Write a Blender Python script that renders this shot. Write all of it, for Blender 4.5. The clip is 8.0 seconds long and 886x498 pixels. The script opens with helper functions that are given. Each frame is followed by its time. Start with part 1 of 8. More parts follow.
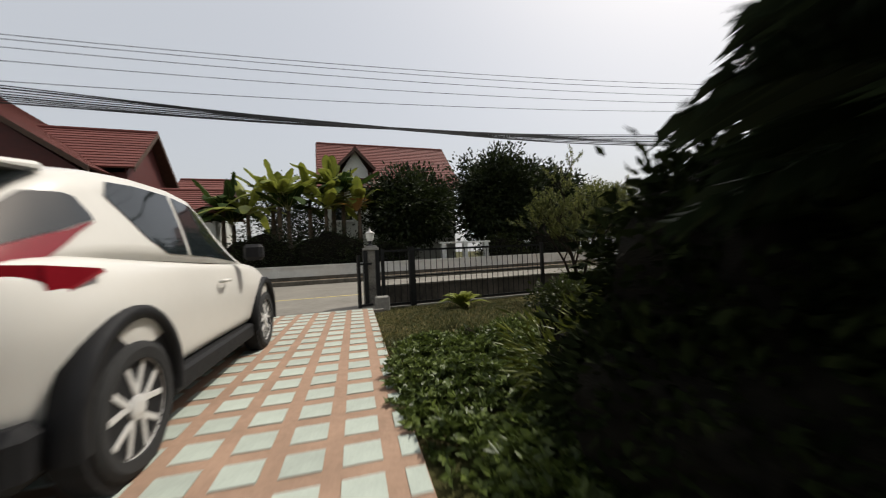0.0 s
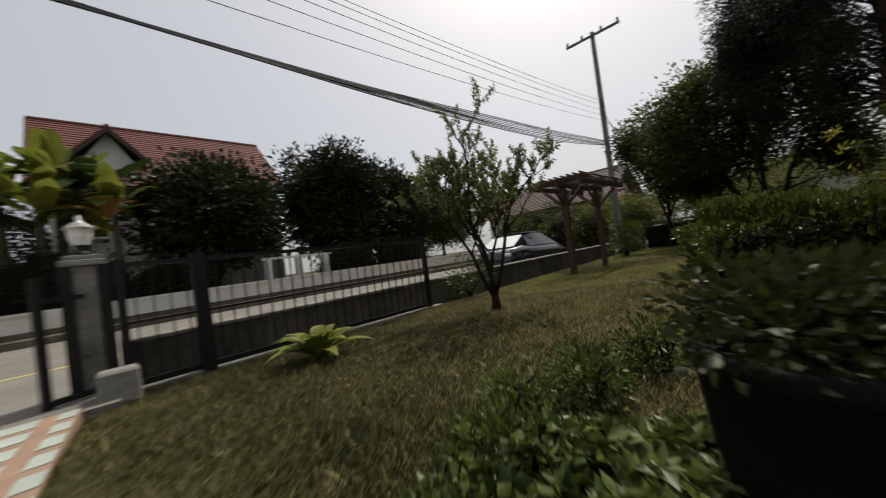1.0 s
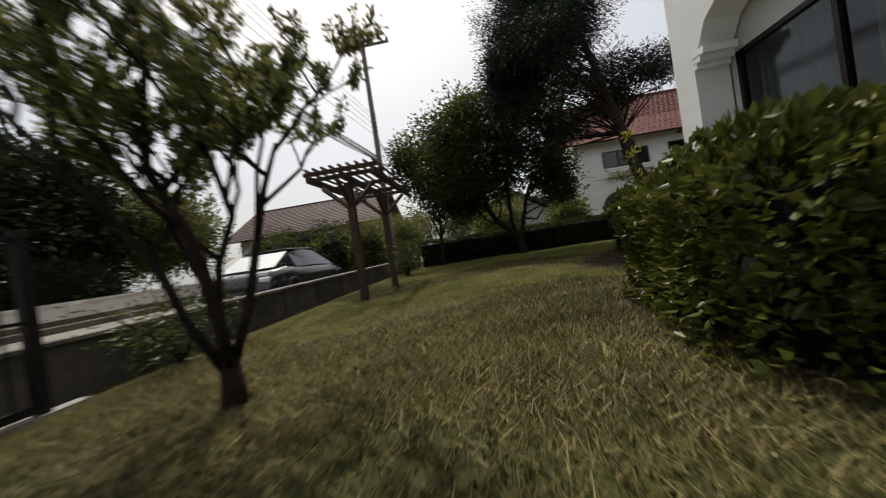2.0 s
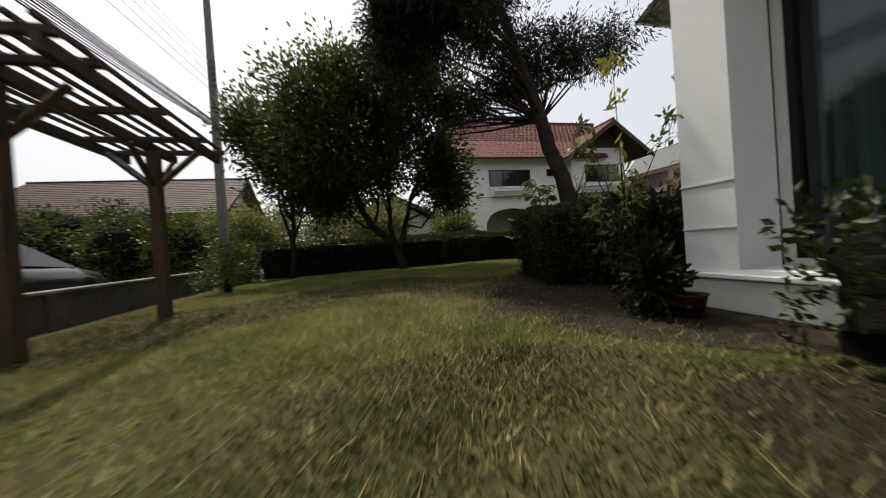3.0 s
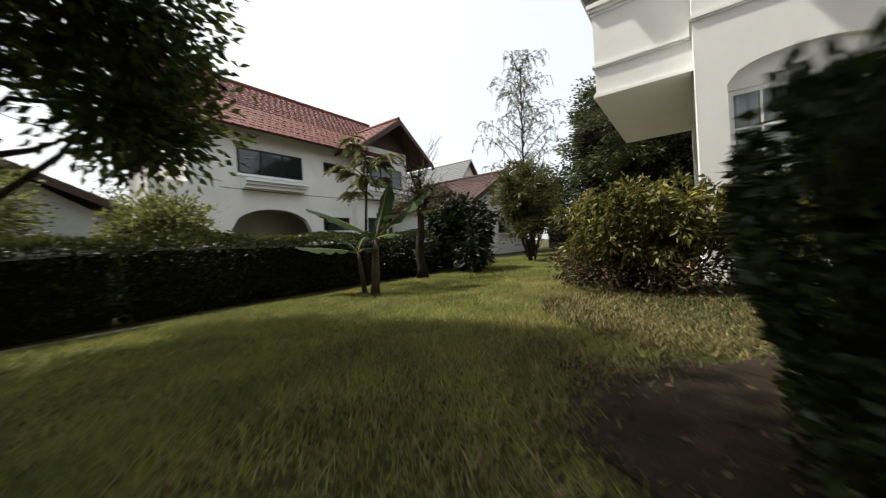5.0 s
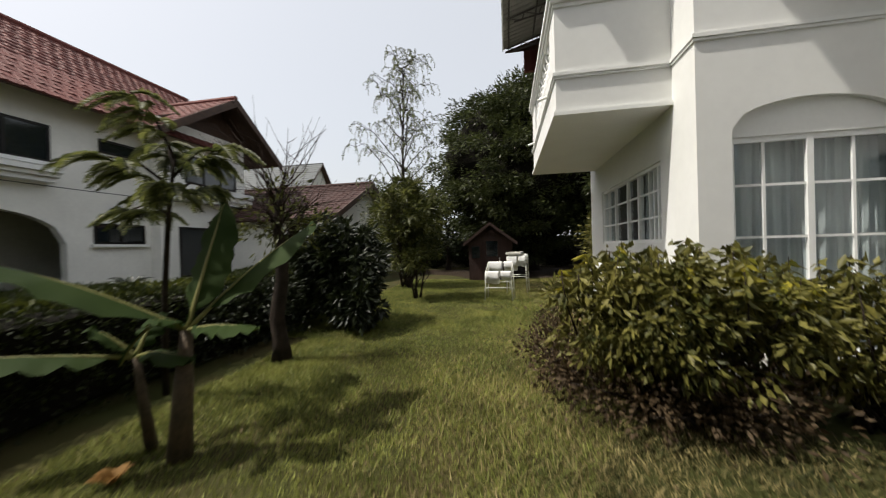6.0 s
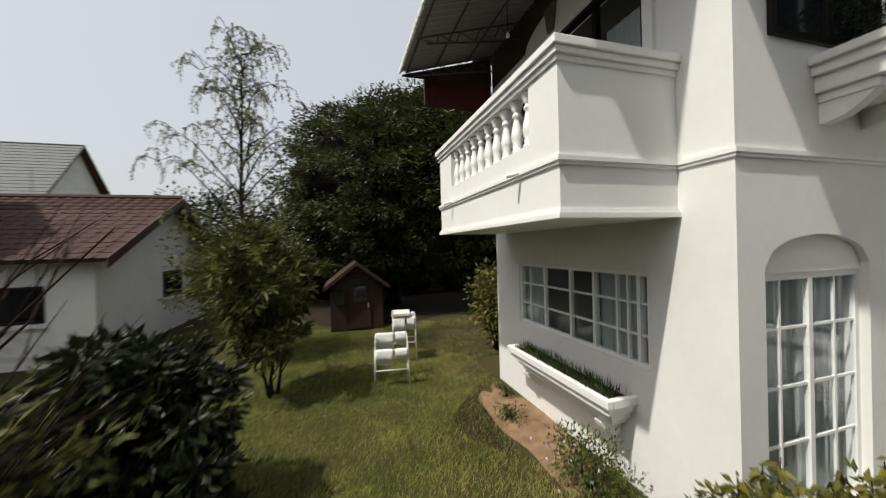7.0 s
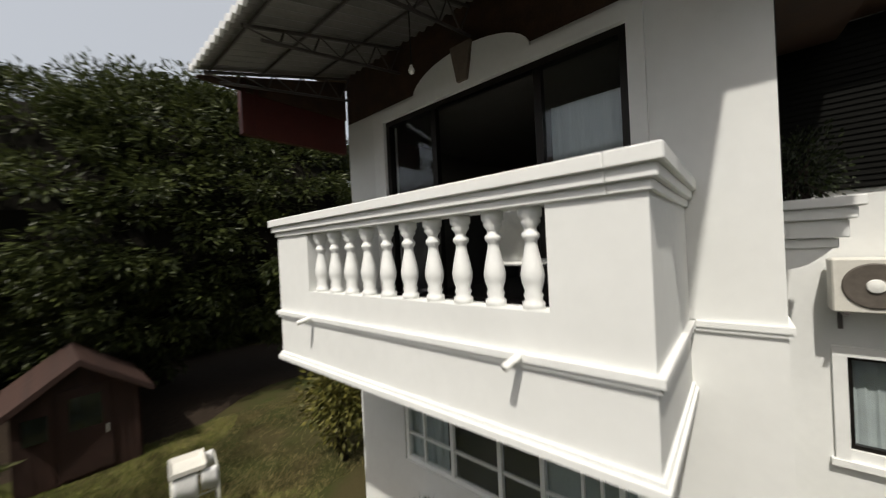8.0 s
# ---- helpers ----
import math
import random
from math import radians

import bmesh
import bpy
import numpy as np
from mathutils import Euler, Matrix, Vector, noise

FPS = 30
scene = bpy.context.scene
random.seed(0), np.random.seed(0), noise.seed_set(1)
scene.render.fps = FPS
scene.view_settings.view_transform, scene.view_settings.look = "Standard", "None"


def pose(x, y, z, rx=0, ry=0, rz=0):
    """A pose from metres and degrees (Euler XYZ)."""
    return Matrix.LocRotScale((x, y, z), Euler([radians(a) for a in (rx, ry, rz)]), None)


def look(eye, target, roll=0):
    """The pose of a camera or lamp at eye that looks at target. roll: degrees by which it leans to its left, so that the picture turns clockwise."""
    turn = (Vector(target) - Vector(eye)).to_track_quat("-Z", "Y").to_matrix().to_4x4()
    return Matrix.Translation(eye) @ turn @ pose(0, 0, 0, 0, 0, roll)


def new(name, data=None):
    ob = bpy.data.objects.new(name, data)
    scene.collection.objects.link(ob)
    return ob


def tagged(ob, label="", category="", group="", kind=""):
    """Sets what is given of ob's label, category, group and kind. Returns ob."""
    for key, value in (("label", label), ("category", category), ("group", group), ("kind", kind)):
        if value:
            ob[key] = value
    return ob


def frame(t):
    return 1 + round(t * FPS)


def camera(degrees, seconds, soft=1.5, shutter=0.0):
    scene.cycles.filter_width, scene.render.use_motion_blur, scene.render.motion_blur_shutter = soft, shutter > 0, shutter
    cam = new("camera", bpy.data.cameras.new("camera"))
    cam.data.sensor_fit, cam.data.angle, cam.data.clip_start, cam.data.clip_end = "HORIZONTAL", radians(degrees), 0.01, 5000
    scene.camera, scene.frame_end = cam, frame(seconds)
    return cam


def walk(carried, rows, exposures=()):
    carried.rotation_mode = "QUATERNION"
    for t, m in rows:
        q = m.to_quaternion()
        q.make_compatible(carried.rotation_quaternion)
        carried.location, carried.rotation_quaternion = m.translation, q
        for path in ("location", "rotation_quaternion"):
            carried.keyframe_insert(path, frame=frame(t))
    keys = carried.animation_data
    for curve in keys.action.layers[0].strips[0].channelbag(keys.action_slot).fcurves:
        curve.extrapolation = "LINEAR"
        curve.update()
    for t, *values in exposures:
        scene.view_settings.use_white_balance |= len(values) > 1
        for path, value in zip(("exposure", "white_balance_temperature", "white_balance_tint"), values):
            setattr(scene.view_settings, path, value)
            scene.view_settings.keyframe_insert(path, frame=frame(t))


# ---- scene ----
cam = camera(104.2, 8.0, soft=1.1, shutter=0.3)
PATH = [
    (0, (-0.729, 0.108, 1.068), (-0.082, 2.001, 1.087), -2.6),
    (0.2, (-0.653, 0.787, 1.003), (0.115, 2.633, 1.035), -3.1),
    (0.5, (-0.448, 1.624, 0.971), (0.542, 3.362, 0.998), -4.5),
    (0.7, (-0.207, 2.284, 0.894), (0.961, 3.907, 0.927), -5.8),
    (1, (0.222, 3.035, 0.846), (1.664, 4.42, 0.875), -7.5),
    (1.2, (0.563, 3.446, 0.819), (2.173, 4.632, 0.84), -8.5),
    (1.5, (1.188, 3.983, 0.774), (3.008, 4.814, 0.783), -9.5),
    (2, (2.42, 4.513, 0.654), (4.41, 4.711, 0.648), -8.6),
    (2.2, (2.955, 4.53, 0.612), (4.955, 4.56, 0.603), -8.1),
    (3.3, (6.068, 3.871, 0.607), (7.966, 3.241, 0.583), -2.6),
    (3.5, (6.681, 3.751, 0.621), (8.546, 3.029, 0.591), -2.1),
    (4, (8.194, 3.442, 0.627), (9.937, 2.463, 0.604), -2.7),
    (4.3, (9.055, 3.212, 0.621), (10.662, 2.023, 0.587), -2.7),
    (4.5, (9.597, 3.025, 0.62), (11.115, 1.724, 0.6), -3.1),
    (4.7, (10.109, 2.806, 0.629), (11.496, 1.366, 0.611), -3.5),
    (5.8, (12.275, 1.062, 1.145), (12.808, -0.865, 1.134), -2.1),
    (6, (12.559, 0.688, 1.357), (12.924, -1.278, 1.347), -1.6),
    (6.5, (13.194, -0.239, 1.989), (13.12, -2.237, 1.968), -1.2),
    (7, (13.681, -1.227, 2.69), (13.112, -3.144, 2.676), -1.6),
    (7.5, (13.88, -2.303, 3.392), (12.805, -3.989, 3.379), -2.4),
    (8, (13.596, -3.401, 3.994), (12.078, -4.703, 3.99), -2.8),
]
walk(cam, [(t, look(eye, target, roll)) for t, eye, target, roll in PATH], [(0, -0.1), (1, -0.28), (2, -0.08), (3.5, 0.42), (4, 0.7), (4.5, 0.74), (6, 0.27), (7, 0.05), (8, -0.13)])

# ---- light ----
SUN_DIR = Vector((0.50, 0.16, 0.85)).normalized()
world = bpy.data.worlds.new("world")
scene.world = world
world.use_nodes = True
wn, wl = world.node_tree.nodes, world.node_tree.links
wn.clear()
sky = wn.new("ShaderNodeTexSky")
sky.sky_type = "NISHITA"
sky.sun_disc = False
sky.sun_elevation = math.asin(SUN_DIR.z)
sky.sun_rotation = math.atan2(SUN_DIR.x, SUN_DIR.y)
sky.air_density, sky.dust_density, sky.ozone_density = 1.0, 6.0, 1.0
# thin milky haze over the blue
haze = wn.new("ShaderNodeMix")
haze.data_type = "RGBA"
haze.inputs[0].default_value = 0.46
haze.inputs[7].default_value = (9.6, 9.65, 9.55, 1)
bg = wn.new("ShaderNodeBackground")
bg.inputs[1].default_value = 0.112
wo = wn.new("ShaderNodeOutputWorld")
wl.new(sky.outputs[0], haze.inputs[6])
wl.new(haze.outputs[2], bg.inputs[0])
wl.new(bg.outputs[0], wo.inputs[0])
sun_data = bpy.data.lights.new("sun", "SUN")
sun_data.energy, sun_data.angle, sun_data.color = 4.3, radians(1.2), (1.0, 0.95, 0.865)
sun = new("sun", sun_data)
sun.matrix_world = look((0, 0, 30), Vector((0, 0, 30)) - SUN_DIR)


# ---- materials ----
def mat(name, base, rough=0.8, var=0.25, scale=6.0, bump=0.15, metal=0.0, spec=0.4, rand="", rough_var=0.1, tint=None, glow=0.0, fine=8.0):
    """Painted, stained or raw surface with variation at two scales. rand: island or object, for pieces that differ."""
    m = bpy.data.materials.new(name)
    m.use_nodes = True
    n, l = m.node_tree.nodes, m.node_tree.links
    b = n["Principled BSDF"]
    b.inputs["Roughness"].default_value, b.inputs["Metallic"].default_value = rough, metal
    b.inputs["Specular IOR Level"].default_value = spec
    co = n.new("ShaderNodeTexCoord")
    big, small = n.new("ShaderNodeTexNoise"), n.new("ShaderNodeTexNoise")
    for node, s, d in ((big, scale, 5), (small, scale * fine, 3)):
        node.inputs["Scale"].default_value, node.inputs["Detail"].default_value = s, d
        l.new(co.outputs["Object"], node.inputs["Vector"])
    mixf = n.new("ShaderNodeMath")
    mixf.operation = "MULTIPLY_ADD"
    l.new(small.outputs[0], mixf.inputs[0])
    mixf.inputs[1].default_value = 0.45
    l.new(big.outputs[0], mixf.inputs[2])
    last = mixf.outputs[0]
    if rand:
        src = n.new("ShaderNodeObjectInfo") if rand == "object" else n.new("ShaderNodeNewGeometry")
        add = n.new("ShaderNodeMath")
        add.operation = "MULTIPLY_ADD"
        l.new(src.outputs["Random" if rand == "object" else "Random Per Island"], add.inputs[0])
        add.inputs[1].default_value = 0.5
        l.new(last, add.inputs[2])
        last = add.outputs[0]
    ramp = n.new("ShaderNodeMapRange")
    ramp.inputs["From Min"].default_value, ramp.inputs["From Max"].default_value = 0.45, 1.0 + (0.4 if rand else 0.0)
    l.new(last, ramp.inputs["Value"])
    mix = n.new("ShaderNodeMix")
    mix.data_type = "RGBA"
    lo = tuple(c * (1 - var) for c in base)
    hi = tuple(min(c * (1 + var), 0.9) for c in (tint or base))
    mix.inputs[6].default_value, mix.inputs[7].default_value = (*lo, 1), (*hi, 1)
    l.new(ramp.outputs[0], mix.inputs[0])
    l.new(mix.outputs[2], b.inputs["Base Color"])
    if rough_var:
        rr = n.new("ShaderNodeMapRange")
        rr.inputs["To Min"].default_value, rr.inputs["To Max"].default_value = max(rough - rough_var, 0.02), min(rough + rough_var, 1)
        l.new(big.outputs[0], rr.inputs["Value"])
        l.new(rr.outputs[0], b.inputs["Roughness"])
    if bump:
        bp = n.new("ShaderNodeBump")
        bp.inputs["Strength"].default_value, bp.inputs["Distance"].default_value = bump, 0.02
        l.new(small.outputs[0], bp.inputs["Height"])
        l.new(bp.outputs[0], b.inputs["Normal"])
    return m


def leaf_mat(name, lo, hi, rough=0.45, through_light=0.3, spec=0.22):
    """Leaves: each differs, and light comes through them."""
    m = bpy.data.materials.new(name)
    m.use_nodes = True
    n, l = m.node_tree.nodes, m.node_tree.links
    b = n["Principled BSDF"]
    b.inputs["Roughness"].default_value, b.inputs["Specular IOR Level"].default_value = rough, spec
    geo = n.new("ShaderNodeNewGeometry")
    co = n.new("ShaderNodeTexCoord")
    noi = n.new("ShaderNodeTexNoise")
    noi.inputs["Scale"].default_value = 1.7
    l.new(co.outputs["Object"], noi.inputs["Vector"])
    add = n.new("ShaderNodeMath")
    add.operation = "MULTIPLY_ADD"
    l.new(geo.outputs["Random Per Island"], add.inputs[0])
    add.inputs[1].default_value = 0.6
    l.new(noi.outputs[0], add.inputs[2])
    rng = n.new("ShaderNodeMapRange")
    rng.inputs["From Min"].default_value, rng.inputs["From Max"].default_value = 0.3, 1.25
    l.new(add.outputs[0], rng.inputs["Value"])
    mix = n.new("ShaderNodeMix")
    mix.data_type = "RGBA"
    mix.inputs[6].default_value, mix.inputs[7].default_value = (*lo, 1), (*hi, 1)
    l.new(rng.outputs[0], mix.inputs[0])
    l.new(mix.outputs[2], b.inputs["Base Color"])
    tr = n.new("ShaderNodeBsdfTranslucent")
    l.new(mix.outputs[2], tr.inputs["Color"])
    sh = n.new("ShaderNodeMixShader")
    sh.inputs[0].default_value = through_light
    l.new(b.outputs[0], sh.inputs[1])
    l.new(tr.outputs[0], sh.inputs[2])
    l.new(sh.outputs[0], n["Material Output"].inputs[0])
    return m


def glass_mat(name, tint=(0.93, 0.95, 0.95), rough=0.02):
    m = bpy.data.materials.new(name)
    m.use_nodes = True
    n, l = m.node_tree.nodes, m.node_tree.links
    n.remove(n["Principled BSDF"])
    tr, gl, mx, lw, power = n.new("ShaderNodeBsdfTransparent"), n.new("ShaderNodeBsdfGlossy"), n.new("ShaderNodeMixShader"), n.new("ShaderNodeLayerWeight"), n.new("ShaderNodeMath")
    tr.inputs[0].default_value, gl.inputs[0].default_value = (*tint, 1), (0.95, 0.97, 1, 1)
    gl.inputs["Roughness"].default_value, lw.inputs["Blend"].default_value = rough, 0.5
    gain = n.new("ShaderNodeMath")
    power.operation, gain.operation = "POWER", "MULTIPLY_ADD"
    power.inputs[1].default_value, gain.inputs[1].default_value, gain.inputs[2].default_value = 4.0, 0.5, 0.035
    l.new(lw.outputs["Facing"], power.inputs[0]), l.new(power.outputs[0], gain.inputs[0]), l.new(gain.outputs[0], mx.inputs[0])
    l.new(tr.outputs[0], mx.inputs[1]), l.new(gl.outputs[0], mx.inputs[2])
    l.new(mx.outputs[0], n["Material Output"].inputs[0])
    return m


def ground_mat(name, a, b_, c, scale=1.1):
    """Lawn soil seen between blades: dark earth, dry straw and green patches."""
    m = mat(name, a, 0.95, 0.35, 14.0, 0.6, spec=0.1)
    n, l = m.node_tree.nodes, m.node_tree.links
    b = n["Principled BSDF"]
    old = b.inputs["Base Color"].links[0].from_socket
    co = n.new("ShaderNodeTexCoord")
    patch = n.new("ShaderNodeTexNoise")
    patch.inputs["Scale"].default_value, patch.inputs["Detail"].default_value = scale, 6
    l.new(co.outputs["Object"], patch.inputs["Vector"])
    rp = n.new("ShaderNodeValToRGB")
    rp.color_ramp.elements[0].position, rp.color_ramp.elements[0].color = 0.38, (*b_, 1)
    rp.color_ramp.elements[1].position, rp.color_ramp.elements[1].color = 0.62, (*c, 1)
    l.new(patch.outputs[0], rp.inputs[0])
    mx = n.new("ShaderNodeMix")
    mx.data_type = "RGBA"
    mx.inputs[0].default_value = 0.7
    l.new(old, mx.inputs[6]), l.new(rp.outputs[0], mx.inputs[7])
    l.new(mx.outputs[2], b.inputs["Base Color"])
    return m


M_WALL = mat("wall_paint", (0.73, 0.735, 0.71), 0.75, 0.04, 1.2, 0.05, spec=0.25)
M_WALL_OLD = mat("old_wall_paint", (0.58, 0.585, 0.54), 0.85, 0.12, 1.1, 0.12, spec=0.2)
M_WALL_NB = mat("neighbour_wall_paint", (0.78, 0.77, 0.72), 0.8, 0.07, 1.2, 0.06, spec=0.2)
M_TRIM = mat("trim_paint", (0.76, 0.765, 0.74), 0.6, 0.04, 2.5, 0.04)
M_FRAME = mat("window_paint", (0.8, 0.81, 0.79), 0.4, 0.04, 4, 0.02)
M_DARKFRAME = mat("dark_aluminium", (0.02, 0.018, 0.016), 0.35, 0.2, 5, 0.0, metal=0.6)
M_GLASS = glass_mat("window_glass")
M_DARKGLASS = glass_mat("tinted_glass", (0.55, 0.60, 0.60))
M_CURTAIN = mat("curtain_cloth", (0.40, 0.435, 0.435), 0.9, 0.1, 5, 0.1, spec=0.1)
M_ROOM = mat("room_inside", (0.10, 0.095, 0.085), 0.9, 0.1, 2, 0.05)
M_CONCRETE = mat("concrete", (0.24, 0.232, 0.208), 0.9, 0.3, 2.5, 0.4, spec=0.2)
M_DARK_CONCRETE = mat("dark_concrete", (0.105, 0.095, 0.076), 0.92, 0.55, 1.6, 0.5, spec=0.15)
M_ASPHALT = mat("road_concrete", (0.175, 0.163, 0.14), 0.92, 0.2, 0.9, 0.4, spec=0.2)
M_PINK = mat("terracotta_concrete", (0.27, 0.178, 0.125), 0.88, 0.18, 3.0, 0.35, spec=0.2)
M_TILE = mat("pale_green_tile", (0.32, 0.355, 0.31), 0.7, 0.2, 6.0, 0.15, rand="object", spec=0.3)
M_TILE_I = mat("pale_green_tile_far", (0.32, 0.355, 0.31), 0.7, 0.2, 6.0, 0.15, rand="island", spec=0.3)
M_LAWN = ground_mat("lawn_soil", (0.046, 0.040, 0.017), (0.062, 0.050, 0.021), (0.038, 0.048, 0.012))
M_EARTH = mat("bare_earth", (0.21, 0.135, 0.082), 0.95, 0.35, 5, 0.7, spec=0.1)
# Litter brown, darkened further to hold the shade over beds and hedge feet.
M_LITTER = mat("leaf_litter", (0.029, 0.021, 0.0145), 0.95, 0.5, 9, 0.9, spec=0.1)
M_IRON = mat("black_iron", (0.012, 0.012, 0.012), 0.5, 0.3, 8, 0.1, metal=0.3)
M_ROOF_TILES = mat("red_roof_tiles", (0.125, 0.042, 0.034), 0.75, 0.30, 5, 0.2, rand="island", spec=0.3)
M_ROOF_BROWN_TILES = mat("brown_roof_tiles", (0.043, 0.018, 0.014), 0.75, 0.32, 5, 0.2, rand="island", spec=0.3)
M_ROOF = mat("red_roof_tile", (0.132, 0.043, 0.035), 0.75, 0.22, 5, 0.2, rand="object", spec=0.3)
M_ROOF_BROWN = mat("brown_roof_tile", (0.043, 0.018, 0.014), 0.75, 0.25, 5, 0.2, rand="object", spec=0.3)
M_ROOF_GREY = mat("grey_roof_tile", (0.10, 0.108, 0.11), 0.75, 0.2, 3, 0.2)
M_WOOD = mat("dark_wood", (0.055, 0.03, 0.018), 0.7, 0.4, 7, 0.4)
# Shed brown, taken darker to hold the shade the shed stands in.
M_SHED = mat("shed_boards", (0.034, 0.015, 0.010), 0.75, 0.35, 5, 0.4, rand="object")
M_BARK = mat("bark", (0.030, 0.023, 0.018), 0.95, 0.5, 9, 1.0, spec=0.1)
M_BARK_RED = mat("reddish_bark", (0.030, 0.020, 0.016), 0.95, 0.45, 8, 1.0, spec=0.1)
# Near black, for bodies that stand in for shade deep in foliage.
M_HEDGECORE = mat("inner_shade", (0.010, 0.009, 0.006), 0.95, 0.5, 14, 1.0, spec=0.1)
M_CANOPY = mat("canopy_sheet", (0.24, 0.23, 0.21), 0.5, 0.15, 3, 0.1, metal=0.3)
M_CANOPY_EDGE = mat("canopy_edge_sheet", (0.7, 0.7, 0.68), 0.55, 0.08, 3, 0.05)
M_STEEL = mat("painted_steel", (0.10, 0.09, 0.085), 0.5, 0.2, 6, 0.1, metal=0.5)
M_REDBOARD = mat("red_painted_board", (0.075, 0.017, 0.014), 0.6, 0.2, 4, 0.1)
M_PLASTIC = mat("white_plastic", (0.78, 0.78, 0.74), 0.45, 0.06, 5, 0.05)
M_GALV = mat("galvanised_tube", (0.55, 0.54, 0.5), 0.4, 0.1, 8, 0.05, metal=0.5)
M_CARPAINT = mat("pearl_white_paint", (0.62, 0.60, 0.555), 0.25, 0.02, 2, 0.0, spec=0.5, rough_var=0.03)
M_CARTRIM = mat("black_car_plastic", (0.012, 0.012, 0.013), 0.65, 0.2, 12, 0.1, spec=0.2)
M_TYRE = mat("tyre_rubber", (0.018, 0.018, 0.018), 0.85, 0.2, 20, 0.2)
M_ALLOY = mat("alloy_wheel", (0.62, 0.61, 0.59), 0.35, 0.08, 6, 0.0, metal=0.25)
M_CARGLASS = mat("car_glass", (0.012, 0.016, 0.018), 0.05, 0.1, 3, 0.0, spec=0.8, rough_var=0.02)
M_REDLAMP = mat("red_lamp_lens", (0.19, 0.008, 0.014), 0.15, 0.1, 5, 0.0, spec=0.6, rough_var=0.03)
M_DARKPAINT = mat("dark_car_paint", (0.018, 0.02, 0.022), 0.2, 0.1, 3, 0.0, spec=0.7, rough_var=0.05)
M_CABLE = mat("cable_sheath", (0.012, 0.012, 0.013), 0.7, 0.1, 3, 0.0)
M_POLE = mat("pole_concrete", (0.16, 0.15, 0.14), 0.9, 0.2, 3, 0.3)
M_FAN = mat("fan_grille", (0.10, 0.085, 0.07), 0.6, 0.2, 20, 0.1)
M_AC = mat("aircon_case", (0.62, 0.60, 0.54), 0.55, 0.08, 4, 0.05)
M_NEAR_BLACK = mat("near_black", (0.008, 0.008, 0.007), 0.9, 0.3, 20, 0.1, spec=0.1)
M_YELLOWLINE = mat("road_paint", (0.42, 0.34, 0.12), 0.85, 0.3, 8, 0.1)

# Hedge leaf in two tones: sunlight put into one, shade into the other.
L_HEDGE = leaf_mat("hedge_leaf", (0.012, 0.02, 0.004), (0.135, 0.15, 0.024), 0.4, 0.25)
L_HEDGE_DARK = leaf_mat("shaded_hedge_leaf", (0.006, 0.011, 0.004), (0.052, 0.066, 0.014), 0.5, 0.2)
L_COVER = leaf_mat("ground_cover_leaf", (0.012, 0.024, 0.005), (0.120, 0.155, 0.034), 0.4, 0.25)
L_LIGHT = leaf_mat("small_light_leaf", (0.0250, 0.0375, 0.0090), (0.19, 0.20, 0.06), 0.5, 0.5)
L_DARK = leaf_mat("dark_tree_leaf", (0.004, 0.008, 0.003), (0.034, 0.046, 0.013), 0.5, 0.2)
L_SHRUB = leaf_mat("glossy_dark_leaf", (0.003, 0.006, 0.002), (0.024, 0.032, 0.009), 0.45, 0.12, 0.3)
# Leaf with deep shade put into its colour, for shrubs under the palms.
L_SHADE = leaf_mat("shade_leaf", (0.003, 0.006, 0.002), (0.020, 0.027, 0.008), 0.85, 0.08, 0.05)
L_TREE = leaf_mat("tree_leaf", (0.008, 0.016, 0.005), (0.095, 0.115, 0.026), 0.45, 0.5)
# Grass green with shade put into it, for lawn outside the sunny bands.
L_GRASS_SHADED = leaf_mat("shaded_grass_blade", (0.013, 0.019, 0.005), (0.090, 0.092, 0.026), 0.6, 0.3, 0.2)
L_MANGO = leaf_mat("mango_leaf", (0.005, 0.010, 0.004), (0.080, 0.094, 0.027), 0.4, 0.25)
L_NEEDLE = leaf_mat("conifer_spray", (0.0050, 0.0100, 0.0050), (0.0238, 0.0374, 0.0163), 0.6, 0.15)
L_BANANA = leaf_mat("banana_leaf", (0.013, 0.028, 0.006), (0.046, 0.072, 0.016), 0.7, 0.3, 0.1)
# Banana leaf again with sunlight put into its colour; the lily takes it too.
L_BANANA_SUN = leaf_mat("sunlit_broad_leaf", (0.05, 0.08, 0.012), (0.34, 0.35, 0.06), 0.45, 0.35)
L_RIB = leaf_mat("banana_midrib", (0.13, 0.13, 0.04), (0.30, 0.28, 0.10), 0.5, 0.2)
L_DRYLEAF = leaf_mat("dry_banana_leaf", (0.1600, 0.0800, 0.0240), (0.3060, 0.1700, 0.0425), 0.7, 0.3)
L_BUSH = leaf_mat("yellowing_bush_leaf", (0.024, 0.034, 0.008), (0.20, 0.18, 0.045), 0.45, 0.3)
L_DRYBUSH = leaf_mat("brown_bush_leaf", (0.0250, 0.0175, 0.0100), (0.1020, 0.0680, 0.0340), 0.7, 0.2)
L_CTREE = leaf_mat("feathery_leaf", (0.015, 0.024, 0.006), (0.125, 0.130, 0.034), 0.45, 0.35)
L_WILLOW = leaf_mat("hanging_leaf", (0.07, 0.085, 0.04), (0.24, 0.26, 0.12), 0.6, 0.3)
L_CROTON = leaf_mat("yellow_croton_leaf", (0.0800, 0.1040, 0.0160), (0.4250, 0.3570, 0.0425), 0.4, 0.35)
L_PALM = leaf_mat("palm_frond", (0.0050, 0.0100, 0.0040), (0.0238, 0.0340, 0.0136), 0.55, 0.15, 0.1)
L_GRASS = leaf_mat("grass_blade", (0.038, 0.058, 0.013), (0.31, 0.325, 0.080), 0.6, 0.3, 0.2)
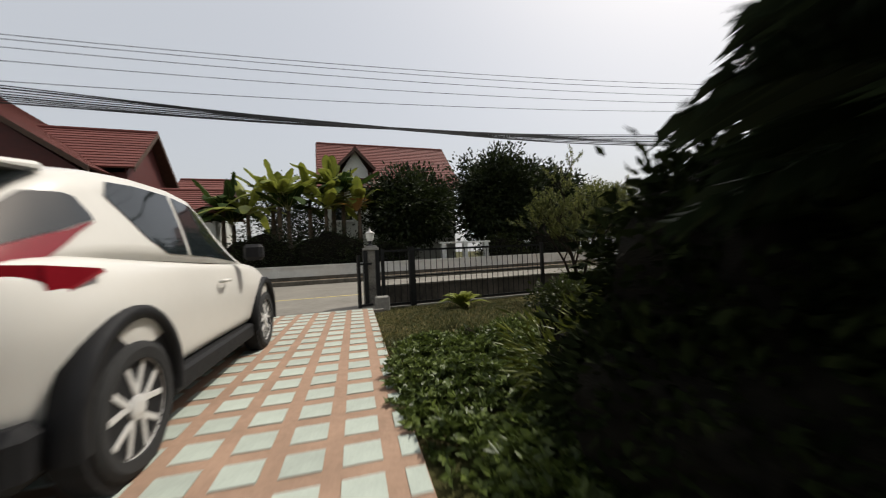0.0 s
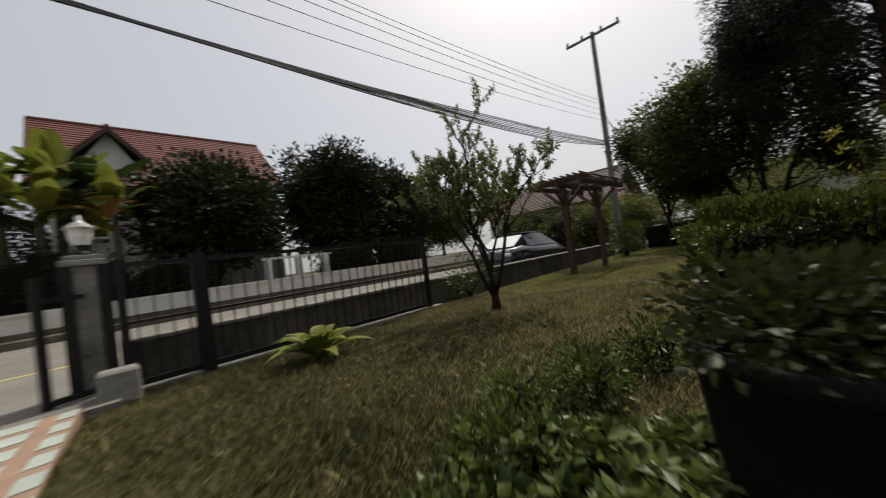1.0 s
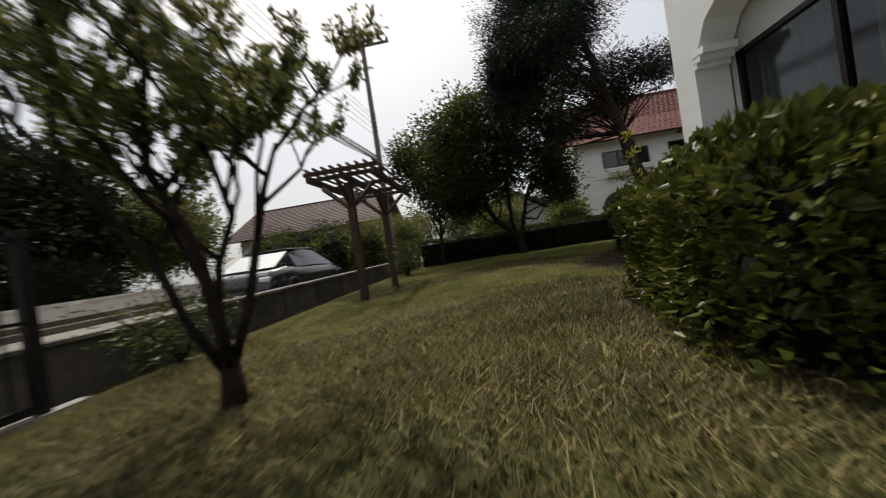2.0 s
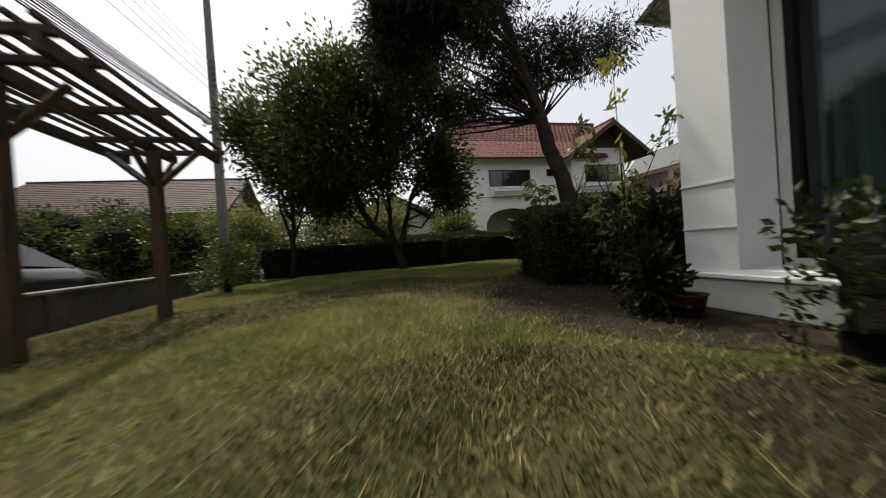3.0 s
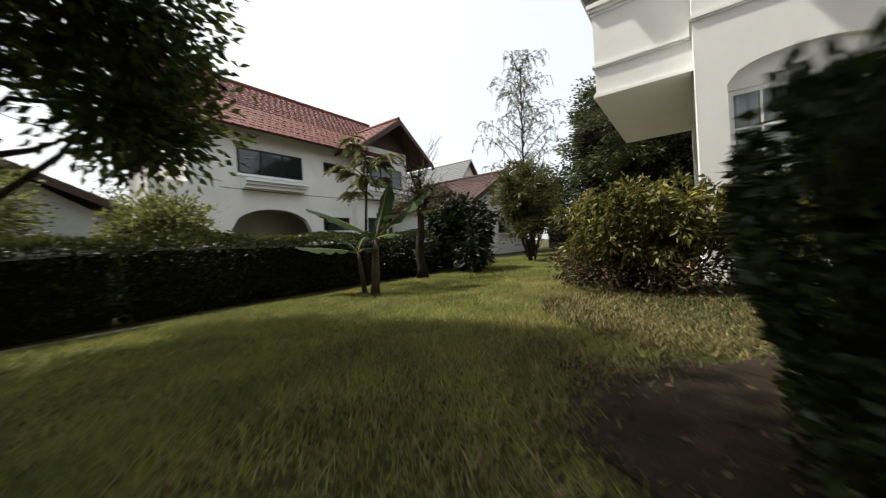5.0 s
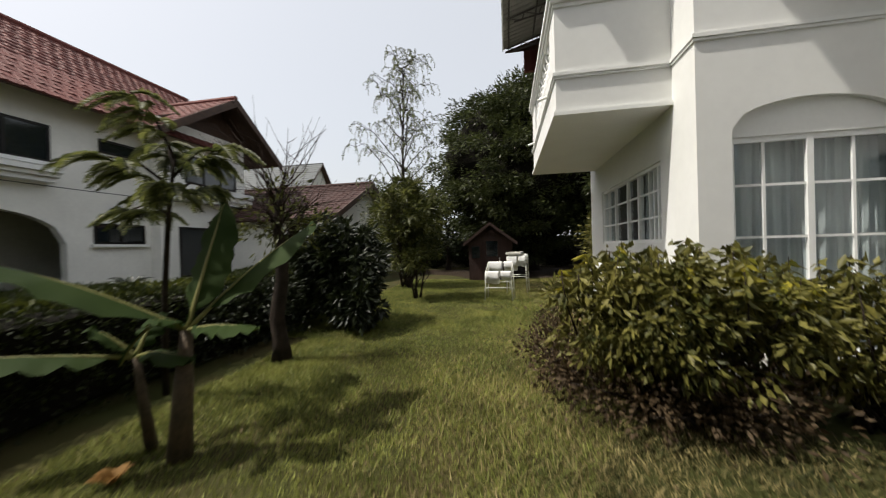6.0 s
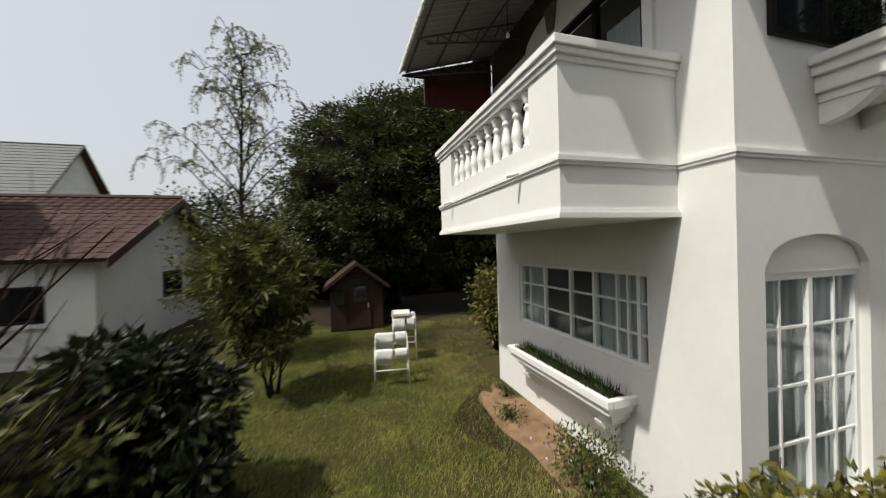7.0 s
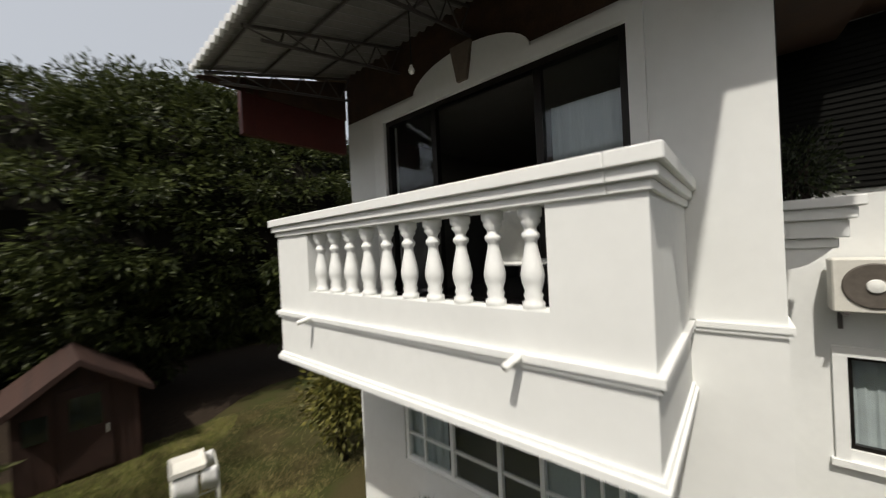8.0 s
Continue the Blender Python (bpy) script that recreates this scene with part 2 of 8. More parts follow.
L_STRAW = leaf_mat("straw_blade", (0.095, 0.08, 0.03), (0.38, 0.315, 0.14), 0.7, 0.25, 0.2)
L_POTGRASS = leaf_mat("window_box_grass", (0.0200, 0.0425, 0.0100), (0.0816, 0.1224, 0.0408), 0.5, 0.3)
L_FLOWER = leaf_mat("pale_petal", (0.3600, 0.2800, 0.3600), (0.6375, 0.6120, 0.6120), 0.6, 0.3)
L_FALLEN = leaf_mat("fallen_leaf", (0.05, 0.033, 0.016), (0.17, 0.125, 0.062), 0.8, 0.1)


# ---- building helpers ----
def thing(name, base, label, category, group="", kind="", rz=0.0):
    ob = new(name)
    ob.empty_display_size = 0.2
    ob.matrix_world = pose(*base, 0, 0, rz)
    return tagged(ob, label, category, group, kind)


def to_mesh(name, bm, smooth=False):
    me = bpy.data.meshes.new(name)
    bmesh.ops.recalc_face_normals(bm, faces=bm.faces)
    bm.to_mesh(me)
    bm.free()
    if smooth:
        me.polygons.foreach_set("use_smooth", [True] * len(me.polygons))
    return me


def part(name, bm, material, parent=None, label="", smooth=False, at=None, world=False, bevel=0.0):
    """One mesh object; world: its coordinates are the world's, though it hangs under a thing."""
    if isinstance(bm, bmesh.types.BMesh):
        if bevel:
            bmesh.ops.bevel(bm, geom=bm.edges[:], offset=bevel, segments=1, affect="EDGES", profile=0.5)
        bm = to_mesh(name, bm, smooth)
    if not bm.materials:
        bm.materials.append(material)
    ob = new(name, bm)
    if parent:
        ob.parent = parent
        if world:
            root = parent
            while root.parent:
                root = root.parent
            ob.matrix_basis = root.matrix_basis.inverted() if parent is root else Matrix()
    if at is not None:
        ob.matrix_basis = at
    return tagged(ob, label)


def box(bm, x0, x1, y0, y1, z0, z1):
    v = [bm.verts.new(p) for p in ((x0, y0, z0), (x1, y0, z0), (x1, y1, z0), (x0, y1, z0), (x0, y0, z1), (x1, y0, z1), (x1, y1, z1), (x0, y1, z1))]
    for q in ((3, 2, 1, 0), (4, 5, 6, 7), (0, 1, 5, 4), (1, 2, 6, 5), (2, 3, 7, 6), (3, 0, 4, 7)):
        bm.faces.new([v[i] for i in q])


def boxes(*rows):
    bm = bmesh.new()
    for r in rows:
        box(bm, *r)
    return bm


def hexa(bm, pts):
    """Eight corners: four below, four above, both counter-clockwise."""
    v = [bm.verts.new(p) for p in pts]
    for q in ((3, 2, 1, 0), (4, 5, 6, 7), (0, 1, 5, 4), (1, 2, 6, 5), (2, 3, 7, 6), (3, 0, 4, 7)):
        bm.faces.new([v[i] for i in q])


def tube(bm, pts, radii, seg=8):
    pts = [Vector(p) for p in pts]
    rings = []
    side = Vector((1, 0, 0))
    for i, p in enumerate(pts):
        d = (pts[min(i + 1, len(pts) - 1)] - pts[max(i - 1, 0)]).normalized()
        side = side - d * side.dot(d)
        if side.length < 1e-3:
            side = d.orthogonal()
        side.normalize()
        up = d.cross(side)
        r = radii[i] if isinstance(radii, (list, tuple)) else radii
        rings.append([bm.verts.new(p + r * (math.cos(a) * side + math.sin(a) * up)) for a in (2 * math.pi * k / seg for k in range(seg))])
    for a, b in zip(rings, rings[1:]):
        for k in range(seg):
            bm.faces.new((a[k], a[(k + 1) % seg], b[(k + 1) % seg], b[k]))
    bm.faces.new(rings[0][::-1]), bm.faces.new(rings[-1])


def prism(profile, a, b, axis="x"):
    """A closed outline of (out, z) points extruded from a to b along the axis."""
    bm = bmesh.new()
    ends = [[bm.verts.new((u, o, z) if axis == "x" else (o, u, z)) for o, z in profile] for u in (a, b)]
    n = len(profile)
    for k in range(n):
        bm.faces.new((ends[0][k], ends[0][(k + 1) % n], ends[1][(k + 1) % n], ends[1][k]))
    bm.faces.new(ends[0]), bm.faces.new(ends[1][::-1])
    return bm


def lathe(bm, profile, seg=16, at=(0, 0, 0)):
    rings = [[bm.verts.new((at[0] + r * math.cos(2 * math.pi * k / seg), at[1] + r * math.sin(2 * math.pi * k / seg), at[2] + z)) for k in range(seg)] for r, z in profile]
    for a, b in zip(rings, rings[1:]):
        for k in range(seg):
            bm.faces.new((a[k], a[(k + 1) % seg], b[(k + 1) % seg], b[k]))
    bm.faces.new(rings[0][::-1]), bm.faces.new(rings[-1])


def wall(axis, c0, c1, u0, u1, z0, z1, openings=()):
    """A wall from c0 to c1 across its thickness and u0 to u1 along it; openings (u0, u1, z0, z1, rise) go through, rise arches the top."""
    bm = bmesh.new()
    cuts = {u0, u1}
    for a, b, _, _, rise in openings:
        n = 14 if rise else 1
        cuts |= {a + (b - a) * k / n for k in range(n + 1)}
    cuts = sorted(cuts)

    def top(o, u):
        a, b, _, zt, rise = o
        s = (2 * u - a - b) / (b - a)
        return zt + rise * math.sqrt(max(0.0, 1 - s * s)) if rise else zt

    for a, b in zip(cuts, cuts[1:]):
        o = next((o for o in openings if o[0] <= (a + b) / 2 <= o[1]), None)
        spans = [((z0, z0), (z1, z1))] if o is None else [((z0, z0), (o[2], o[2])), ((top(o, a), top(o, b)), (z1, z1))]
        for (la, lb), (ha, hb) in spans:
            if ha - la < 1e-4 and hb - lb < 1e-4:
                continue
            if axis == "x":
                pts = [(a, c0, la), (b, c0, lb), (b, c1, lb), (a, c1, la), (a, c0, ha), (b, c0, hb), (b, c1, hb), (a, c1, ha)]
            else:
                pts = [(c1, a, la), (c1, b, lb), (c0, b, lb), (c0, a, la), (c1, a, ha), (c1, b, hb), (c0, b, hb), (c0, a, ha)]
            hexa(bm, pts)
    bmesh.ops.remove_doubles(bm, verts=bm.verts, dist=1e-4)
    return bm


def mesh_of(name, verts, tris):
    me = bpy.data.meshes.new(name)
    verts, tris = np.asarray(verts, np.float32), np.asarray(tris, np.int32)
    me.vertices.add(len(verts))
    me.vertices.foreach_set("co", verts.ravel())
    me.loops.add(tris.size)
    me.loops.foreach_set("vertex_index", tris.ravel())
    me.polygons.add(len(tris))
    me.polygons.foreach_set("loop_start", np.arange(0, tris.size, 3, dtype=np.int32))
    me.update(calc_edges=True)
    return me


def leaves(name, at, way, length, width, rng, fold=0.25, spread=0.35):
    """Folded leaves: each a pair of triangles along its midrib. at, way: N x 3."""
    n = len(at)
    way = way + rng.normal(0, spread, (n, 3))
    way /= np.linalg.norm(way, axis=1, keepdims=True) + 1e-9
    side = np.cross(way, rng.normal(0, 1, (n, 3)))
    side /= np.linalg.norm(side, axis=1, keepdims=True) + 1e-9
    up = np.cross(side, way)
    ln = length * rng.uniform(0.6, 1.25, (n, 1))
    wd = width * rng.uniform(0.7, 1.2, (n, 1))
    mid = at + way * ln * 0.45 + up * wd * fold
    v = np.stack([at, mid + side * wd / 2, at + way * ln, mid - side * wd / 2], 1).reshape(-1, 3)
    k = 4 * np.arange(n)[:, None]
    t = np.concatenate([k + [0, 1, 2], k + [0, 2, 3]], 1).reshape(-1, 3)
    return mesh_of(name, v, t)


def clumps(rng, centre, radii, n_clumps, per, sigma, shell=0.55, flat=1.0):
    """Points in uneven clumps, most of them near the outside of an ellipsoid; also the outward way of each."""
    d = rng.normal(0, 1, (n_clumps, 3))
    d /= np.linalg.norm(d, axis=1, keepdims=True)
    r = rng.uniform(shell, 1.0, (n_clumps, 1)) * rng.uniform(0.82, 1.1, (n_clumps, 1)) * rng.choice([0.9, 1.0, 1.0, 1.1], (n_clumps, 1))
    c = np.array(centre) + d * r * np.array(radii)
    size = sigma * rng.uniform(0.6, 1.5, (n_clumps, 1, 1))
    off = np.clip(rng.normal(0, 1, (n_clumps, per, 3)), -1.7, 1.7) * size * [1, 1, flat]
    p = (c[:, None] + off).reshape(-1, 3)
    way = (off / (np.linalg.norm(off, axis=2, keepdims=True) + 1e-6) + 0.6 * d[:, None]).reshape(-1, 3)
    return p, way, c


def limbs(parent, root, targets, r0, rng, material, name="limb", bend=0.25, seg=6):
    """Tapered limbs from a root to each target."""
    for tg in targets:
        a, b = Vector(root), Vector(tg)
        mids = [a.lerp(b, k / 4) + Vector(rng.normal(0, bend * 0.2 * (b - a).length * (0 < k < 4), 3)) for k in range(5)]
        bm = bmesh.new()
        tube(bm, mids, [r0 * (1 - 0.2 * k) for k in range(4)] + [r0 * 0.12], seg)
        part(name, bm, material, parent, smooth=True, world=True)


# ---- ground, drive and road ----
def ground_z(x, y):
    """The lawn falls a little towards the street."""
    s = min(max((y - 5.2) / 2.4, 0.0), 1.0)
    return -0.12 * s * s * (3 - 2 * s)


def build_ground():
    xs = sorted({*np.arange(-8, 20.01, 0.5), -1500, -300, -80, -30, -16, 30, 60, 150, 400, 1500})
    ys = sorted({*np.arange(-16, 12.01, 0.4), -1500, -300, -80, -40, -24, 17, 30, 60, 150, 400, 1500})
    bm = bmesh.new()
    grid = [[bm.verts.new((x, y, ground_z(x, y) if y < 20 else -0.12)) for x in xs] for y in ys]
    for j in range(len(ys) - 1):
        for i in range(len(xs) - 1):
            bm.faces.new((grid[j][i], grid[j][i + 1], grid[j + 1][i + 1], grid[j + 1][i]))
    tagged(part("ground", bm, M_LAWN), "patchy green and straw-coloured lawn with bare soil", "ground", kind="structure")


build_ground()


def slab(name, label, category, rows, material, bevel=0.0):
    return tagged(part(name, boxes(*rows), material, bevel=bevel), label, category, kind="structure")


ROAD_Z = -0.09
road = slab("road", "pale worn concrete village street with a faded yellow line", "road", [(-60, 75, 8.5, 16.2, -0.5, ROAD_Z)], M_ASPHALT)
slab("road_line", "faded yellow line painted along the street", "road line", [(-60, 75, 10.75, 10.86, ROAD_Z - 0.01, ROAD_Z + 0.004)], M_YELLOWLINE)
slab("kerb", "dark stained concrete kerb along the street", "kerb", [(-60, 75, 16.2, 16.5, -0.5, 0.10)], M_DARK_CONCRETE, 0.02)
slab("verge", "strip of bare earth between the kerb and the white wall", "verge", [(-60, 75, 16.5, 17.6, -0.5, 0.06)], M_EARTH)
slab("apron", "concrete apron between the tiled drive and the street", "pavement", [(-5.4, 0.35, 7.10, 8.5, -0.5, -0.02)], M_ASPHALT)
DRIVE_TURN = Matrix.Translation((-0.03, 7.08, 0)) @ Matrix.Rotation(radians(-4.5), 4, "Z")
drive = slab("driveway", "terracotta-coloured concrete drive set with pale green square tiles", "driveway",
             [(-5.6, 0.15, -12.0, 0.0, -0.4, 0.018)], M_PINK)
drive.matrix_basis = DRIVE_TURN


# ---- the white house ----
HB = (9.0, -4.5, 0.0)
house = thing("house", HB, "white rendered two-storey house with arched openings, balcony and mouldings", "house")
EX, NY = 10.66, -3.19
W = 0.18


def hpart(name, bm, material=M_WALL, label="", parent=house, **k):
    return part(name, bm, material, parent, label, world=True, **k)


DOOR = (8.93, 10.345, 0.22, 2.44, 0.27)
EASTWIN = (-6.71, -4.025, 1.34, 2.36, 0)
SLIDE = (-6.78, -3.985, 3.42, 5.63, 0)
hpart("wall", wall("x", NY - W, NY, 7.4, EX, 0, 5.9, [(DOOR[0], DOOR[1], DOOR[2], DOOR[3], DOOR[4])]), label="white north wall with a segmental arch")
hpart("wall", wall("y", EX - W, EX, -7.6, NY - W, 0, 3.4, [EASTWIN]), label="sunlit white east wall below the belt course")
hpart("wall", wall("y", EX - W, EX, -7.6, NY - W, 3.4, 5.82, [SLIDE]), label="white upper east wall behind the balcony")
hpart("wall", wall("x", -7.6, -7.6 + W, 2.6, EX - W, 0, 5.82))
hpart("wall", wall("y", 2.6, 2.6 + W, -7.6 + W, 1.55 - W, 0, 6.4))
# wing towards the street, with a deep arched recess
WX, WYN = 7.4, 1.55
hpart("wall", wall("x", WYN - 0.40, WYN, 2.6, WX, 0, 6.4, [(3.1, 7.0, 0.3, 2.42, 0.75)]), label="white street wall with grooves and a deep arch")
hpart("wall", wall("y", WX - W, WX, NY, WYN - 0.40, 0, 6.4, [(-2.48, -1.2, 1.36, 2.48, 0), (-2.95, 0.9, 4.75, 6.1, 0)]))
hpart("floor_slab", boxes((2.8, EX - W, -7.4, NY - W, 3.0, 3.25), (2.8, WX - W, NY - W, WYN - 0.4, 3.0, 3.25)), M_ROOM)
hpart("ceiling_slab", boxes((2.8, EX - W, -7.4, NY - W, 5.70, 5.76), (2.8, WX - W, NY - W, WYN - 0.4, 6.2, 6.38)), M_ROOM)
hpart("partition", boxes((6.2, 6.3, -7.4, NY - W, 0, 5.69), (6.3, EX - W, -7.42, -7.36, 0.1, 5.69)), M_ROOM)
# recess window wall behind the street arch
RY = WYN - 0.40
hpart("recess_wall", wall("x", RY - 0.14, RY - 0.02, 3.1, 7.0, 0.0, 3.2, [(3.4, 6.93, 0.35, 2.45, 0)]), M_WALL_OLD)


def window(at_axis, c, u0, u1, z0, z1, cols, rows, fw, bar, frame_m, glass_m, depth=0.07, out=1, heavy=()):
    """A glazed window in a wall: frame with bars as one mesh and each pane as a mesh under it. heavy: places of thicker mullions."""
    bm = bmesh.new()

    def put(a0, a1, b0, b1, d0, d1, into=None):
        q = bm if into is None else into
        lo, hi = sorted((c + d0 * out, c + d1 * out))
        box(q, a0, a1, lo, hi, b0, b1) if at_axis == "x" else box(q, lo, hi, a0, a1, b0, b1)

    put(u0, u1, z0, z0 + fw, -depth, 0), put(u0, u1, z1 - fw, z1, -depth, 0)
    put(u0, u0 + fw, z0 + fw, z1 - fw, -depth, 0), put(u1 - fw, u1, z0 + fw, z1 - fw, -depth, 0)
    win = hpart("window", bm, frame_m)
    bars = [(u - fw / 2, u + fw / 2, z0 + fw, z1 - fw, -depth, 0.004) for u in heavy]
    bars += [(u - bar / 2, u + bar / 2, z0 + fw, z1 - fw, -depth * 0.75, -0.008) for u in cols]
    bars += [(u0 + fw, u1 - fw, z - bar / 2, z + bar / 2, -depth * 0.7, -0.011) for z in rows]
    for row in bars:
        q = bmesh.new()
        put(*row, into=q)
        hpart("glazing_bar", q, frame_m, parent=win)
    edges_u = [u0 + fw] + sorted([*cols, *heavy]) + [u1 - fw]
    edges_z = [z0 + fw] + sorted(rows) + [z1 - fw]
    for a, b in zip(edges_u, edges_u[1:]):
        for p, q in zip(edges_z, edges_z[1:]):
            pb = bmesh.new()
            d = c - out * depth * 0.5
            if at_axis == "x":
                box(pb, a + 0.003, b - 0.003, d - 0.003, d + 0.003, p + 0.003, q - 0.003)
            else:
                box(pb, d - 0.003, d + 0.003, a + 0.003, b - 0.003, p + 0.003, q - 0.003)
            pane = hpart("pane", pb, glass_m, parent=win)
            pane.visible_shadow = False
    return win


def curtain(at_axis, c, u0, u1, z0, z1, waves, label, amp=0.022):
    """Cloth hanging in folds."""
    bm = bmesh.new()
    n = waves * 8
    prev = None
    for i in range(n + 1):
        u = u0 + (u1 - u0) * i / n
        ph = 2 * math.pi * waves * i / n
        o = amp * math.sin(ph) + amp * 0.5 * math.sin(2.3 * ph + 1)
        cols = []
        for k, z in enumerate((z0, (z0 + z1) / 2, z1)):
            s = o * (1.0 - 0.35 * k)
            cols.append(bm.verts.new((u + 0.02 * math.sin(ph * 0.37 + k), c + s, z) if at_axis == "x" else (c + s, u, z)))
        if prev:
            for k in range(2):
                bm.faces.new((prev[k], cols[k], cols[k + 1], prev[k + 1]))
        prev = cols
    tagged(part("curtain", bm, M_CURTAIN, smooth=True), label, "curtain")


# patio door under the arch: two glazed leaves, with the arch's own panel above them
hpart("arch_panel", wall("x", NY - 0.14, NY - 0.06, 8.93, 10.345, 2.372, 2.71), M_TRIM, "white panel filling the arch head")
window("x", NY - 0.075, 8.93, 10.345, 0.22, 2.37, [10.03, 9.28], [0.86, 1.37, 1.89], 0.055, 0.024, M_FRAME, M_GLASS, depth=0.04, heavy=[9.64])
hpart("sill", boxes((8.80, 10.45, NY - 0.1, NY + 0.42, 0.0, 0.20)), M_CONCRETE, "concrete step below the patio door", bevel=0.015)
curtain("x", NY - 0.20, 8.35, 9.66, 0.2, 2.4, 11, "pale grey curtain hanging behind the patio door")
curtain("x", NY - 0.215, 9.62, 10.44, 0.2, 2.4, 7, "pale grey curtain hanging behind the patio door")
# long window in the east wall
window("y", EX - 0.03, -6.71, -4.025, 1.34, 2.36, [-6.40, -4.50, -4.34], [1.68, 2.02], 0.045, 0.024, M_FRAME, M_GLASS, heavy=[-5.955, -5.33, -4.866, -4.18])
curtain("y", EX - 0.14, -6.95, -6.1, 1.1, 2.4, 5, "pale curtain at the end of the long window")
curtain("y", EX - 0.14, -5.32, -4.0, 1.1, 2.4, 6, "pale curtain at the end of the long window")
screen_bm = boxes((EX - 0.075, EX - 0.072, -5.93, -5.36, 1.39, 2.31), (EX - 0.075, EX - 0.072, -5.30, -4.90, 1.39, 2.31))
hpart("insect_screen", screen_bm, mat("insect_mesh", (0.06, 0.06, 0.06), 0.9, 0.2, 60, 0.1), "dark insect mesh in the middle lights")
# upper window over the planter box
UW = hpart("upper_window", boxes((8.75, 10.26, NY, NY + 0.035, 4.36, 4.42), (8.75, 10.26, NY, NY + 0.035, 5.72, 5.80), (8.75, 8.81, NY, NY + 0.035, 4.42, 5.72),
                                 (10.20, 10.26, NY, NY + 0.035, 4.42, 5.72), (9.47, 9.53, NY, NY + 0.035, 4.42, 5.72)), M_DARKFRAME, "dark framed upper window")
for a, b in ((8.82, 9.46), (9.54, 10.19)):
    hpart("pane", boxes((a, b, NY + 0.006, NY + 0.016, 4.43, 5.71)), M_CARGLASS, parent=UW)
# street recess window
window("x", RY - 0.03, 3.4, 6.93, 0.35, 2.45, [], [], 0.05, 0.03, M_DARKFRAME, M_DARKGLASS, heavy=[4.6, 5.8])
curtain("x", RY - 0.25, 3.5, 5.7, 0.3, 2.5, 16, "grey curtains behind the dark framed window")
curtain("x", RY - 0.25, 6.05, 6.9, 0.3, 2.5, 7, "grey curtains behind the dark framed window")
# wing's side window with its surround
for row in ((WX, WX + 0.05, -2.60, -2.48, 1.24, 2.60), (WX, WX + 0.05, -1.2, -1.08, 1.24, 2.60), (WX, WX + 0.05, -2.48, -1.2, 2.48, 2.60), (WX, WX + 0.07, -2.64, -1.04, 1.16, 1.24)):
    hpart("surround", boxes(row), M_TRIM)
window("y", WX - 0.04, -2.48, -1.2, 1.36, 2.48, [], [], 0.05, 0.03, M_DARKFRAME, M_GLASS, heavy=[-1.84])
curtain("y", WX - 0.2, -2.46, -1.22, 1.2, 2.5, 11, "pale curtain behind the wing's window")
# corbelled springing of the street arch, grooves and plinth
for x0, x1 in ((6.93, 7.0), (6.86, 7.0), (6.79, 7.0)):
    k = (x1 - x0)
    hpart("corbel", boxes((x0, x1 + 0.002, WYN - 0.38, WYN + 0.012, 2.28 + k * 0.9, 2.36 + k * 0.9)), M_TRIM)
hpart("plinth", boxes((2.55, WX + 0.03, WYN, WYN + 0.03, 0.0, 0.23), (WX, WX + 0.03, NY, WYN + 0.03, 0.0, 0.23)), M_WALL_OLD, "painted plinth at the wing's foot")
hpart("string_course", boxes((2.55, WX + 0.05, WYN, WYN + 0.05, 0.235, 0.27)), M_TRIM, bevel=0.006)
for z in (0.60, 0.93):
    hpart("groove_bead", boxes((7.0, WX + 0.006, WYN, WYN + 0.010, z - 0.006, z + 0.006)), M_WALL_OLD)
# belt course
hpart("belt_course", boxes((7.4, EX + 0.03, NY, NY + 0.03, 3.375, 3.415), (EX, EX + 0.03, -3.68, NY, 3.375, 3.415), (7.4, EX + 0.02, NY, NY + 0.018, 3.345, 3.372), (EX, EX + 0.018, -3.68, NY, 3.345, 3.372)), M_TRIM, "thin moulded belt course")
# planter box on corbels under the upper window
planter_box = None
for k, (x0, o, z0, z1) in enumerate(((8.05, 0.50, 4.16, 4.235), (8.09, 0.46, 4.07, 4.155), (8.13, 0.42, 3.93, 4.065), (8.17, 0.37, 3.85, 3.925))):
    tier = boxes((x0, 9.76 - (x0 - 8.05), NY, NY + o, z0, z1))
    if planter_box is None:
        planter_box = hpart("planter_box", tier, M_TRIM, "stepped white planter box under the upper window", bevel=0.006)
    else:
        hpart("tier", tier, M_TRIM, parent=planter_box, bevel=0.006)
for x in (8.25, 8.9, 9.5):
    curve = [(NY + 0.03 + 0.31 * (1 - k / 6) ** 0.5, 3.85 - 0.18 * k / 6) for k in range(7)]
    hpart("corbel", prism([(NY, 3.85), *curve, (NY, 3.67)], x, x + 0.12), M_TRIM, parent=planter_box)

# balcony
BX, BY0, BY1 = 11.93, -7.165, -3.68
balc = hpart("balcony", boxes((EX, BX, BY0, BY1, 2.94, 3.42)), M_WALL, "white balcony slab with deep fascia")
hpart("parapet", boxes((EX, BX, BY1 - 0.14, BY1, 3.42, 4.20)), M_WALL, parent=balc)
hpart("parapet", boxes((EX, BX, BY0, BY0 + 0.14, 3.42, 4.20)), M_WALL, parent=balc)
hpart("parapet", boxes((BX - 0.14, BX, -4.14, BY1 - 0.14, 3.42, 4.20)), M_WALL, parent=balc)
hpart("parapet", boxes((BX - 0.14, BX, BY0 + 0.14, -6.545, 3.42, 4.20)), M_WALL, parent=balc)
hpart("parapet", boxes((BX - 0.14, BX, -6.545, -4.14, 3.42, 3.642)), M_WALL, parent=balc)
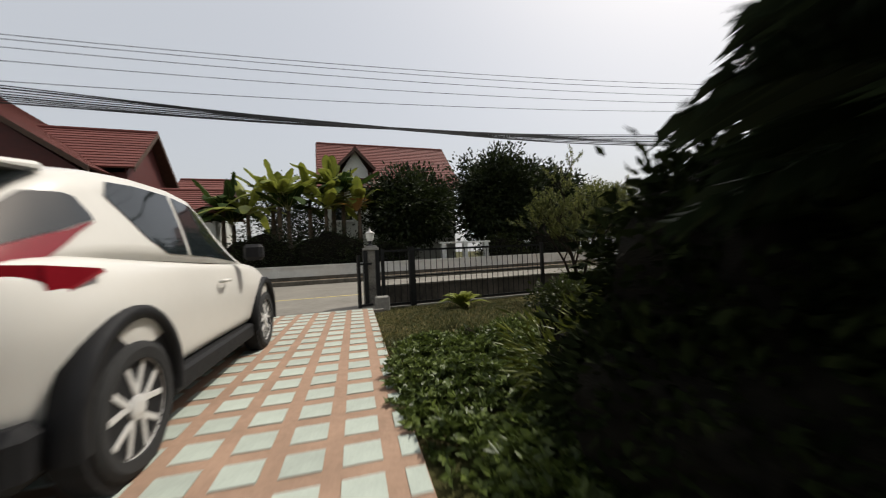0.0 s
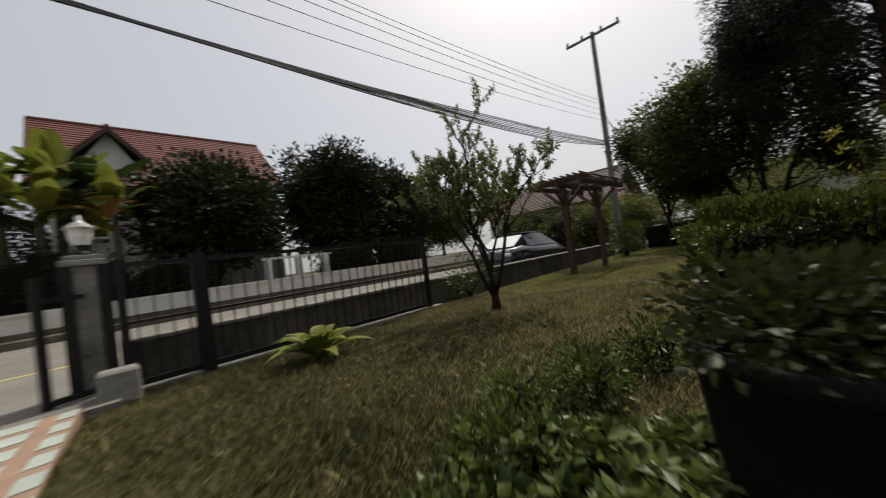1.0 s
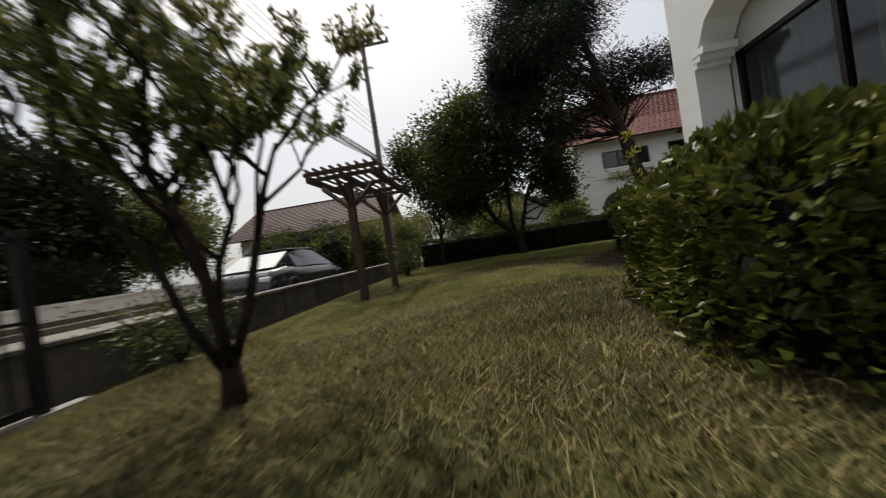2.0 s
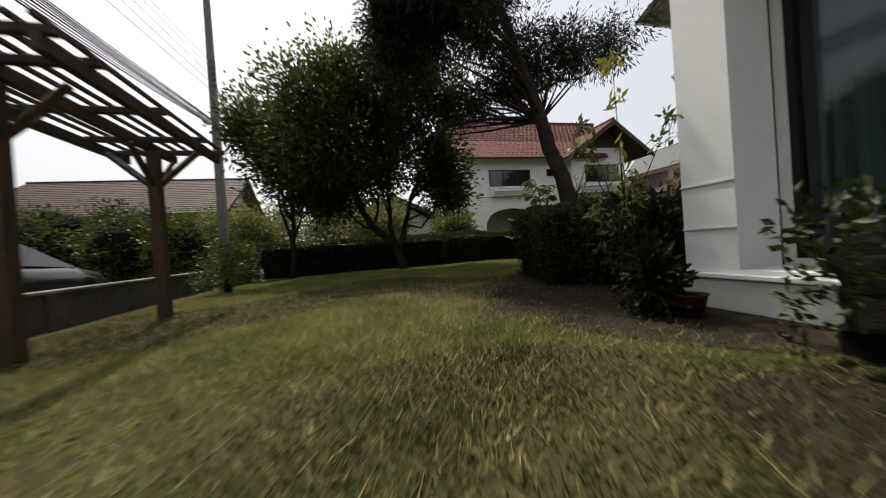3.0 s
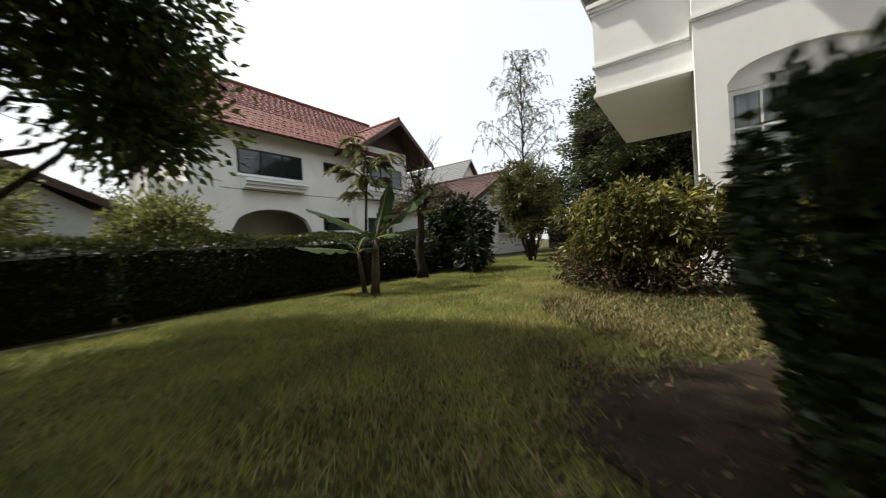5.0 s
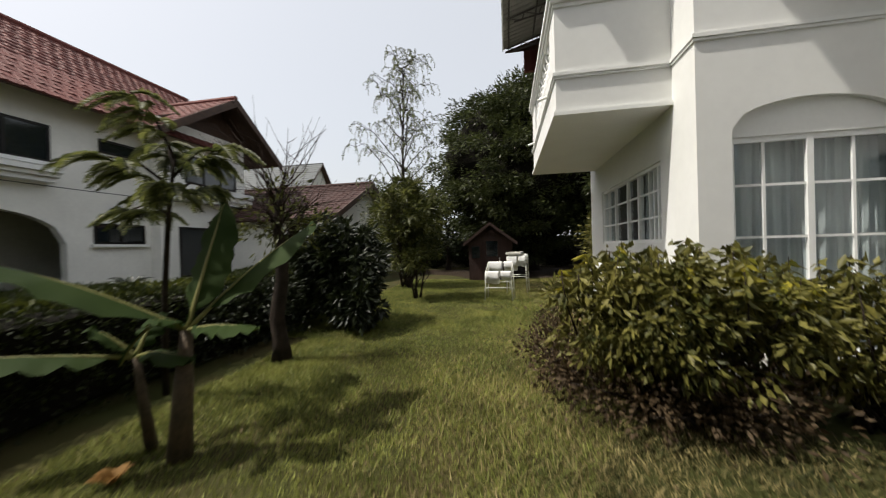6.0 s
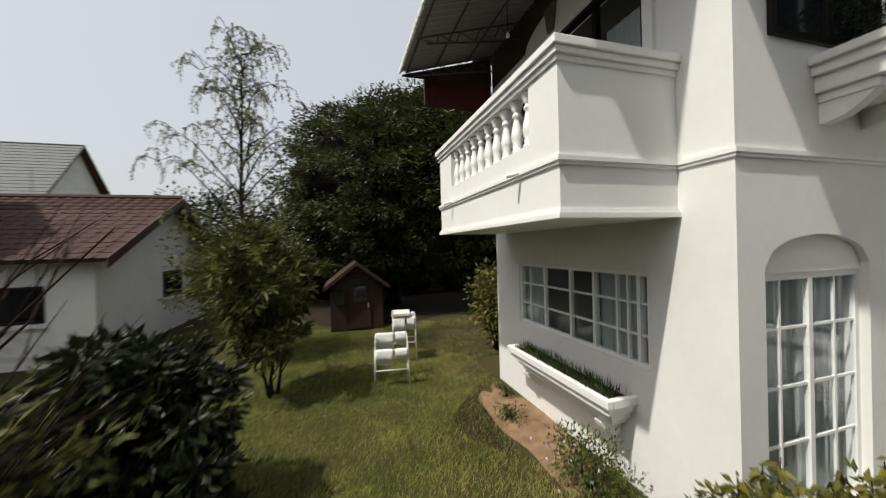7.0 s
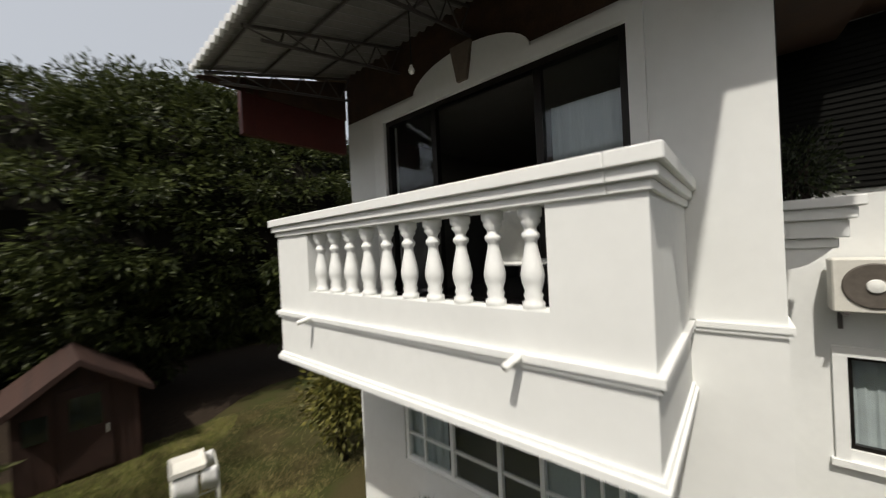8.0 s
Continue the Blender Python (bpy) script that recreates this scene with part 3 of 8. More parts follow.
for o, z0, z1 in ((0.02, 4.195, 4.245), (0.045, 4.245, 4.305), (0.07, 4.305, 4.38)):
    for row in ((EX, BX + o, BY1 - 0.16, BY1 + o), (EX, BX + o, BY0 - o, BY0 + 0.16), (BX - 0.16 - o / 2, BX + o, BY0 + 0.16, BY1 - 0.16)):
        hpart("coping", boxes((*row, z0, z1)), M_TRIM, parent=balc, bevel=0.006)
belt = bmesh.new()
for o, z0, z1 in ((0.035, 3.375, 3.415), (0.02, 3.345, 3.374), (0.035, 2.90, 2.945), (0.018, 2.945, 2.975)):
    box(belt, EX, BX + o, BY1, BY1 + o, z0, z1), box(belt, BX, BX + o, BY0, BY1, z0, z1), box(belt, EX, BX + o, BY0 - o, BY0, z0, z1)
box(belt, EX, BX, BY0, BY1, 2.90, 2.939)
hpart("moulding", belt, M_TRIM, parent=balc, label="thin white mouldings round the balcony")
PROFILE = [(0.062, 0.0), (0.062, 0.035), (0.045, 0.05), (0.055, 0.075), (0.045, 0.095), (0.062, 0.15), (0.066, 0.19), (0.055, 0.25), (0.036, 0.34), (0.034, 0.37),
           (0.05, 0.39), (0.05, 0.41), (0.034, 0.425), (0.036, 0.445), (0.058, 0.475), (0.052, 0.49), (0.066, 0.505), (0.066, 0.555)]
bal_me = None
for k in range(10):
    y = -4.14 - (6.545 - 4.14) * (k + 0.5) / 10
    if bal_me is None:
        bb = bmesh.new()
        lathe(bb, PROFILE, 14)
        bal_me = to_mesh("baluster", bb, True)
    part("baluster", bal_me, M_TRIM, balc, at=Matrix.Translation((BX - 0.075, y, 3.641)))
for y in (-4.30, -6.48):
    sp = bmesh.new()
    tube(sp, [(BX - 0.02, y, 3.41), (BX + 0.15, y - 0.03, 3.37)], 0.022, 10)
    hpart("drain_spout", sp, M_PLASTIC, parent=balc, smooth=True)
# sliding door on the balcony
slide_rows = ((EX - 0.09, EX + 0.004, -6.78, -3.985, 5.57, 5.63), (EX - 0.09, EX + 0.004, -6.78, -6.72, 3.42, 5.57), (EX - 0.09, EX + 0.004, -4.045, -3.985, 3.42, 5.57),
           (EX - 0.08, EX - 0.01, -4.76, -4.69, 3.44, 5.57), (EX - 0.08, EX - 0.01, -6.02, -5.95, 3.44, 5.57), (EX - 0.09, EX + 0.004, -6.72, -4.045, 3.42, 3.46))
sdoor = hpart("sliding_door", boxes(slide_rows[0]), M_DARKFRAME, "dark aluminium sliding door, open in the middle")
for row in slide_rows[1:]:
    hpart("stile", boxes(row), M_DARKFRAME, parent=sdoor)
for a, b in ((-6.715, -6.025), (-4.685, -4.05)):
    pane = hpart("pane", boxes((EX - 0.05, EX - 0.044, a, b, 3.465, 5.565)), M_GLASS, parent=sdoor)
    pane.visible_shadow = False
# This cloth stands in for sky reflected in the right-hand pane.
curtain("y", EX - 0.14, -4.66, -4.08, 3.46, 5.22, 5, "pale blue-grey blind behind the balcony door, standing in for reflected sky", 0.012)
for row in ((EX, EX + 0.05, -3.985, -3.87, 3.42, 5.76), (EX, EX + 0.05, -6.98, -6.78, 3.42, 5.76), (EX, EX + 0.05, -6.78, -3.985, 5.63, 5.76)):
    hpart("surround", boxes(row), M_TRIM)
arch = [(-5.49 + 0.74 * math.cos(math.pi * k / 20), 5.76 + 0.30 * math.sin(math.pi * k / 20)) for k in range(21)]
hpart("pediment", prism(arch, EX, EX + 0.045), M_TRIM, "rounded moulding over the balcony door")
key = bmesh.new()
hexa(key, [(EX + 0.04, -5.55, 5.70), (EX + 0.09, -5.55, 5.70), (EX + 0.09, -5.43, 5.70), (EX + 0.04, -5.43, 5.70), (EX + 0.04, -5.62, 6.07), (EX + 0.09, -5.62, 6.07), (EX + 0.09, -5.36, 6.07), (EX + 0.04, -5.36, 6.07)])
# The keystone's brown puts its shade into the colour.
hpart("keystone", key, mat("shaded_keystone", (0.16, 0.125, 0.10), 0.85, 0.2, 5, 0.2))

# roof: red-brown hip over the main block, its eave, and the dark wall end behind the canopy
EA, EZ = EX + 0.22, 6.62
hpart("cladding", boxes((EX - 0.12, EX, -7.6, NY - 0.02, 5.825, 6.62)), M_WOOD, "dark brown wall band over the balcony door")
hpart("wall", boxes((7.4, EX, NY - W, NY, 5.905, 6.62)), M_WALL)
rf = bmesh.new()
hexa(rf, [(2.2, -8.1, EZ + 0.05), (EA, -8.1, EZ + 0.05), (EA, -2.75, EZ + 0.05), (2.2, -2.75, EZ + 0.05), (4.9, -5.48, 8.9), (8.2, -5.48, 8.9), (8.2, -5.38, 8.9), (4.9, -5.38, 8.9)])
hpart("roof", rf, M_ROOF_BROWN, "brown tiled hipped roof")
hpart("soffit", boxes((2.2, EA, -8.1, -2.75, EZ - 0.03, EZ + 0.045)), M_WOOD, "dark boarded soffit")
hpart("eave_return", boxes((EX + 0.004, 11.15, -3.33, NY + 0.002, 5.752, 5.85)), M_WOOD)
for name, lo, m in (("eave", 0.05, M_ROOF_BROWN), ("soffit", 0.0, M_WOOD)):
    rf = bmesh.new()
    a, b = (6.90 + lo, 5.75 + lo) if lo == 0 else (6.952, 5.802)
    hexa(rf, [(2.0, NY + 0.004, a), (11.15, NY + 0.004, b), (11.15, -2.45, b), (2.0, -2.45, a), (2.0, NY + 0.004, a + 0.05), (11.15, NY + 0.004, b + 0.05), (11.15, -2.45, b + 0.05), (2.0, -2.45, a + 0.05)])
    hpart(name, rf, m)
rf = bmesh.new()
hexa(rf, [(1.8, NY + 0.75, 6.45), (WX + 0.5, NY + 0.75, 6.45), (WX + 0.5, WYN + 0.7, 6.45), (1.8, WYN + 0.7, 6.45), (4.2, -0.15, 8.3), (5.5, -0.15, 8.3), (5.5, -0.05, 8.3), (4.2, -0.05, 8.3)])
hpart("roof", rf, M_ROOF_BROWN)
hpart("soffit", boxes((1.8, WX + 0.5, NY + 0.75, WYN + 0.7, 6.40, 6.448)), M_WOOD)
hpart("fascia", boxes((EX + 0.002, 12.05, -7.74, -7.66, 5.42, 6.0)), M_REDBOARD, "dark red boards at the roof's end")
for x in (11.86, 12.0):
    hpart("fascia_strip", boxes((x, x + 0.055, -7.658, -7.63, 5.42, 6.03)), M_REDBOARD)
ep = bmesh.new()
hexa(ep, [(EX + 0.002, -7.655, 5.9), (12.48, -7.655, 5.9), (12.48, -7.63, 5.9), (EX + 0.002, -7.63, 5.9), (EX + 0.002, -7.655, 6.45), (12.48, -7.655, 5.93), (12.48, -7.63, 5.93), (EX + 0.002, -7.63, 6.45)])
hpart("end_panel", ep, M_WOOD, "dark panel closing the canopy's end")
# Near-black slatted panel stands in for deep shade in the wing's upper opening.
hpart("dark_screen", boxes((WX + 0.004, WX + 0.03, -2.97, 1.1, 4.45, 6.38)), M_NEAR_BLACK, "near-black slatted panel standing in for shade in the wing's upper opening")
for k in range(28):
    hpart("slat", boxes((WX + 0.031, WX + 0.045, -2.97, 1.1, 4.47 + 0.068 * k, 4.515 + 0.068 * k)), M_NEAR_BLACK)

# corrugated canopy over the balcony with light trusses
can = bmesh.new()
prev = None
N = 132
for i in range(N + 1):
    y = -7.62 + 4.44 * i / N
    o = 0.022 * math.sin(2 * math.pi * i / 4.0 + 0.4)
    row = [can.verts.new((EX + (12.52 - EX) * k / 6, y, 6.50 + (5.96 - 6.50) * k / 6 + o)) for k in range(7)]
    if prev:
        for k in range(6):
            can.faces.new((prev[k], prev[k + 1], row[k + 1], row[k]))
    prev = row
canopy = thing("canopy", (11.6, -5.1, 0), "corrugated metal canopy over the balcony on thin steel trusses", "canopy")
part("sheet", can, M_CANOPY, canopy, world=True)
fr = bmesh.new()
for i in range(N):
    y0, y1 = -7.62 + 4.44 * i / N, -7.62 + 4.44 * (i + 1) / N
    o0, o1 = (0.022 * math.sin(2 * math.pi * j / 4.0 + 0.4) for j in (i, i + 1))
    hexa(fr, [(12.515, y0, 5.925 + o0), (12.545, y0, 5.925 + o0), (12.545, y1, 5.925 + o1), (12.515, y1, 5.925 + o1), (12.515, y0, 5.985 + o0), (12.545, y0, 5.985 + o0), (12.545, y1, 5.985 + o1), (12.515, y1, 5.985 + o1)])
part("edge_trim", fr, M_CANOPY_EDGE, canopy, "pale scalloped edge of the sheet", world=True)
for y in (-7.5, -6.45, -5.4, -4.35, -3.25):
    tb = bmesh.new()
    top = [(EX + 0.02, 6.44), (12.45, 5.92)]
    low = [(EX + 0.02, 6.14), (12.3, 5.86)]
    tube(tb, [(top[0][0], y, top[0][1]), (top[1][0], y, top[1][1])], 0.018, 5)
    tube(tb, [(low[0][0], y, low[0][1]), (low[1][0], y, low[1][1])], 0.018, 5)
    for k in range(5):
        a, b = k / 5, (k + 0.5) / 5
        p = lambda L, s: (L[0][0] + (L[1][0] - L[0][0]) * s, y, L[0][1] + (L[1][1] - L[0][1]) * s)
        tube(tb, [p(top, a), p(low, b)], 0.010, 4), tube(tb, [p(low, b), p(top, (k + 1) / 5)], 0.010, 4)
    part("truss", tb, M_STEEL, canopy, world=True)
for x, z in ((11.2, 6.31), (11.85, 6.12), (12.4, 5.95)):
    pu = bmesh.new()
    tube(pu, [(x, -7.6, z), (x, -3.2, z)], 0.016, 5)
    part("purlin", pu, M_STEEL, canopy, world=True)
lampc = thing("hanging_bulb", (11.35, -5.6, 5.62), "bare bulb hanging on a cord under the canopy", "lamp")
cb = bmesh.new()
tube(cb, [(0, 0, 0.05), (0, 0, 0.62)], 0.006, 5)
part("cord", cb, M_CABLE, lampc)
cb = bmesh.new()
lathe(cb, [(0.012, 0.05), (0.018, 0.03), (0.03, 0.0), (0.022, -0.025), (0.004, -0.035)], 10)
part("bulb", cb, M_PLASTIC, lampc, smooth=True)

# flower box below the long window
fbx = thing("flower_box", (10.86, -5.3, 0.6), "white stepped flower box fixed under the long window", "planter")
bm = bmesh.new()
for o, z0, z1 in ((0.40, 0.94, 1.02), (0.36, 0.84, 0.935), (0.31, 0.74, 0.835), (0.25, 0.66, 0.735)):
    box(bm, EX, EX + o - 0.05, -6.42 + (0.40 - o), -4.20 - (0.40 - o), z0, z1) if z1 < 0.93 else None
box(bm, EX + 0.33, EX + 0.40, -6.44, -4.18, 0.93, 1.02), box(bm, EX, EX + 0.33, -6.44, -6.37, 0.93, 1.02), box(bm, EX, EX + 0.33, -4.25, -4.18, 0.93, 1.02)
box(bm, EX, EX + 0.36, -6.40, -4.22, 0.84, 0.929)
part("trough", bm, M_TRIM, fbx, world=True, bevel=0.004)
for y in (-6.1, -4.5):
    part("bracket", prism([(EX, 0.66), (EX + 0.27, 0.66), (EX + 0.25, 0.60), (EX + 0.16, 0.54), (EX + 0.10, 0.47), (EX, 0.45)], y - 0.06, y + 0.06, "y"), M_TRIM, fbx, world=True)
part("soil", boxes((EX + 0.01, EX + 0.33, -6.37, -4.25, 0.925, 0.965)), M_LITTER, fbx, world=True)

# air conditioner on the wing
ac = thing("air_conditioner", (WX + 0.02, -2.22, 3.06), "old beige outdoor air-conditioner unit on wall brackets", "air conditioner")
part("case", boxes((0.06, 0.36, -0.40, 0.40, 0.0, 0.60)), M_AC, ac, bevel=0.015)
bm = bmesh.new()
lathe(bm, [(0.25, 0), (0.25, 0.012), (0.235, 0.02), (0.06, 0.012)], 28)
bm.transform(Matrix.Translation((0.36, -0.08, 0.30)) @ Matrix.Rotation(radians(90), 4, "Y"))
grille = part("fan_grille", bm, M_FAN, ac, "dark round fan grille")
bm = bmesh.new()
lathe(bm, [(0.075, 0), (0.07, 0.02), (0.02, 0.03)], 16)
bm.transform(Matrix.Translation((0.373, -0.08, 0.30)) @ Matrix.Rotation(radians(90), 4, "Y"))
part("hub", bm, M_PLASTIC, grille)
for y in (-0.3, 0.3):
    part("bracket", boxes((0.0, 0.40, y - 0.02, y + 0.02, -0.035, 0.0), (0.0, 0.03, y - 0.02, y + 0.02, -0.25, -0.035)), M_STEEL, ac)
dp = thing("downpipe", (WX + 0.05, -1.95, 0), "thin grey pipe running up the wing's wall", "pipe")
bm = bmesh.new()
tube(bm, [(0, 0, 0.0), (0, 0, 6.3)], 0.03, 8)
part("pipe", bm, M_GALV, dp)


# ---- street front: gate post, fence, wall ----
FY = 8.0
M_COPING = mat("weathered_coping", (0.185, 0.175, 0.152), 0.9, 0.6, 3, 0.4, spec=0.2)
fwall = thing("fence_wall", (7.0, FY, -0.15), "low rendered fence wall, stained with mould and darkened for shade, with a pale coping", "wall", kind="structure")
# Mould-stained render, darkened further for the shade on its garden face.
M_FENCEWALL = mat("mouldy_shaded_render", (0.085, 0.075, 0.062), 0.92, 0.5, 1.6, 0.5, spec=0.15)
part("wall", boxes((0.42, 15.6, FY - 0.07, FY + 0.07, -0.45, 0.34)), M_FENCEWALL, fwall, world=True)
part("coping", boxes((0.42, 15.6, FY - 0.10, FY + 0.10, 0.342, 0.39)), M_COPING, fwall, world=True, bevel=0.01)
x = 0.62
while x < 15.4:
    part("pilaster", boxes((x - 0.06, x + 0.06, FY - 0.095, FY - 0.072, -0.45, 0.341)), M_FENCEWALL, fwall, world=True)
    x += 1.25
gate = thing("sliding_gate", (2.4, 7.68, -0.06), "black iron sliding gate with upright bars standing open along the wall", "gate")
for z, h in ((-0.05, 0.05), (1.13, 0.045), (0.56, 0.025)):
    part("rail", boxes((0.42, 4.56, 7.66, 7.70, z, z + h)), M_IRON, gate, world=True)
for x, s, top in ((0.45, 0.035, 1.2), (1.10, 0.065, 1.22), (4.53, 0.035, 1.22)):
    part("stile", boxes((x - s, x + s, 7.68 - s, 7.68 + s, -0.12, top)), M_IRON, gate, world=True)
bar_me = to_mesh("bar", boxes((-0.0065, 0.0065, -0.0065, 0.0065, 0.0, 1.13)))
for i in range(28):
    if abs(0.55 + 0.142 * i - 1.10) > 0.07:
        part("bar", bar_me, M_IRON, gate, at=gate.matrix_basis.inverted() @ Matrix.Translation((0.55 + 0.142 * i, 7.68, 0)))
tagged(part("gate_track", boxes((0.3, 4.8, 7.62, 7.74, -0.2, -0.075)), M_CONCRETE), "pale concrete gate track along the foot of the wall", "gate track", kind="structure")

gp = thing("gate_pillar", (0.22, 7.85, -0.1), "square rendered gate pillar with a stone cap and lantern", "pillar")
part("shaft", boxes((-0.085, 0.085, -0.12, 0.12, 0, 1.28)), M_COPING, gp, bevel=0.012)
part("cap", boxes((-0.16, 0.16, -0.16, 0.16, 1.28, 1.34), (-0.13, 0.13, -0.13, 0.13, 1.34, 1.385)), M_CONCRETE, gp, bevel=0.01)
part("edge_strip", boxes((-0.17, -0.087, -0.14, 0.14, 0, 1.28), (0.087, 0.17, -0.14, 0.14, 0, 1.28)), M_IRON, gp)
lan = thing("lantern", (0.22, 7.85, 1.285), "black garden lantern with a pale glass and a hat-shaped top", "lamp")
bm = bmesh.new()
lathe(bm, [(0.06, 0), (0.05, 0.03), (0.025, 0.05), (0.03, 0.08), (0.06, 0.10)], 12)
part("foot", bm, M_IRON, lan, smooth=True)
bm = bmesh.new()
lathe(bm, [(0.055, 0.10), (0.085, 0.18), (0.09, 0.26)], 8)
part("glass", bm, M_PLASTIC, lan)
bm = bmesh.new()
lathe(bm, [(0.115, 0.26), (0.10, 0.28), (0.05, 0.32), (0.02, 0.34), (0.022, 0.37), (0.004, 0.40)], 12)
part("hat", bm, M_GALV, lan, smooth=True)
# tail of the sliding gate, past the pillar
gate = thing("gate_tail", (-0.08, 7.52, -0.03), "tail frame of the black iron gate standing past the pillar", "gate", rz=20)
part("post", boxes((-0.03, 0.03, -0.03, 0.03, 0, 1.12)), M_IRON, gate)
for z in (0.03, 0.90):
    part("rail", boxes((0.03, 0.30, -0.018, 0.018, z, z + 0.045)), M_IRON, gate)
blk = thing("concrete_block", (0.36, 7.34, -0.09), "grey concrete block beside the gate pillar", "block")
part("block", boxes((-0.14, 0.14, -0.12, 0.12, 0, 0.30)), M_CONCRETE, blk, bevel=0.02)
# ---- across the street ----
fw = thing("far_wall", (0, 17.55, 0.05), "long low white wall across the street", "wall", kind="structure")
part("wall", boxes((-34, 34, 17.47, 17.6, 0.22, 0.66)), M_WALL_OLD, fw, world=True)
# The strip below the white band is drawn dark.
part("plinth", boxes((-34, 34, 17.46, 17.61, -0.2, 0.218)), M_DARK_CONCRETE, fw, world=True)
part("coping", boxes((-34, 34, 17.43, 17.64, 0.66, 0.74)), M_WALL_OLD, fw, world=True)
for i in range(28):
    part("pier", boxes((-33 + 2.5 * i, -32.75 + 2.5 * i, 17.42, 17.468, 0.22, 0.66)), M_WALL_OLD, fw, world=True)
ff = thing("picket_fence", (12, 18.3, 0), "white painted pillars and balustrade beyond the far wall", "fence")
for i in range(3):
    part("pillar", boxes((5.4 + 1.3 * i, 5.65 + 1.3 * i, 18.2, 18.45, -0.1, 1.55)), M_WALL_OLD, ff, world=True)
part("rail", boxes((5.3, 8.4, 18.25, 18.4, 1.55, 1.64)), M_WALL_OLD, ff, world=True)


def tile_bm(w, ln, thick):
    """One roof tile with a raised roll along one side: x across, y up the slope."""
    bm = bmesh.new()
    prof = [(0.0, 0.35), (0.18, 1.0), (0.36, 0.35), (1.0, 0.2)]
    ends = []
    for y, lift in ((0.0, 1.0), (ln, 0.2)):
        top = [bm.verts.new((w * (u - 0.5), y, thick * (0.35 + v) * (0.45 + 0.55 * lift))) for u, v in prof]
        low = [bm.verts.new((w * (u - 0.5), y, -0.012)) for u in (1.0, 0.0)]
        ends.append(top + low)
    a, b = ends
    for k in range(6):
        bm.faces.new((a[k], a[(k + 1) % 6], b[(k + 1) % 6], b[k]))
    bm.faces.new(a[::-1]), bm.faces.new(b)
    return bm


def tiled_slope(t, e0, e1, r0, r1, courses, tile_m, rest_m, singles=260, width=0.32, seed=1):
    """A slope laid with single tiles: the lowest courses as parts, the rest joined."""
    rng = np.random.default_rng(seed)
    e0, e1, r0, r1 = map(Vector, (e0, e1, r0, r1))
    n = (e1 - e0).cross(r0 - e0).normalized()
    if n.z < 0:
        n = -n
    db = bmesh.new()
    q = [e0, e1, r1, r0]
    hexa(db, [*(p - n * 0.07 for p in q), *(p - n * 0.022 for p in q)])
    deck = part("roof", db, M_WOOD, t, "boarded roof slope laid with tiles", world=True)
    u = (e1 - e0).normalized()
    v = n.cross(u)
    if v.z < 0:
        u, v = -u, -v
    ln = (r0 - e0).dot(v) / courses * 1.15
    me = to_mesh("tile", tile_bm(width, ln, 0.045))
    me.materials.append(tile_m)
    src = [np.array(x.co) for x in me.vertices]
    tris = [list(p.vertices) for p in me.polygons]
    verts, faces, done = [], [], 0
    inv = t.matrix_basis.inverted()
    for k in range(courses):
        a, b = e0.lerp(r0, k / courses), e1.lerp(r1, k / courses)
        span = (b - a).length
        d = (b - a).normalized()
        m = int(span / width)
        for j in range(m):
            p = a + d * (span * (j + 0.5) / m) + n * rng.uniform(-0.004, 0.006)
            mt = Matrix((u, v, n)).transposed().to_4x4()
            mt = Matrix.Translation(p) @ mt @ Matrix.Rotation(rng.normal(0, 0.012), 4, "Z")
            if done < singles:
                part("tile", me, tile_m, deck, at=mt)
                done += 1
            else:
                base = len(verts)
                mm = np.array(mt)
                verts += [mm[:3, :3] @ s + mm[:3, 3] for s in src]
                for f in tris:
                    faces += [[base + f[0], base + f[i], base + f[i + 1]] for i in range(1, len(f) - 1)]
    if verts:
        tagged(part("upper_tiles", mesh_of("upper_tiles", verts, faces), rest_m, deck), kind="stuff")


def roof_slope(t, e0, e1, r0, r1, courses, tile_m, thick=0.05):
    """A slope from the eave e0-e1 to the ridge r0-r1: a dark boarded deck with overlapping tile courses on it."""
    e0, e1, r0, r1 = map(Vector, (e0, e1, r0, r1))
    n = (e1 - e0).cross(r0 - e0).normalized()
    if n.z < 0:
        n = -n
    db = bmesh.new()
    q = [e0, e1, r1, r0]
    hexa(db, [*(p - n * 0.07 for p in q), *(p - n * 0.022 for p in q)])
    deck = part("roof", db, M_WOOD, t, "boarded roof slope carrying tile courses", world=True)
    for k in range(courses):
        a, b = k / courses, (k + 1.12) / courses
        p = [e0.lerp(r0, a), e1.lerp(r1, a), e1.lerp(r1, min(b, 1)), e0.lerp(r0, min(b, 1))]
        lift = [n * thick, n * thick, n * thick * 0.25, n * thick * 0.25]
        bm = bmesh.new()
        hexa(bm, [*(q - n * 0.02 for q in p), *(q + d for q, d in zip(p, lift))])
        part("tile_course", bm, tile_m, deck, world=True)


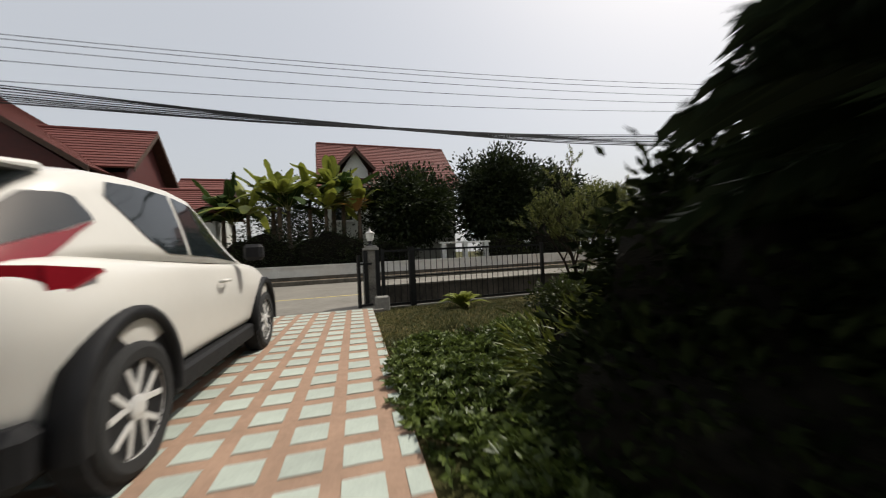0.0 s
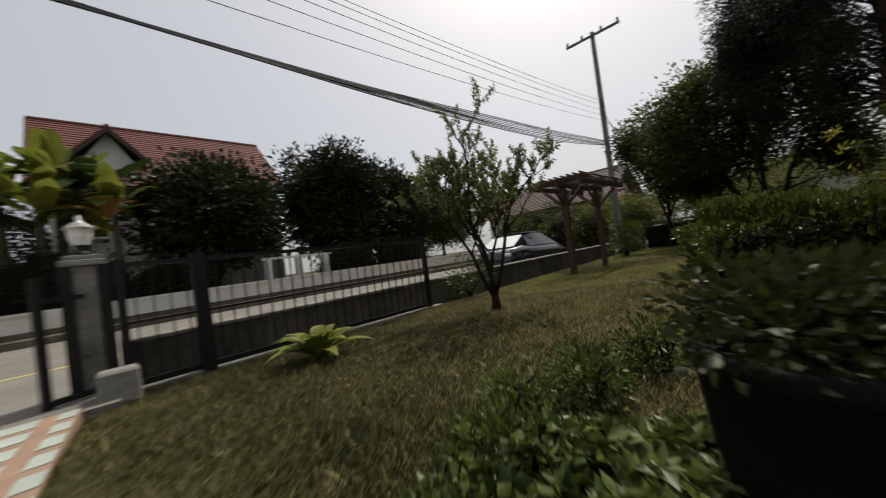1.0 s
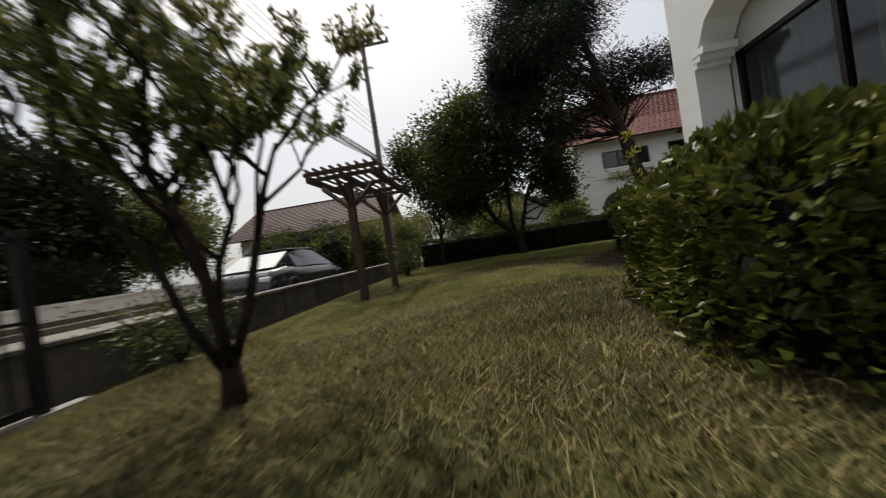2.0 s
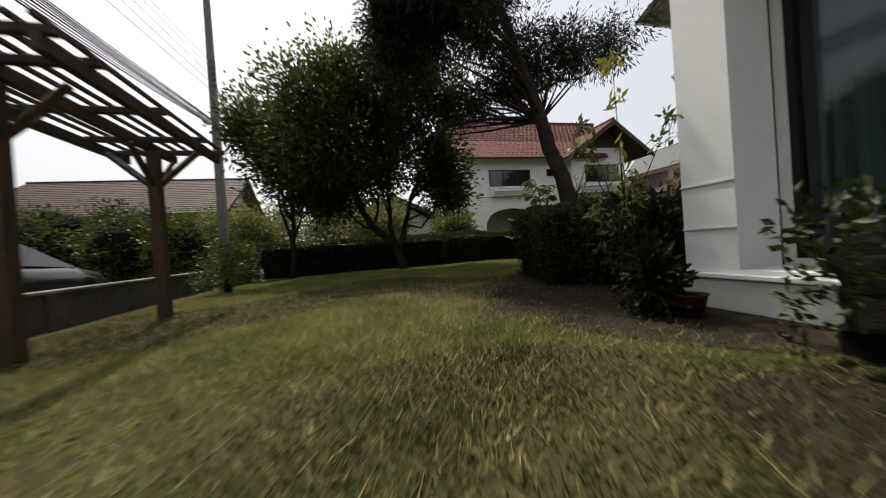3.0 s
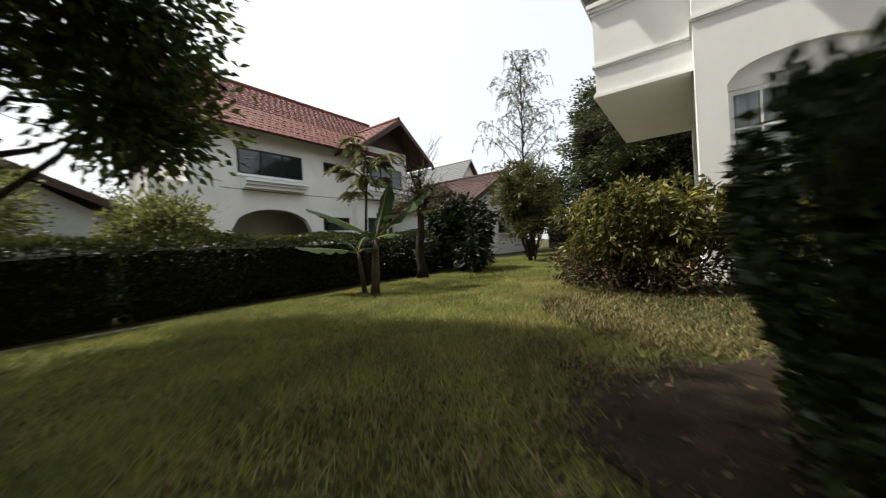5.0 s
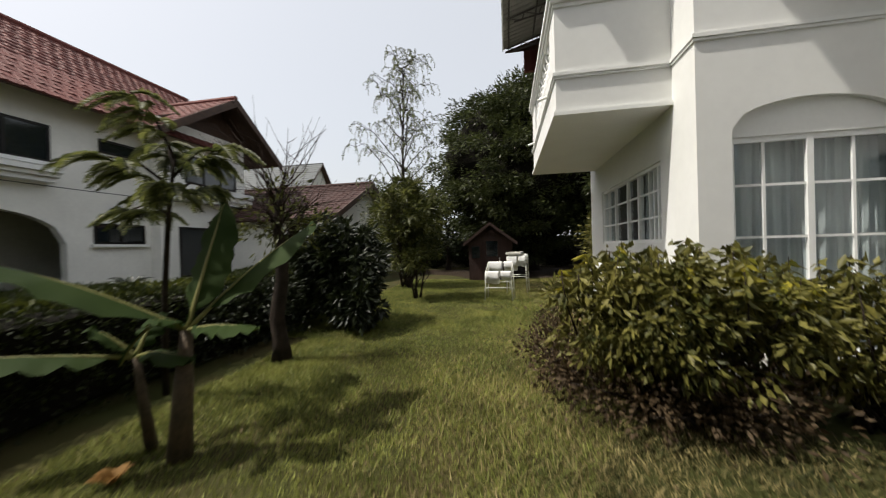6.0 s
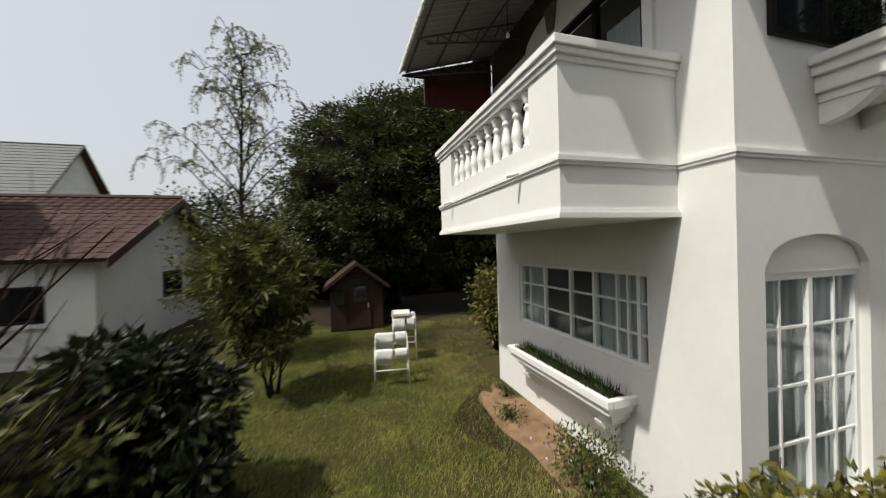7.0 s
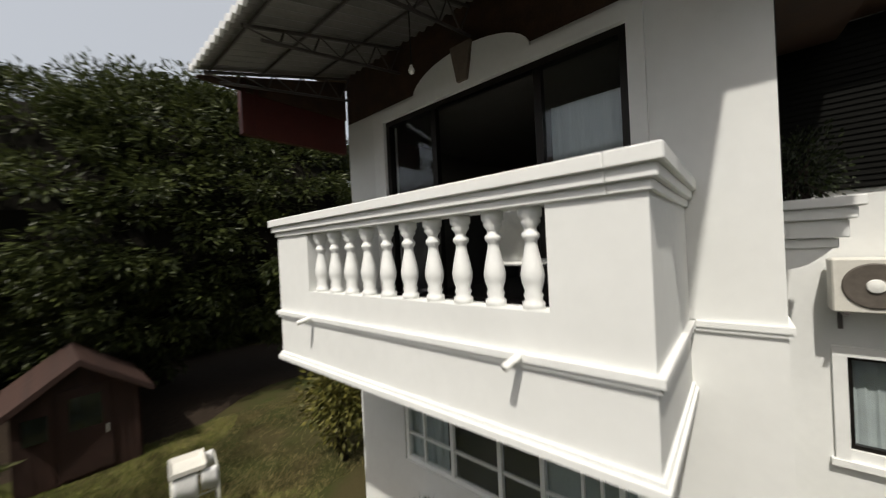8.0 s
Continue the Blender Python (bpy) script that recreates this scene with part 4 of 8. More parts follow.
def gabled(name, x0, x1, y0, y1, zw, ze, zr, axis, label, roof_m=M_ROOF, over=0.7, courses=22, wall_m=M_WALL_OLD, openings=(), rest_m=None, singles=0):
    """A house with a tiled gable roof. axis: the way its ridge runs. openings: (face, u0, u1, z0, z1)."""
    t = thing(name, ((x0 + x1) / 2, (y0 + y1) / 2, 0), label, "house")
    if axis == "x":
        ym = (y0 + y1) / 2
        for xa in (x0, x1 - 0.15):
            bm = bmesh.new()
            hexa(bm, [(xa, y0, zw), (xa + 0.15, y0, zw), (xa + 0.15, y1, zw), (xa, y1, zw), (xa, ym - 0.05, zr - 0.15), (xa + 0.15, ym - 0.05, zr - 0.15), (xa + 0.15, ym + 0.05, zr - 0.15), (xa, ym + 0.05, zr - 0.15)])
            part("gable", bm, wall_m, t, world=True)
    else:
        xm = (x0 + x1) / 2
        for ya in (y0, y1 - 0.15):
            bm = bmesh.new()
            hexa(bm, [(x0, ya, zw), (x1, ya, zw), (x1, ya + 0.15, zw), (x0, ya + 0.15, zw), (xm - 0.05, ya, zr - 0.15), (xm + 0.05, ya, zr - 0.15), (xm + 0.05, ya + 0.15, zr - 0.15), (xm - 0.05, ya + 0.15, zr - 0.15)])
            part("gable", bm, wall_m, t, world=True)
    part("wall", boxes((x0, x1, y0, y1, -0.1, zw)), wall_m, t, world=True)
    for s in (0, 1):
        if axis == "x":
            ye, ym = ((y0 - over), (y0 + y1) / 2) if s == 0 else ((y1 + over), (y0 + y1) / 2)
            (tiled_slope if rest_m else roof_slope)(t, (x0 - over, ye, ze), (x1 + over, ye, ze), (x0 - over, ym, zr), (x1 + over, ym, zr), courses, roof_m, *((rest_m, singles if s else 0) if rest_m else ()))
        else:
            xe, xm = ((x0 - over), (x0 + x1) / 2) if s == 0 else ((x1 + over), (x0 + x1) / 2)
            roof_slope(t, (xe, y0 - over, ze), (xe, y1 + over, ze), (xm, y0 - over, zr), (xm, y1 + over, zr), courses, roof_m)
    rb = bmesh.new()
    if axis == "x":
        tube(rb, [(x0 - over, (y0 + y1) / 2, zr + 0.03), (x1 + over, (y0 + y1) / 2, zr + 0.03)], 0.10, 8)
    else:
        tube(rb, [((x0 + x1) / 2, y0 - over, zr + 0.03), ((x0 + x1) / 2, y1 + over, zr + 0.03)], 0.10, 8)
    part("ridge_tiles", rb, roof_m, t, world=True)
    # barge boards
    for s in (0, 1):
        for side in (0, 1):
            bb = bmesh.new()
            if axis == "x":
                xa = (x0 - over - 0.04) if s == 0 else (x1 + over)
                ye = (y0 - over) if side == 0 else (y1 + over)
                ym = (y0 + y1) / 2
                hexa(bb, [(xa, ye, ze - 0.22), (xa + 0.04, ye, ze - 0.22), (xa + 0.04, ym, zr - 0.22), (xa, ym, zr - 0.22), (xa, ye, ze + 0.03), (xa + 0.04, ye, ze + 0.03), (xa + 0.04, ym, zr + 0.03), (xa, ym, zr + 0.03)])
            else:
                ya = (y0 - over - 0.04) if s == 0 else (y1 + over)
                xe = (x0 - over) if side == 0 else (x1 + over)
                xm = (x0 + x1) / 2
                hexa(bb, [(xe, ya, ze - 0.22), (xm, ya, zr - 0.22), (xm, ya + 0.04, zr - 0.22), (xe, ya + 0.04, ze - 0.22), (xe, ya, ze + 0.03), (xm, ya, zr + 0.03), (xm, ya + 0.04, zr + 0.03), (xe, ya + 0.04, ze + 0.03)])
            part("barge_board", bb, M_WOOD, t, world=True)
    for face, u0, u1, z0, z1 in openings:
        far_window(t, face, {"w": x0, "e": x1, "s": y0, "n": y1}[face], u0, u1, z0, z1)
    return t


def far_window(t, face, c, u0, u1, z0, z1, cols=2, sill=True):
    """A framed window standing proud of a far wall, with each pane a mesh of its own."""
    out = -1 if face in "ws" else 1

    def bx(d0, d1, a0, a1, b0, b1):
        lo, hi = sorted((c + out * d0, c + out * d1))
        return (lo, hi, a0, a1, b0, b1) if face in "we" else (a0, a1, lo, hi, b0, b1)

    f = 0.06
    win = part("window", boxes(bx(0.0, 0.05, u0, u1, z0, z0 + f), bx(0.0, 0.05, u0, u1, z1 - f, z1), bx(0.0, 0.05, u0, u0 + f, z0 + f, z1 - f), bx(0.0, 0.05, u1 - f, u1, z0 + f, z1 - f),
                               *(bx(0.0, 0.05, u0 + (u1 - u0) * k / cols - f / 2, u0 + (u1 - u0) * k / cols + f / 2, z0 + f, z1 - f) for k in range(1, cols))), M_DARKFRAME, t, world=True)
    for k in range(cols):
        a, b = u0 + (u1 - u0) * k / cols + f / 2 + 0.002, u0 + (u1 - u0) * (k + 1) / cols - f / 2 - 0.002
        part("pane", boxes(bx(0.005, 0.02, a, b, z0 + f, z1 - f)), M_CARGLASS, win, world=True)
    if sill:
        part("sill", boxes(bx(0.0, 0.12, u0 - 0.08, u1 + 0.08, z0 - 0.10, z0 - 0.004)), M_TRIM, win, world=True)


gabled("far_house", -0.55, 8.05, 23.0, 30.0, 5.6, 5.45, 9.33, "x", "white two-storey house with a bright red tiled roof across the street", over=0.5, courses=24,
       openings=[("s", 3.9, 5.2, 3.6, 4.8), ("s", 6.2, 7.4, 3.4, 4.7), ("s", -0.2, 1.0, 3.4, 4.7)])
gabled("far_house_dormer", 0.55, 2.15, 23.2, 26.0, 6.7, 6.75, 8.05, "y", "small red tiled gable in front of the far house", over=0.45, courses=8)
gabled("red_roof_house", -26.9, -11.1, 19.9, 27.1, 5.6, 5.45, 11.7, "y", "house with a large red tiled roof and dark gable", over=0.9, courses=30, wall_m=M_REDBOARD)
gabled("red_gable", -14.0, -9.8, 21.1, 25.5, 5.7, 5.85, 8.4, "x", "red tiled gable wing with dark red boards", over=0.5, courses=14, wall_m=M_REDBOARD)
gabled("porch_roof", -9.6, -5.8, 19.8, 23.2, 3.0, 3.5, 4.9, "x", "low red tiled porch roof", over=0.5, courses=10)
gabled("small_red_house", -9.6, -7.3, 26.5, 30.5, 5.0, 5.2, 6.9, "x", "small red tiled outbuilding", over=0.4, courses=8)

# ---- east: neighbours ----
NX = 25.0
nb = thing("neighbour_house", (28.5, -7.5, 0), "white two-storey neighbour house with a red tiled roof and arches", "house")
part("wall", wall("y", NX, NX + 0.25, -9.5, -2.3, 0, 5.9, [(-7.1, -3.65, 0, 1.75, 0.9)]), M_WALL_NB, nb, world=True)
for row in ((NX + 2.4, NX + 2.5, -9.5, -2.3, 0, 3.0), (NX + 0.25, 32.0, -2.55, -2.3, 0, 5.9), (31.8, 32.0, -14, -2.6, 0, 5.9)):
    part("wall", boxes(row), M_WALL_OLD, nb, world=True)
part("porch_ceiling", boxes((NX + 0.25, NX + 2.4, -9.5, -2.56, 2.85, 3.0)), M_WALL_OLD, nb, world=True)
part("wall", boxes((24.6, 31.8, -13.55, -9.5, 0, 6.3)), M_WALL_NB, nb, world=True)
gw = bmesh.new()
hexa(gw, [(24.6, -13.55, 6.3), (24.8, -13.55, 6.3), (24.8, -9.5, 6.3), (24.6, -9.5, 6.3), (24.6, -12.3, 7.45), (24.8, -12.3, 7.45), (24.8, -11.85, 7.45), (24.6, -11.85, 7.45)])
part("gable_panel", gw, M_WOOD, nb, "dark boarded gable", world=True)
part("wall", wall("y", NX, NX + 0.25, -2.3, -1.2, 0, 3.5, [(-2.15, -1.45, 0, 1.9, 0.35)]), M_WALL_NB, nb, world=True)
far_window(nb, "w", NX, -6.77, -4.01, 4.01, 5.04, 3)
far_window(nb, "w", NX, -9.1, -7.95, 4.62, 5.05, 1, False)
far_window(nb, "w", 24.6, -13.0, -10.5, 4.1, 5.2, 3, False)
far_window(nb, "w", NX, -9.25, -7.75, 1.75, 2.4, 2)
far_window(nb, "w", 24.6, -12.9, -11.7, 0.5, 2.4, 1, False)
far_window(nb, "w", 24.6, -11.5, -10.2, 0.5, 2.4, 1, False)
bm = bmesh.new()
for o, z0, z1 in ((0.55, 3.66, 3.78), (0.45, 3.55, 3.655), (0.35, 3.42, 3.545)):
    box(bm, NX - o, NX, -6.75 + 0.1 * (0.55 - o), -4.1, z0, z1)
part("window_ledge", bm, M_TRIM, nb, world=True)
bm = bmesh.new()
for o, z0, z1 in ((0.6, 3.75, 3.95), (0.5, 3.55, 3.745), (0.42, 3.38, 3.545)):
    box(bm, 24.6 - o, 24.6, -13.4, -9.9, z0, z1)
part("window_ledge", bm, M_TRIM, nb, world=True)
tiled_slope(nb, (24.2, -1.9, 5.62), (24.2, -12.0, 5.62), (28.6, -1.9, 9.25), (28.6, -14.5, 9.25), 19, M_ROOF, M_ROOF_TILES)
roof_slope(nb, (33.0, -1.9, 5.62), (33.0, -15, 5.62), (28.6, -1.9, 9.25), (28.6, -14.5, 9.25), 12, M_ROOF)
for ys, z in ((-8.6, 5.85), (-14.95, 6.03)):
    tiled_slope(nb, (23.6, ys, z - 0.35), (29.0, ys, z - 0.35), (23.6, -12.05, 7.8), (29.0, -12.05, 7.8), 13, M_ROOF, M_ROOF_TILES, 0, seed=2)
    bb = bmesh.new()
    hexa(bb, [(23.54, ys, z - 0.62), (23.6, ys, z - 0.62), (23.6, -12.05, 7.5), (23.54, -12.05, 7.5), (23.54, ys, z - 0.33), (23.6, ys, z - 0.33), (23.6, -12.05, 7.83), (23.54, -12.05, 7.83)])
    part("barge_board", bb, M_WOOD, nb, world=True)
rb = bmesh.new()
tube(rb, [(28.6, -1.8, 9.3), (28.6, -14.5, 9.3)], 0.11, 8)
tube(rb, [(23.6, -12.05, 7.86), (28.2, -12.05, 7.86)], 0.11, 8)
part("ridge_tiles", rb, M_ROOF, nb, world=True)
gabled("neighbour_carport", 25.5, 30.0, -0.8, 4.6, 1.9, 2.15, 3.7, "x", "low red tiled carport beside the neighbour house", over=0.5, courses=14)

gabled("outbuilding", 19.6, 27.0, -19.6, -12.0, 2.75, 2.62, 4.66, "x", "white outbuilding with a brown tiled roof", roof_m=M_ROOF_BROWN, over=0.5, courses=15, wall_m=M_WALL_NB, rest_m=M_ROOF_BROWN_TILES, singles=280,
       openings=[("n", 20.6, 21.9, 1.1, 2.0), ("w", -16.8, -15.4, 1.2, 2.1)])
gabled("grey_roof_house", 39.2, 56, -50, -41.0, 8.2, 8.2, 14.0, "x", "white house with a grey tiled roof in the distance", roof_m=M_ROOF_GREY, courses=16)
gabled("east_house", 29.5, 38, 12.6, 24.0, 3.6, 3.6, 6.6, "y", "house with a weathered red-grey roof beyond the street", over=0.9, courses=18, roof_m=M_ROOF_BROWN)
gabled("east_shed", 27.5, 32, 11.4, 13.8, 2.2, 2.3, 4.0, "y", "small building with a pale red tiled roof", over=0.4, courses=12)

# far side boundary wall behind the yard, shade put into its dark colour
slab("back_wall", "concrete boundary wall behind the yard, dark as in shade", "wall", [(0, 19.0, -22.2, -22.0, -0.1, 1.9)], M_DARK_CONCRETE)

# ---- utility pole and cables ----
pole = thing("utility_pole", (18.0, 8.35, -0.1), "tall concrete utility pole with a crossarm and insulators", "utility pole")
bm = bmesh.new()
hexa(bm, [(-0.14, -0.12, 0), (0.14, -0.12, 0), (0.14, 0.12, 0), (-0.14, 0.12, 0), (-0.085, -0.075, 10.6), (0.085, -0.075, 10.6), (0.085, 0.075, 10.6), (-0.085, 0.075, 10.6)])
part("shaft", bm, M_POLE, pole)
part("crossarm", boxes((-0.13, -0.088, -1.25, 1.25, 10.34, 10.46)), M_STEEL, pole)
for y in (-1.18, -0.45, 0.45, 1.18):
    bm = bmesh.new()
    lathe(bm, [(0.03, 0), (0.06, 0.04), (0.035, 0.08), (0.06, 0.12), (0.03, 0.17), (0.008, 0.2)], 8, (-0.11, y, 10.462))
    part("insulator", bm, M_FAN, pole)
for z in (6.45, 6.65, 6.85, 7.05, 7.25):
    part("spool", boxes((-0.18, -0.11, -0.16, -0.04, z - 0.04, z + 0.04)), M_FAN, pole)


def cable(name, a, b, sag, r, label):
    bm = bmesh.new()
    a, b = Vector(a), Vector(b)
    tube(bm, [a.lerp(b, k / 24) - Vector((0, 0, sag * 4 * (k / 24) * (1 - k / 24))) for k in range(25)], r, 5)
    tagged(part(name, bm, M_CABLE), label, "cable", "overhead cables")


for z0, z1 in ((6.15, 4.34), (6.4, 4.74), (6.65, 4.98), (6.9, 5.09), (7.1, 5.13)):
    cable("power_cable", (17.87, 8.3, z0), (-14, 8.25, z1), 0.5, 0.0065, "thin black power cable over the street")
for k in range(8):
    # the bundle is tied together near its middle and fans out towards both ends
    fan = (k - 3.5) / 3.5
    bm = bmesh.new()
    line = []
    for j in range(33):
        x = 17.87 - 32.0 * j / 32
        z = 4.08 + 0.0034 * (x - 1.0) ** 2 if x > 1.0 else 4.08 + 0.002 * (x - 1.0) ** 2
        spread = 0.05 + 0.035 * abs(x - 1.0) * (1 - max(0.0, x - 9) / 12)
        line.append((x, 8.25 + 0.03 * fan, z + spread * fan * 0.55 + 0.01 * math.sin(0.9 * x + k)))
    tube(bm, line, 0.011 if k % 3 else 0.015, 5)
    tagged(part("bundle_cable", bm, M_CABLE), "black telephone cable in a sagging bundle", "cable", "overhead cables")
for k in range(3):
    cable("side_cable", (18.05, 8.4, 6.4 + 0.25 * k), (60, 12 + 2 * k, 6.5), 0.5, 0.011, "thin black cable going on along the street")
cable("service_cable", (17.9, 8.3, 4.9), (24.9, -3.4, 3.6), 0.35, 0.010, "thin black service cable to the neighbour house")
cable("service_cable", (24.7, -3.2, 3.35), (24.4, -13.5, 3.45), 0.1, 0.012, "thin black service cable along the neighbour house")


# ---- planting ----
def hedge(name, base, size, rz, n, leaf, leaf_m, label, seed, bulge=0.06, top_light=None):
    """A clipped hedge: a near-black body, for the shade inside, and leaves standing out of its faces."""
    rng = np.random.default_rng(seed)
    lx, ly, lz = size
    t = thing(name, base, label, "hedge", rz=rz)
    bm = bmesh.new()
    box(bm, -lx / 2 + 0.10, lx / 2 - 0.10, -ly / 2 + 0.10, ly / 2 - 0.10, 0.02, lz - 0.10)
    bmesh.ops.subdivide_edges(bm, edges=bm.edges[:], cuts=5, use_grid_fill=True)
    for v in bm.verts:
        v.co += Vector(rng.normal(0, 0.03, 3))
        v.co.z = max(v.co.z, 0.0)
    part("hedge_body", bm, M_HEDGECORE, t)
    areas = np.array([ly * lz, ly * lz, lx * lz, lx * lz, lx * ly * 1.25])
    face = rng.choice(5, n, p=areas / areas.sum())
    u, v = rng.uniform(-0.5, 0.5, n), rng.uniform(-0.5, 0.5, n)
    out = np.zeros((n, 3))
    p = np.zeros((n, 3))
    for f, (nx, ny, nz) in enumerate(((1, 0, 0), (-1, 0, 0), (0, 1, 0), (0, -1, 0), (0, 0, 1))):
        m = face == f
        out[m] = (nx, ny, nz)
        if f < 2:
            p[m] = np.stack([np.full(m.sum(), nx * lx / 2), u[m] * ly, (v[m] + 0.5) * lz], 1)
        elif f < 4:
            p[m] = np.stack([u[m] * lx, np.full(m.sum(), ny * ly / 2), (v[m] + 0.5) * lz], 1)
        else:
            p[m] = np.stack([u[m] * lx, v[m] * ly, np.full(m.sum(), lz)], 1)
    wave = bulge * (np.sin(p[:, 0] * 3.1 + seed) + np.sin(p[:, 1] * 2.7 + 2 * seed) + np.sin(p[:, 2] * 5.0 + seed))
    p += out * (wave[:, None] - np.abs(rng.normal(0, 0.07, (n, 1))) + 0.03)
    p[:, 2] = np.maximum(p[:, 2], 0.03)
    low = p[:, 2] < 0.25 * lz
    keep = ~low | (rng.uniform(0, 1, n) < 0.45)
    p, out = p[keep], out[keep]
    part("foliage", leaves("foliage", p, out + [0, 0, 0.35], leaf, leaf * 0.55, rng, spread=0.6), leaf_m, t)
    # shoots past the clipped top; top_light puts sunlight into their colour
    m = n // 7
    q = np.stack([rng.uniform(-lx / 2, lx / 2, m), rng.uniform(-ly / 2, ly / 2, m), np.full(m, lz) + rng.uniform(0, 0.07, m)], 1)
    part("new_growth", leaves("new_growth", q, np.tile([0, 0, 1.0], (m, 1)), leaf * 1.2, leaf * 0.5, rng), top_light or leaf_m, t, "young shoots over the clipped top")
    return t


hedge("hedge", (4.45, 2.62, 0), (1.75, 1.6, 0.79), -5, 17000, 0.068, L_HEDGE, "clipped green hedge with light new growth on top", 3)
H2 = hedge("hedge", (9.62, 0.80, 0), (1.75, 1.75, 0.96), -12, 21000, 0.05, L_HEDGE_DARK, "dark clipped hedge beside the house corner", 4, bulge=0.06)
for leafy in H2.children:
    for v in leafy.data.vertices:
        u = v.co.x / 0.87
        v.co.z *= 1.035 - (0.15 if u < 0 else 0.08) * u * u
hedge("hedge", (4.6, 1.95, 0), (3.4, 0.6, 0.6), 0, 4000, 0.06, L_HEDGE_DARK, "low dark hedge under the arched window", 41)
for k, (x, y, ly, rz) in enumerate(((16.15, 4.1, 5.4, 6), (16.65, -1.1, 5.0, 3), (16.85, -5.5, 3.8, 1))):
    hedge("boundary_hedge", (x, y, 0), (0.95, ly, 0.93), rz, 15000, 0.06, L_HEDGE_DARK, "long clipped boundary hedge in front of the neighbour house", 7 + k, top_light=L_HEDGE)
# Added strip in place of a line of sunlit grass along the hedge.
slab("border", "low strip along the foot of the boundary hedge, standing in for sunlit grass", "edging", [(15.5, 15.56, 0.2, 6.6, -0.1, 0.03)], M_COPING)


def bush(name, base, radii, n_clumps, per, leaf, leaf_m, label, seed, sigma=0.08, stems=9, shell=0.35, centre_z=None, bark=M_BARK, wide=0.5, droop=0.0, category="bush", core=0.0):
    rng = np.random.default_rng(seed)
    t = thing(name, base, label, category)
    cz = centre_z if centre_z is not None else radii[2] * 0.75
    c = np.array(base) + [0, 0, cz]
    p, way, cl = clumps(rng, c, radii, n_clumps, per, sigma, shell)
    keep = p[:, 2] > base[2] + 0.03
    p, way = p[keep], way[keep]
    way[:, 2] -= droop
    part("foliage", leaves("foliage", p, way, leaf, leaf * wide, rng), leaf_m, t, world=True)
    # The core is an added dark body that gives the bush its inner shade.
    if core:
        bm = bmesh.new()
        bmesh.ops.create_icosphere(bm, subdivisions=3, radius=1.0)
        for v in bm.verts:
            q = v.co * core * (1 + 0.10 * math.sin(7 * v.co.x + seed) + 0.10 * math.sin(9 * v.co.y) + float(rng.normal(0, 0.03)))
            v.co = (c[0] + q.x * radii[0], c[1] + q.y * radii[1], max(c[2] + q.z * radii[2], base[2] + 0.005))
        part("inner_growth", bm, M_HEDGECORE, t, "near-black core standing in for shade inside the bush", world=True)
    pick = cl[rng.choice(len(cl), stems, replace=False)]
    for tip in pick:
        tip = np.maximum(tip, [-99, -99, base[2] + 0.2])
        root = np.array(base) + np.append(rng.normal(0, 0.06 * max(radii[0], 0.4), 2), 0)
        bm = bmesh.new()
        mid = (root + tip) / 2 + np.append(rng.normal(0, 0.05, 2), 0.05)
        tube(bm, [root, mid, tip], [0.012 + 0.01 * radii[2], 0.009 + 0.006 * radii[2], 0.004], 5)
        part("stem", bm, bark, t, smooth=True, world=True)
    return t


# beside the drive
pot = thing("plant_pot", (1.50, 2.98, 0), "large dark plant pot holding a leafy shrub", "pot")
bm = bmesh.new()
lathe(bm, [(0.21, 0.0), (0.25, 0.22), (0.275, 0.44), (0.29, 0.45), (0.29, 0.50), (0.26, 0.50), (0.24, 0.44)], 24)
part("pot", bm, M_NEAR_BLACK, pot, smooth=True)
bm = bmesh.new()
lathe(bm, [(0.245, 0.40), (0.245, 0.445), (0.02, 0.46)], 20)
part("soil", bm, M_LITTER, pot)
bush("potted_shrub", (1.50, 2.98, 0.45), (0.32, 0.32, 0.15), 110, 24, 0.05, L_HEDGE_DARK, "leafy green shrub spilling over the dark pot", 11, sigma=0.045, centre_z=0.10)
bush("fern_clump", (1.2, 1.95, 0), (0.8, 0.45, 0.34), 200, 30, 0.13, L_HEDGE, "olive green fern clump under the palms", 12, sigma=0.09, centre_z=0.26, core=0.8, wide=0.16)
bush("fern_clump", (1.8, 2.3, 0), (0.55, 0.36, 0.26), 150, 30, 0.13, L_HEDGE, "olive green fern clump beside the plant pot", 16, sigma=0.08, centre_z=0.24, core=0.8, wide=0.16)
bush("tall_shrub", (2.6, 1.2, 0), (0.85, 0.8, 1.3), 320, 34, 0.09, L_DARK, "tall dark dense shrub beside the drive", 13, sigma=0.12, centre_z=1.4, stems=14, core=0.85)


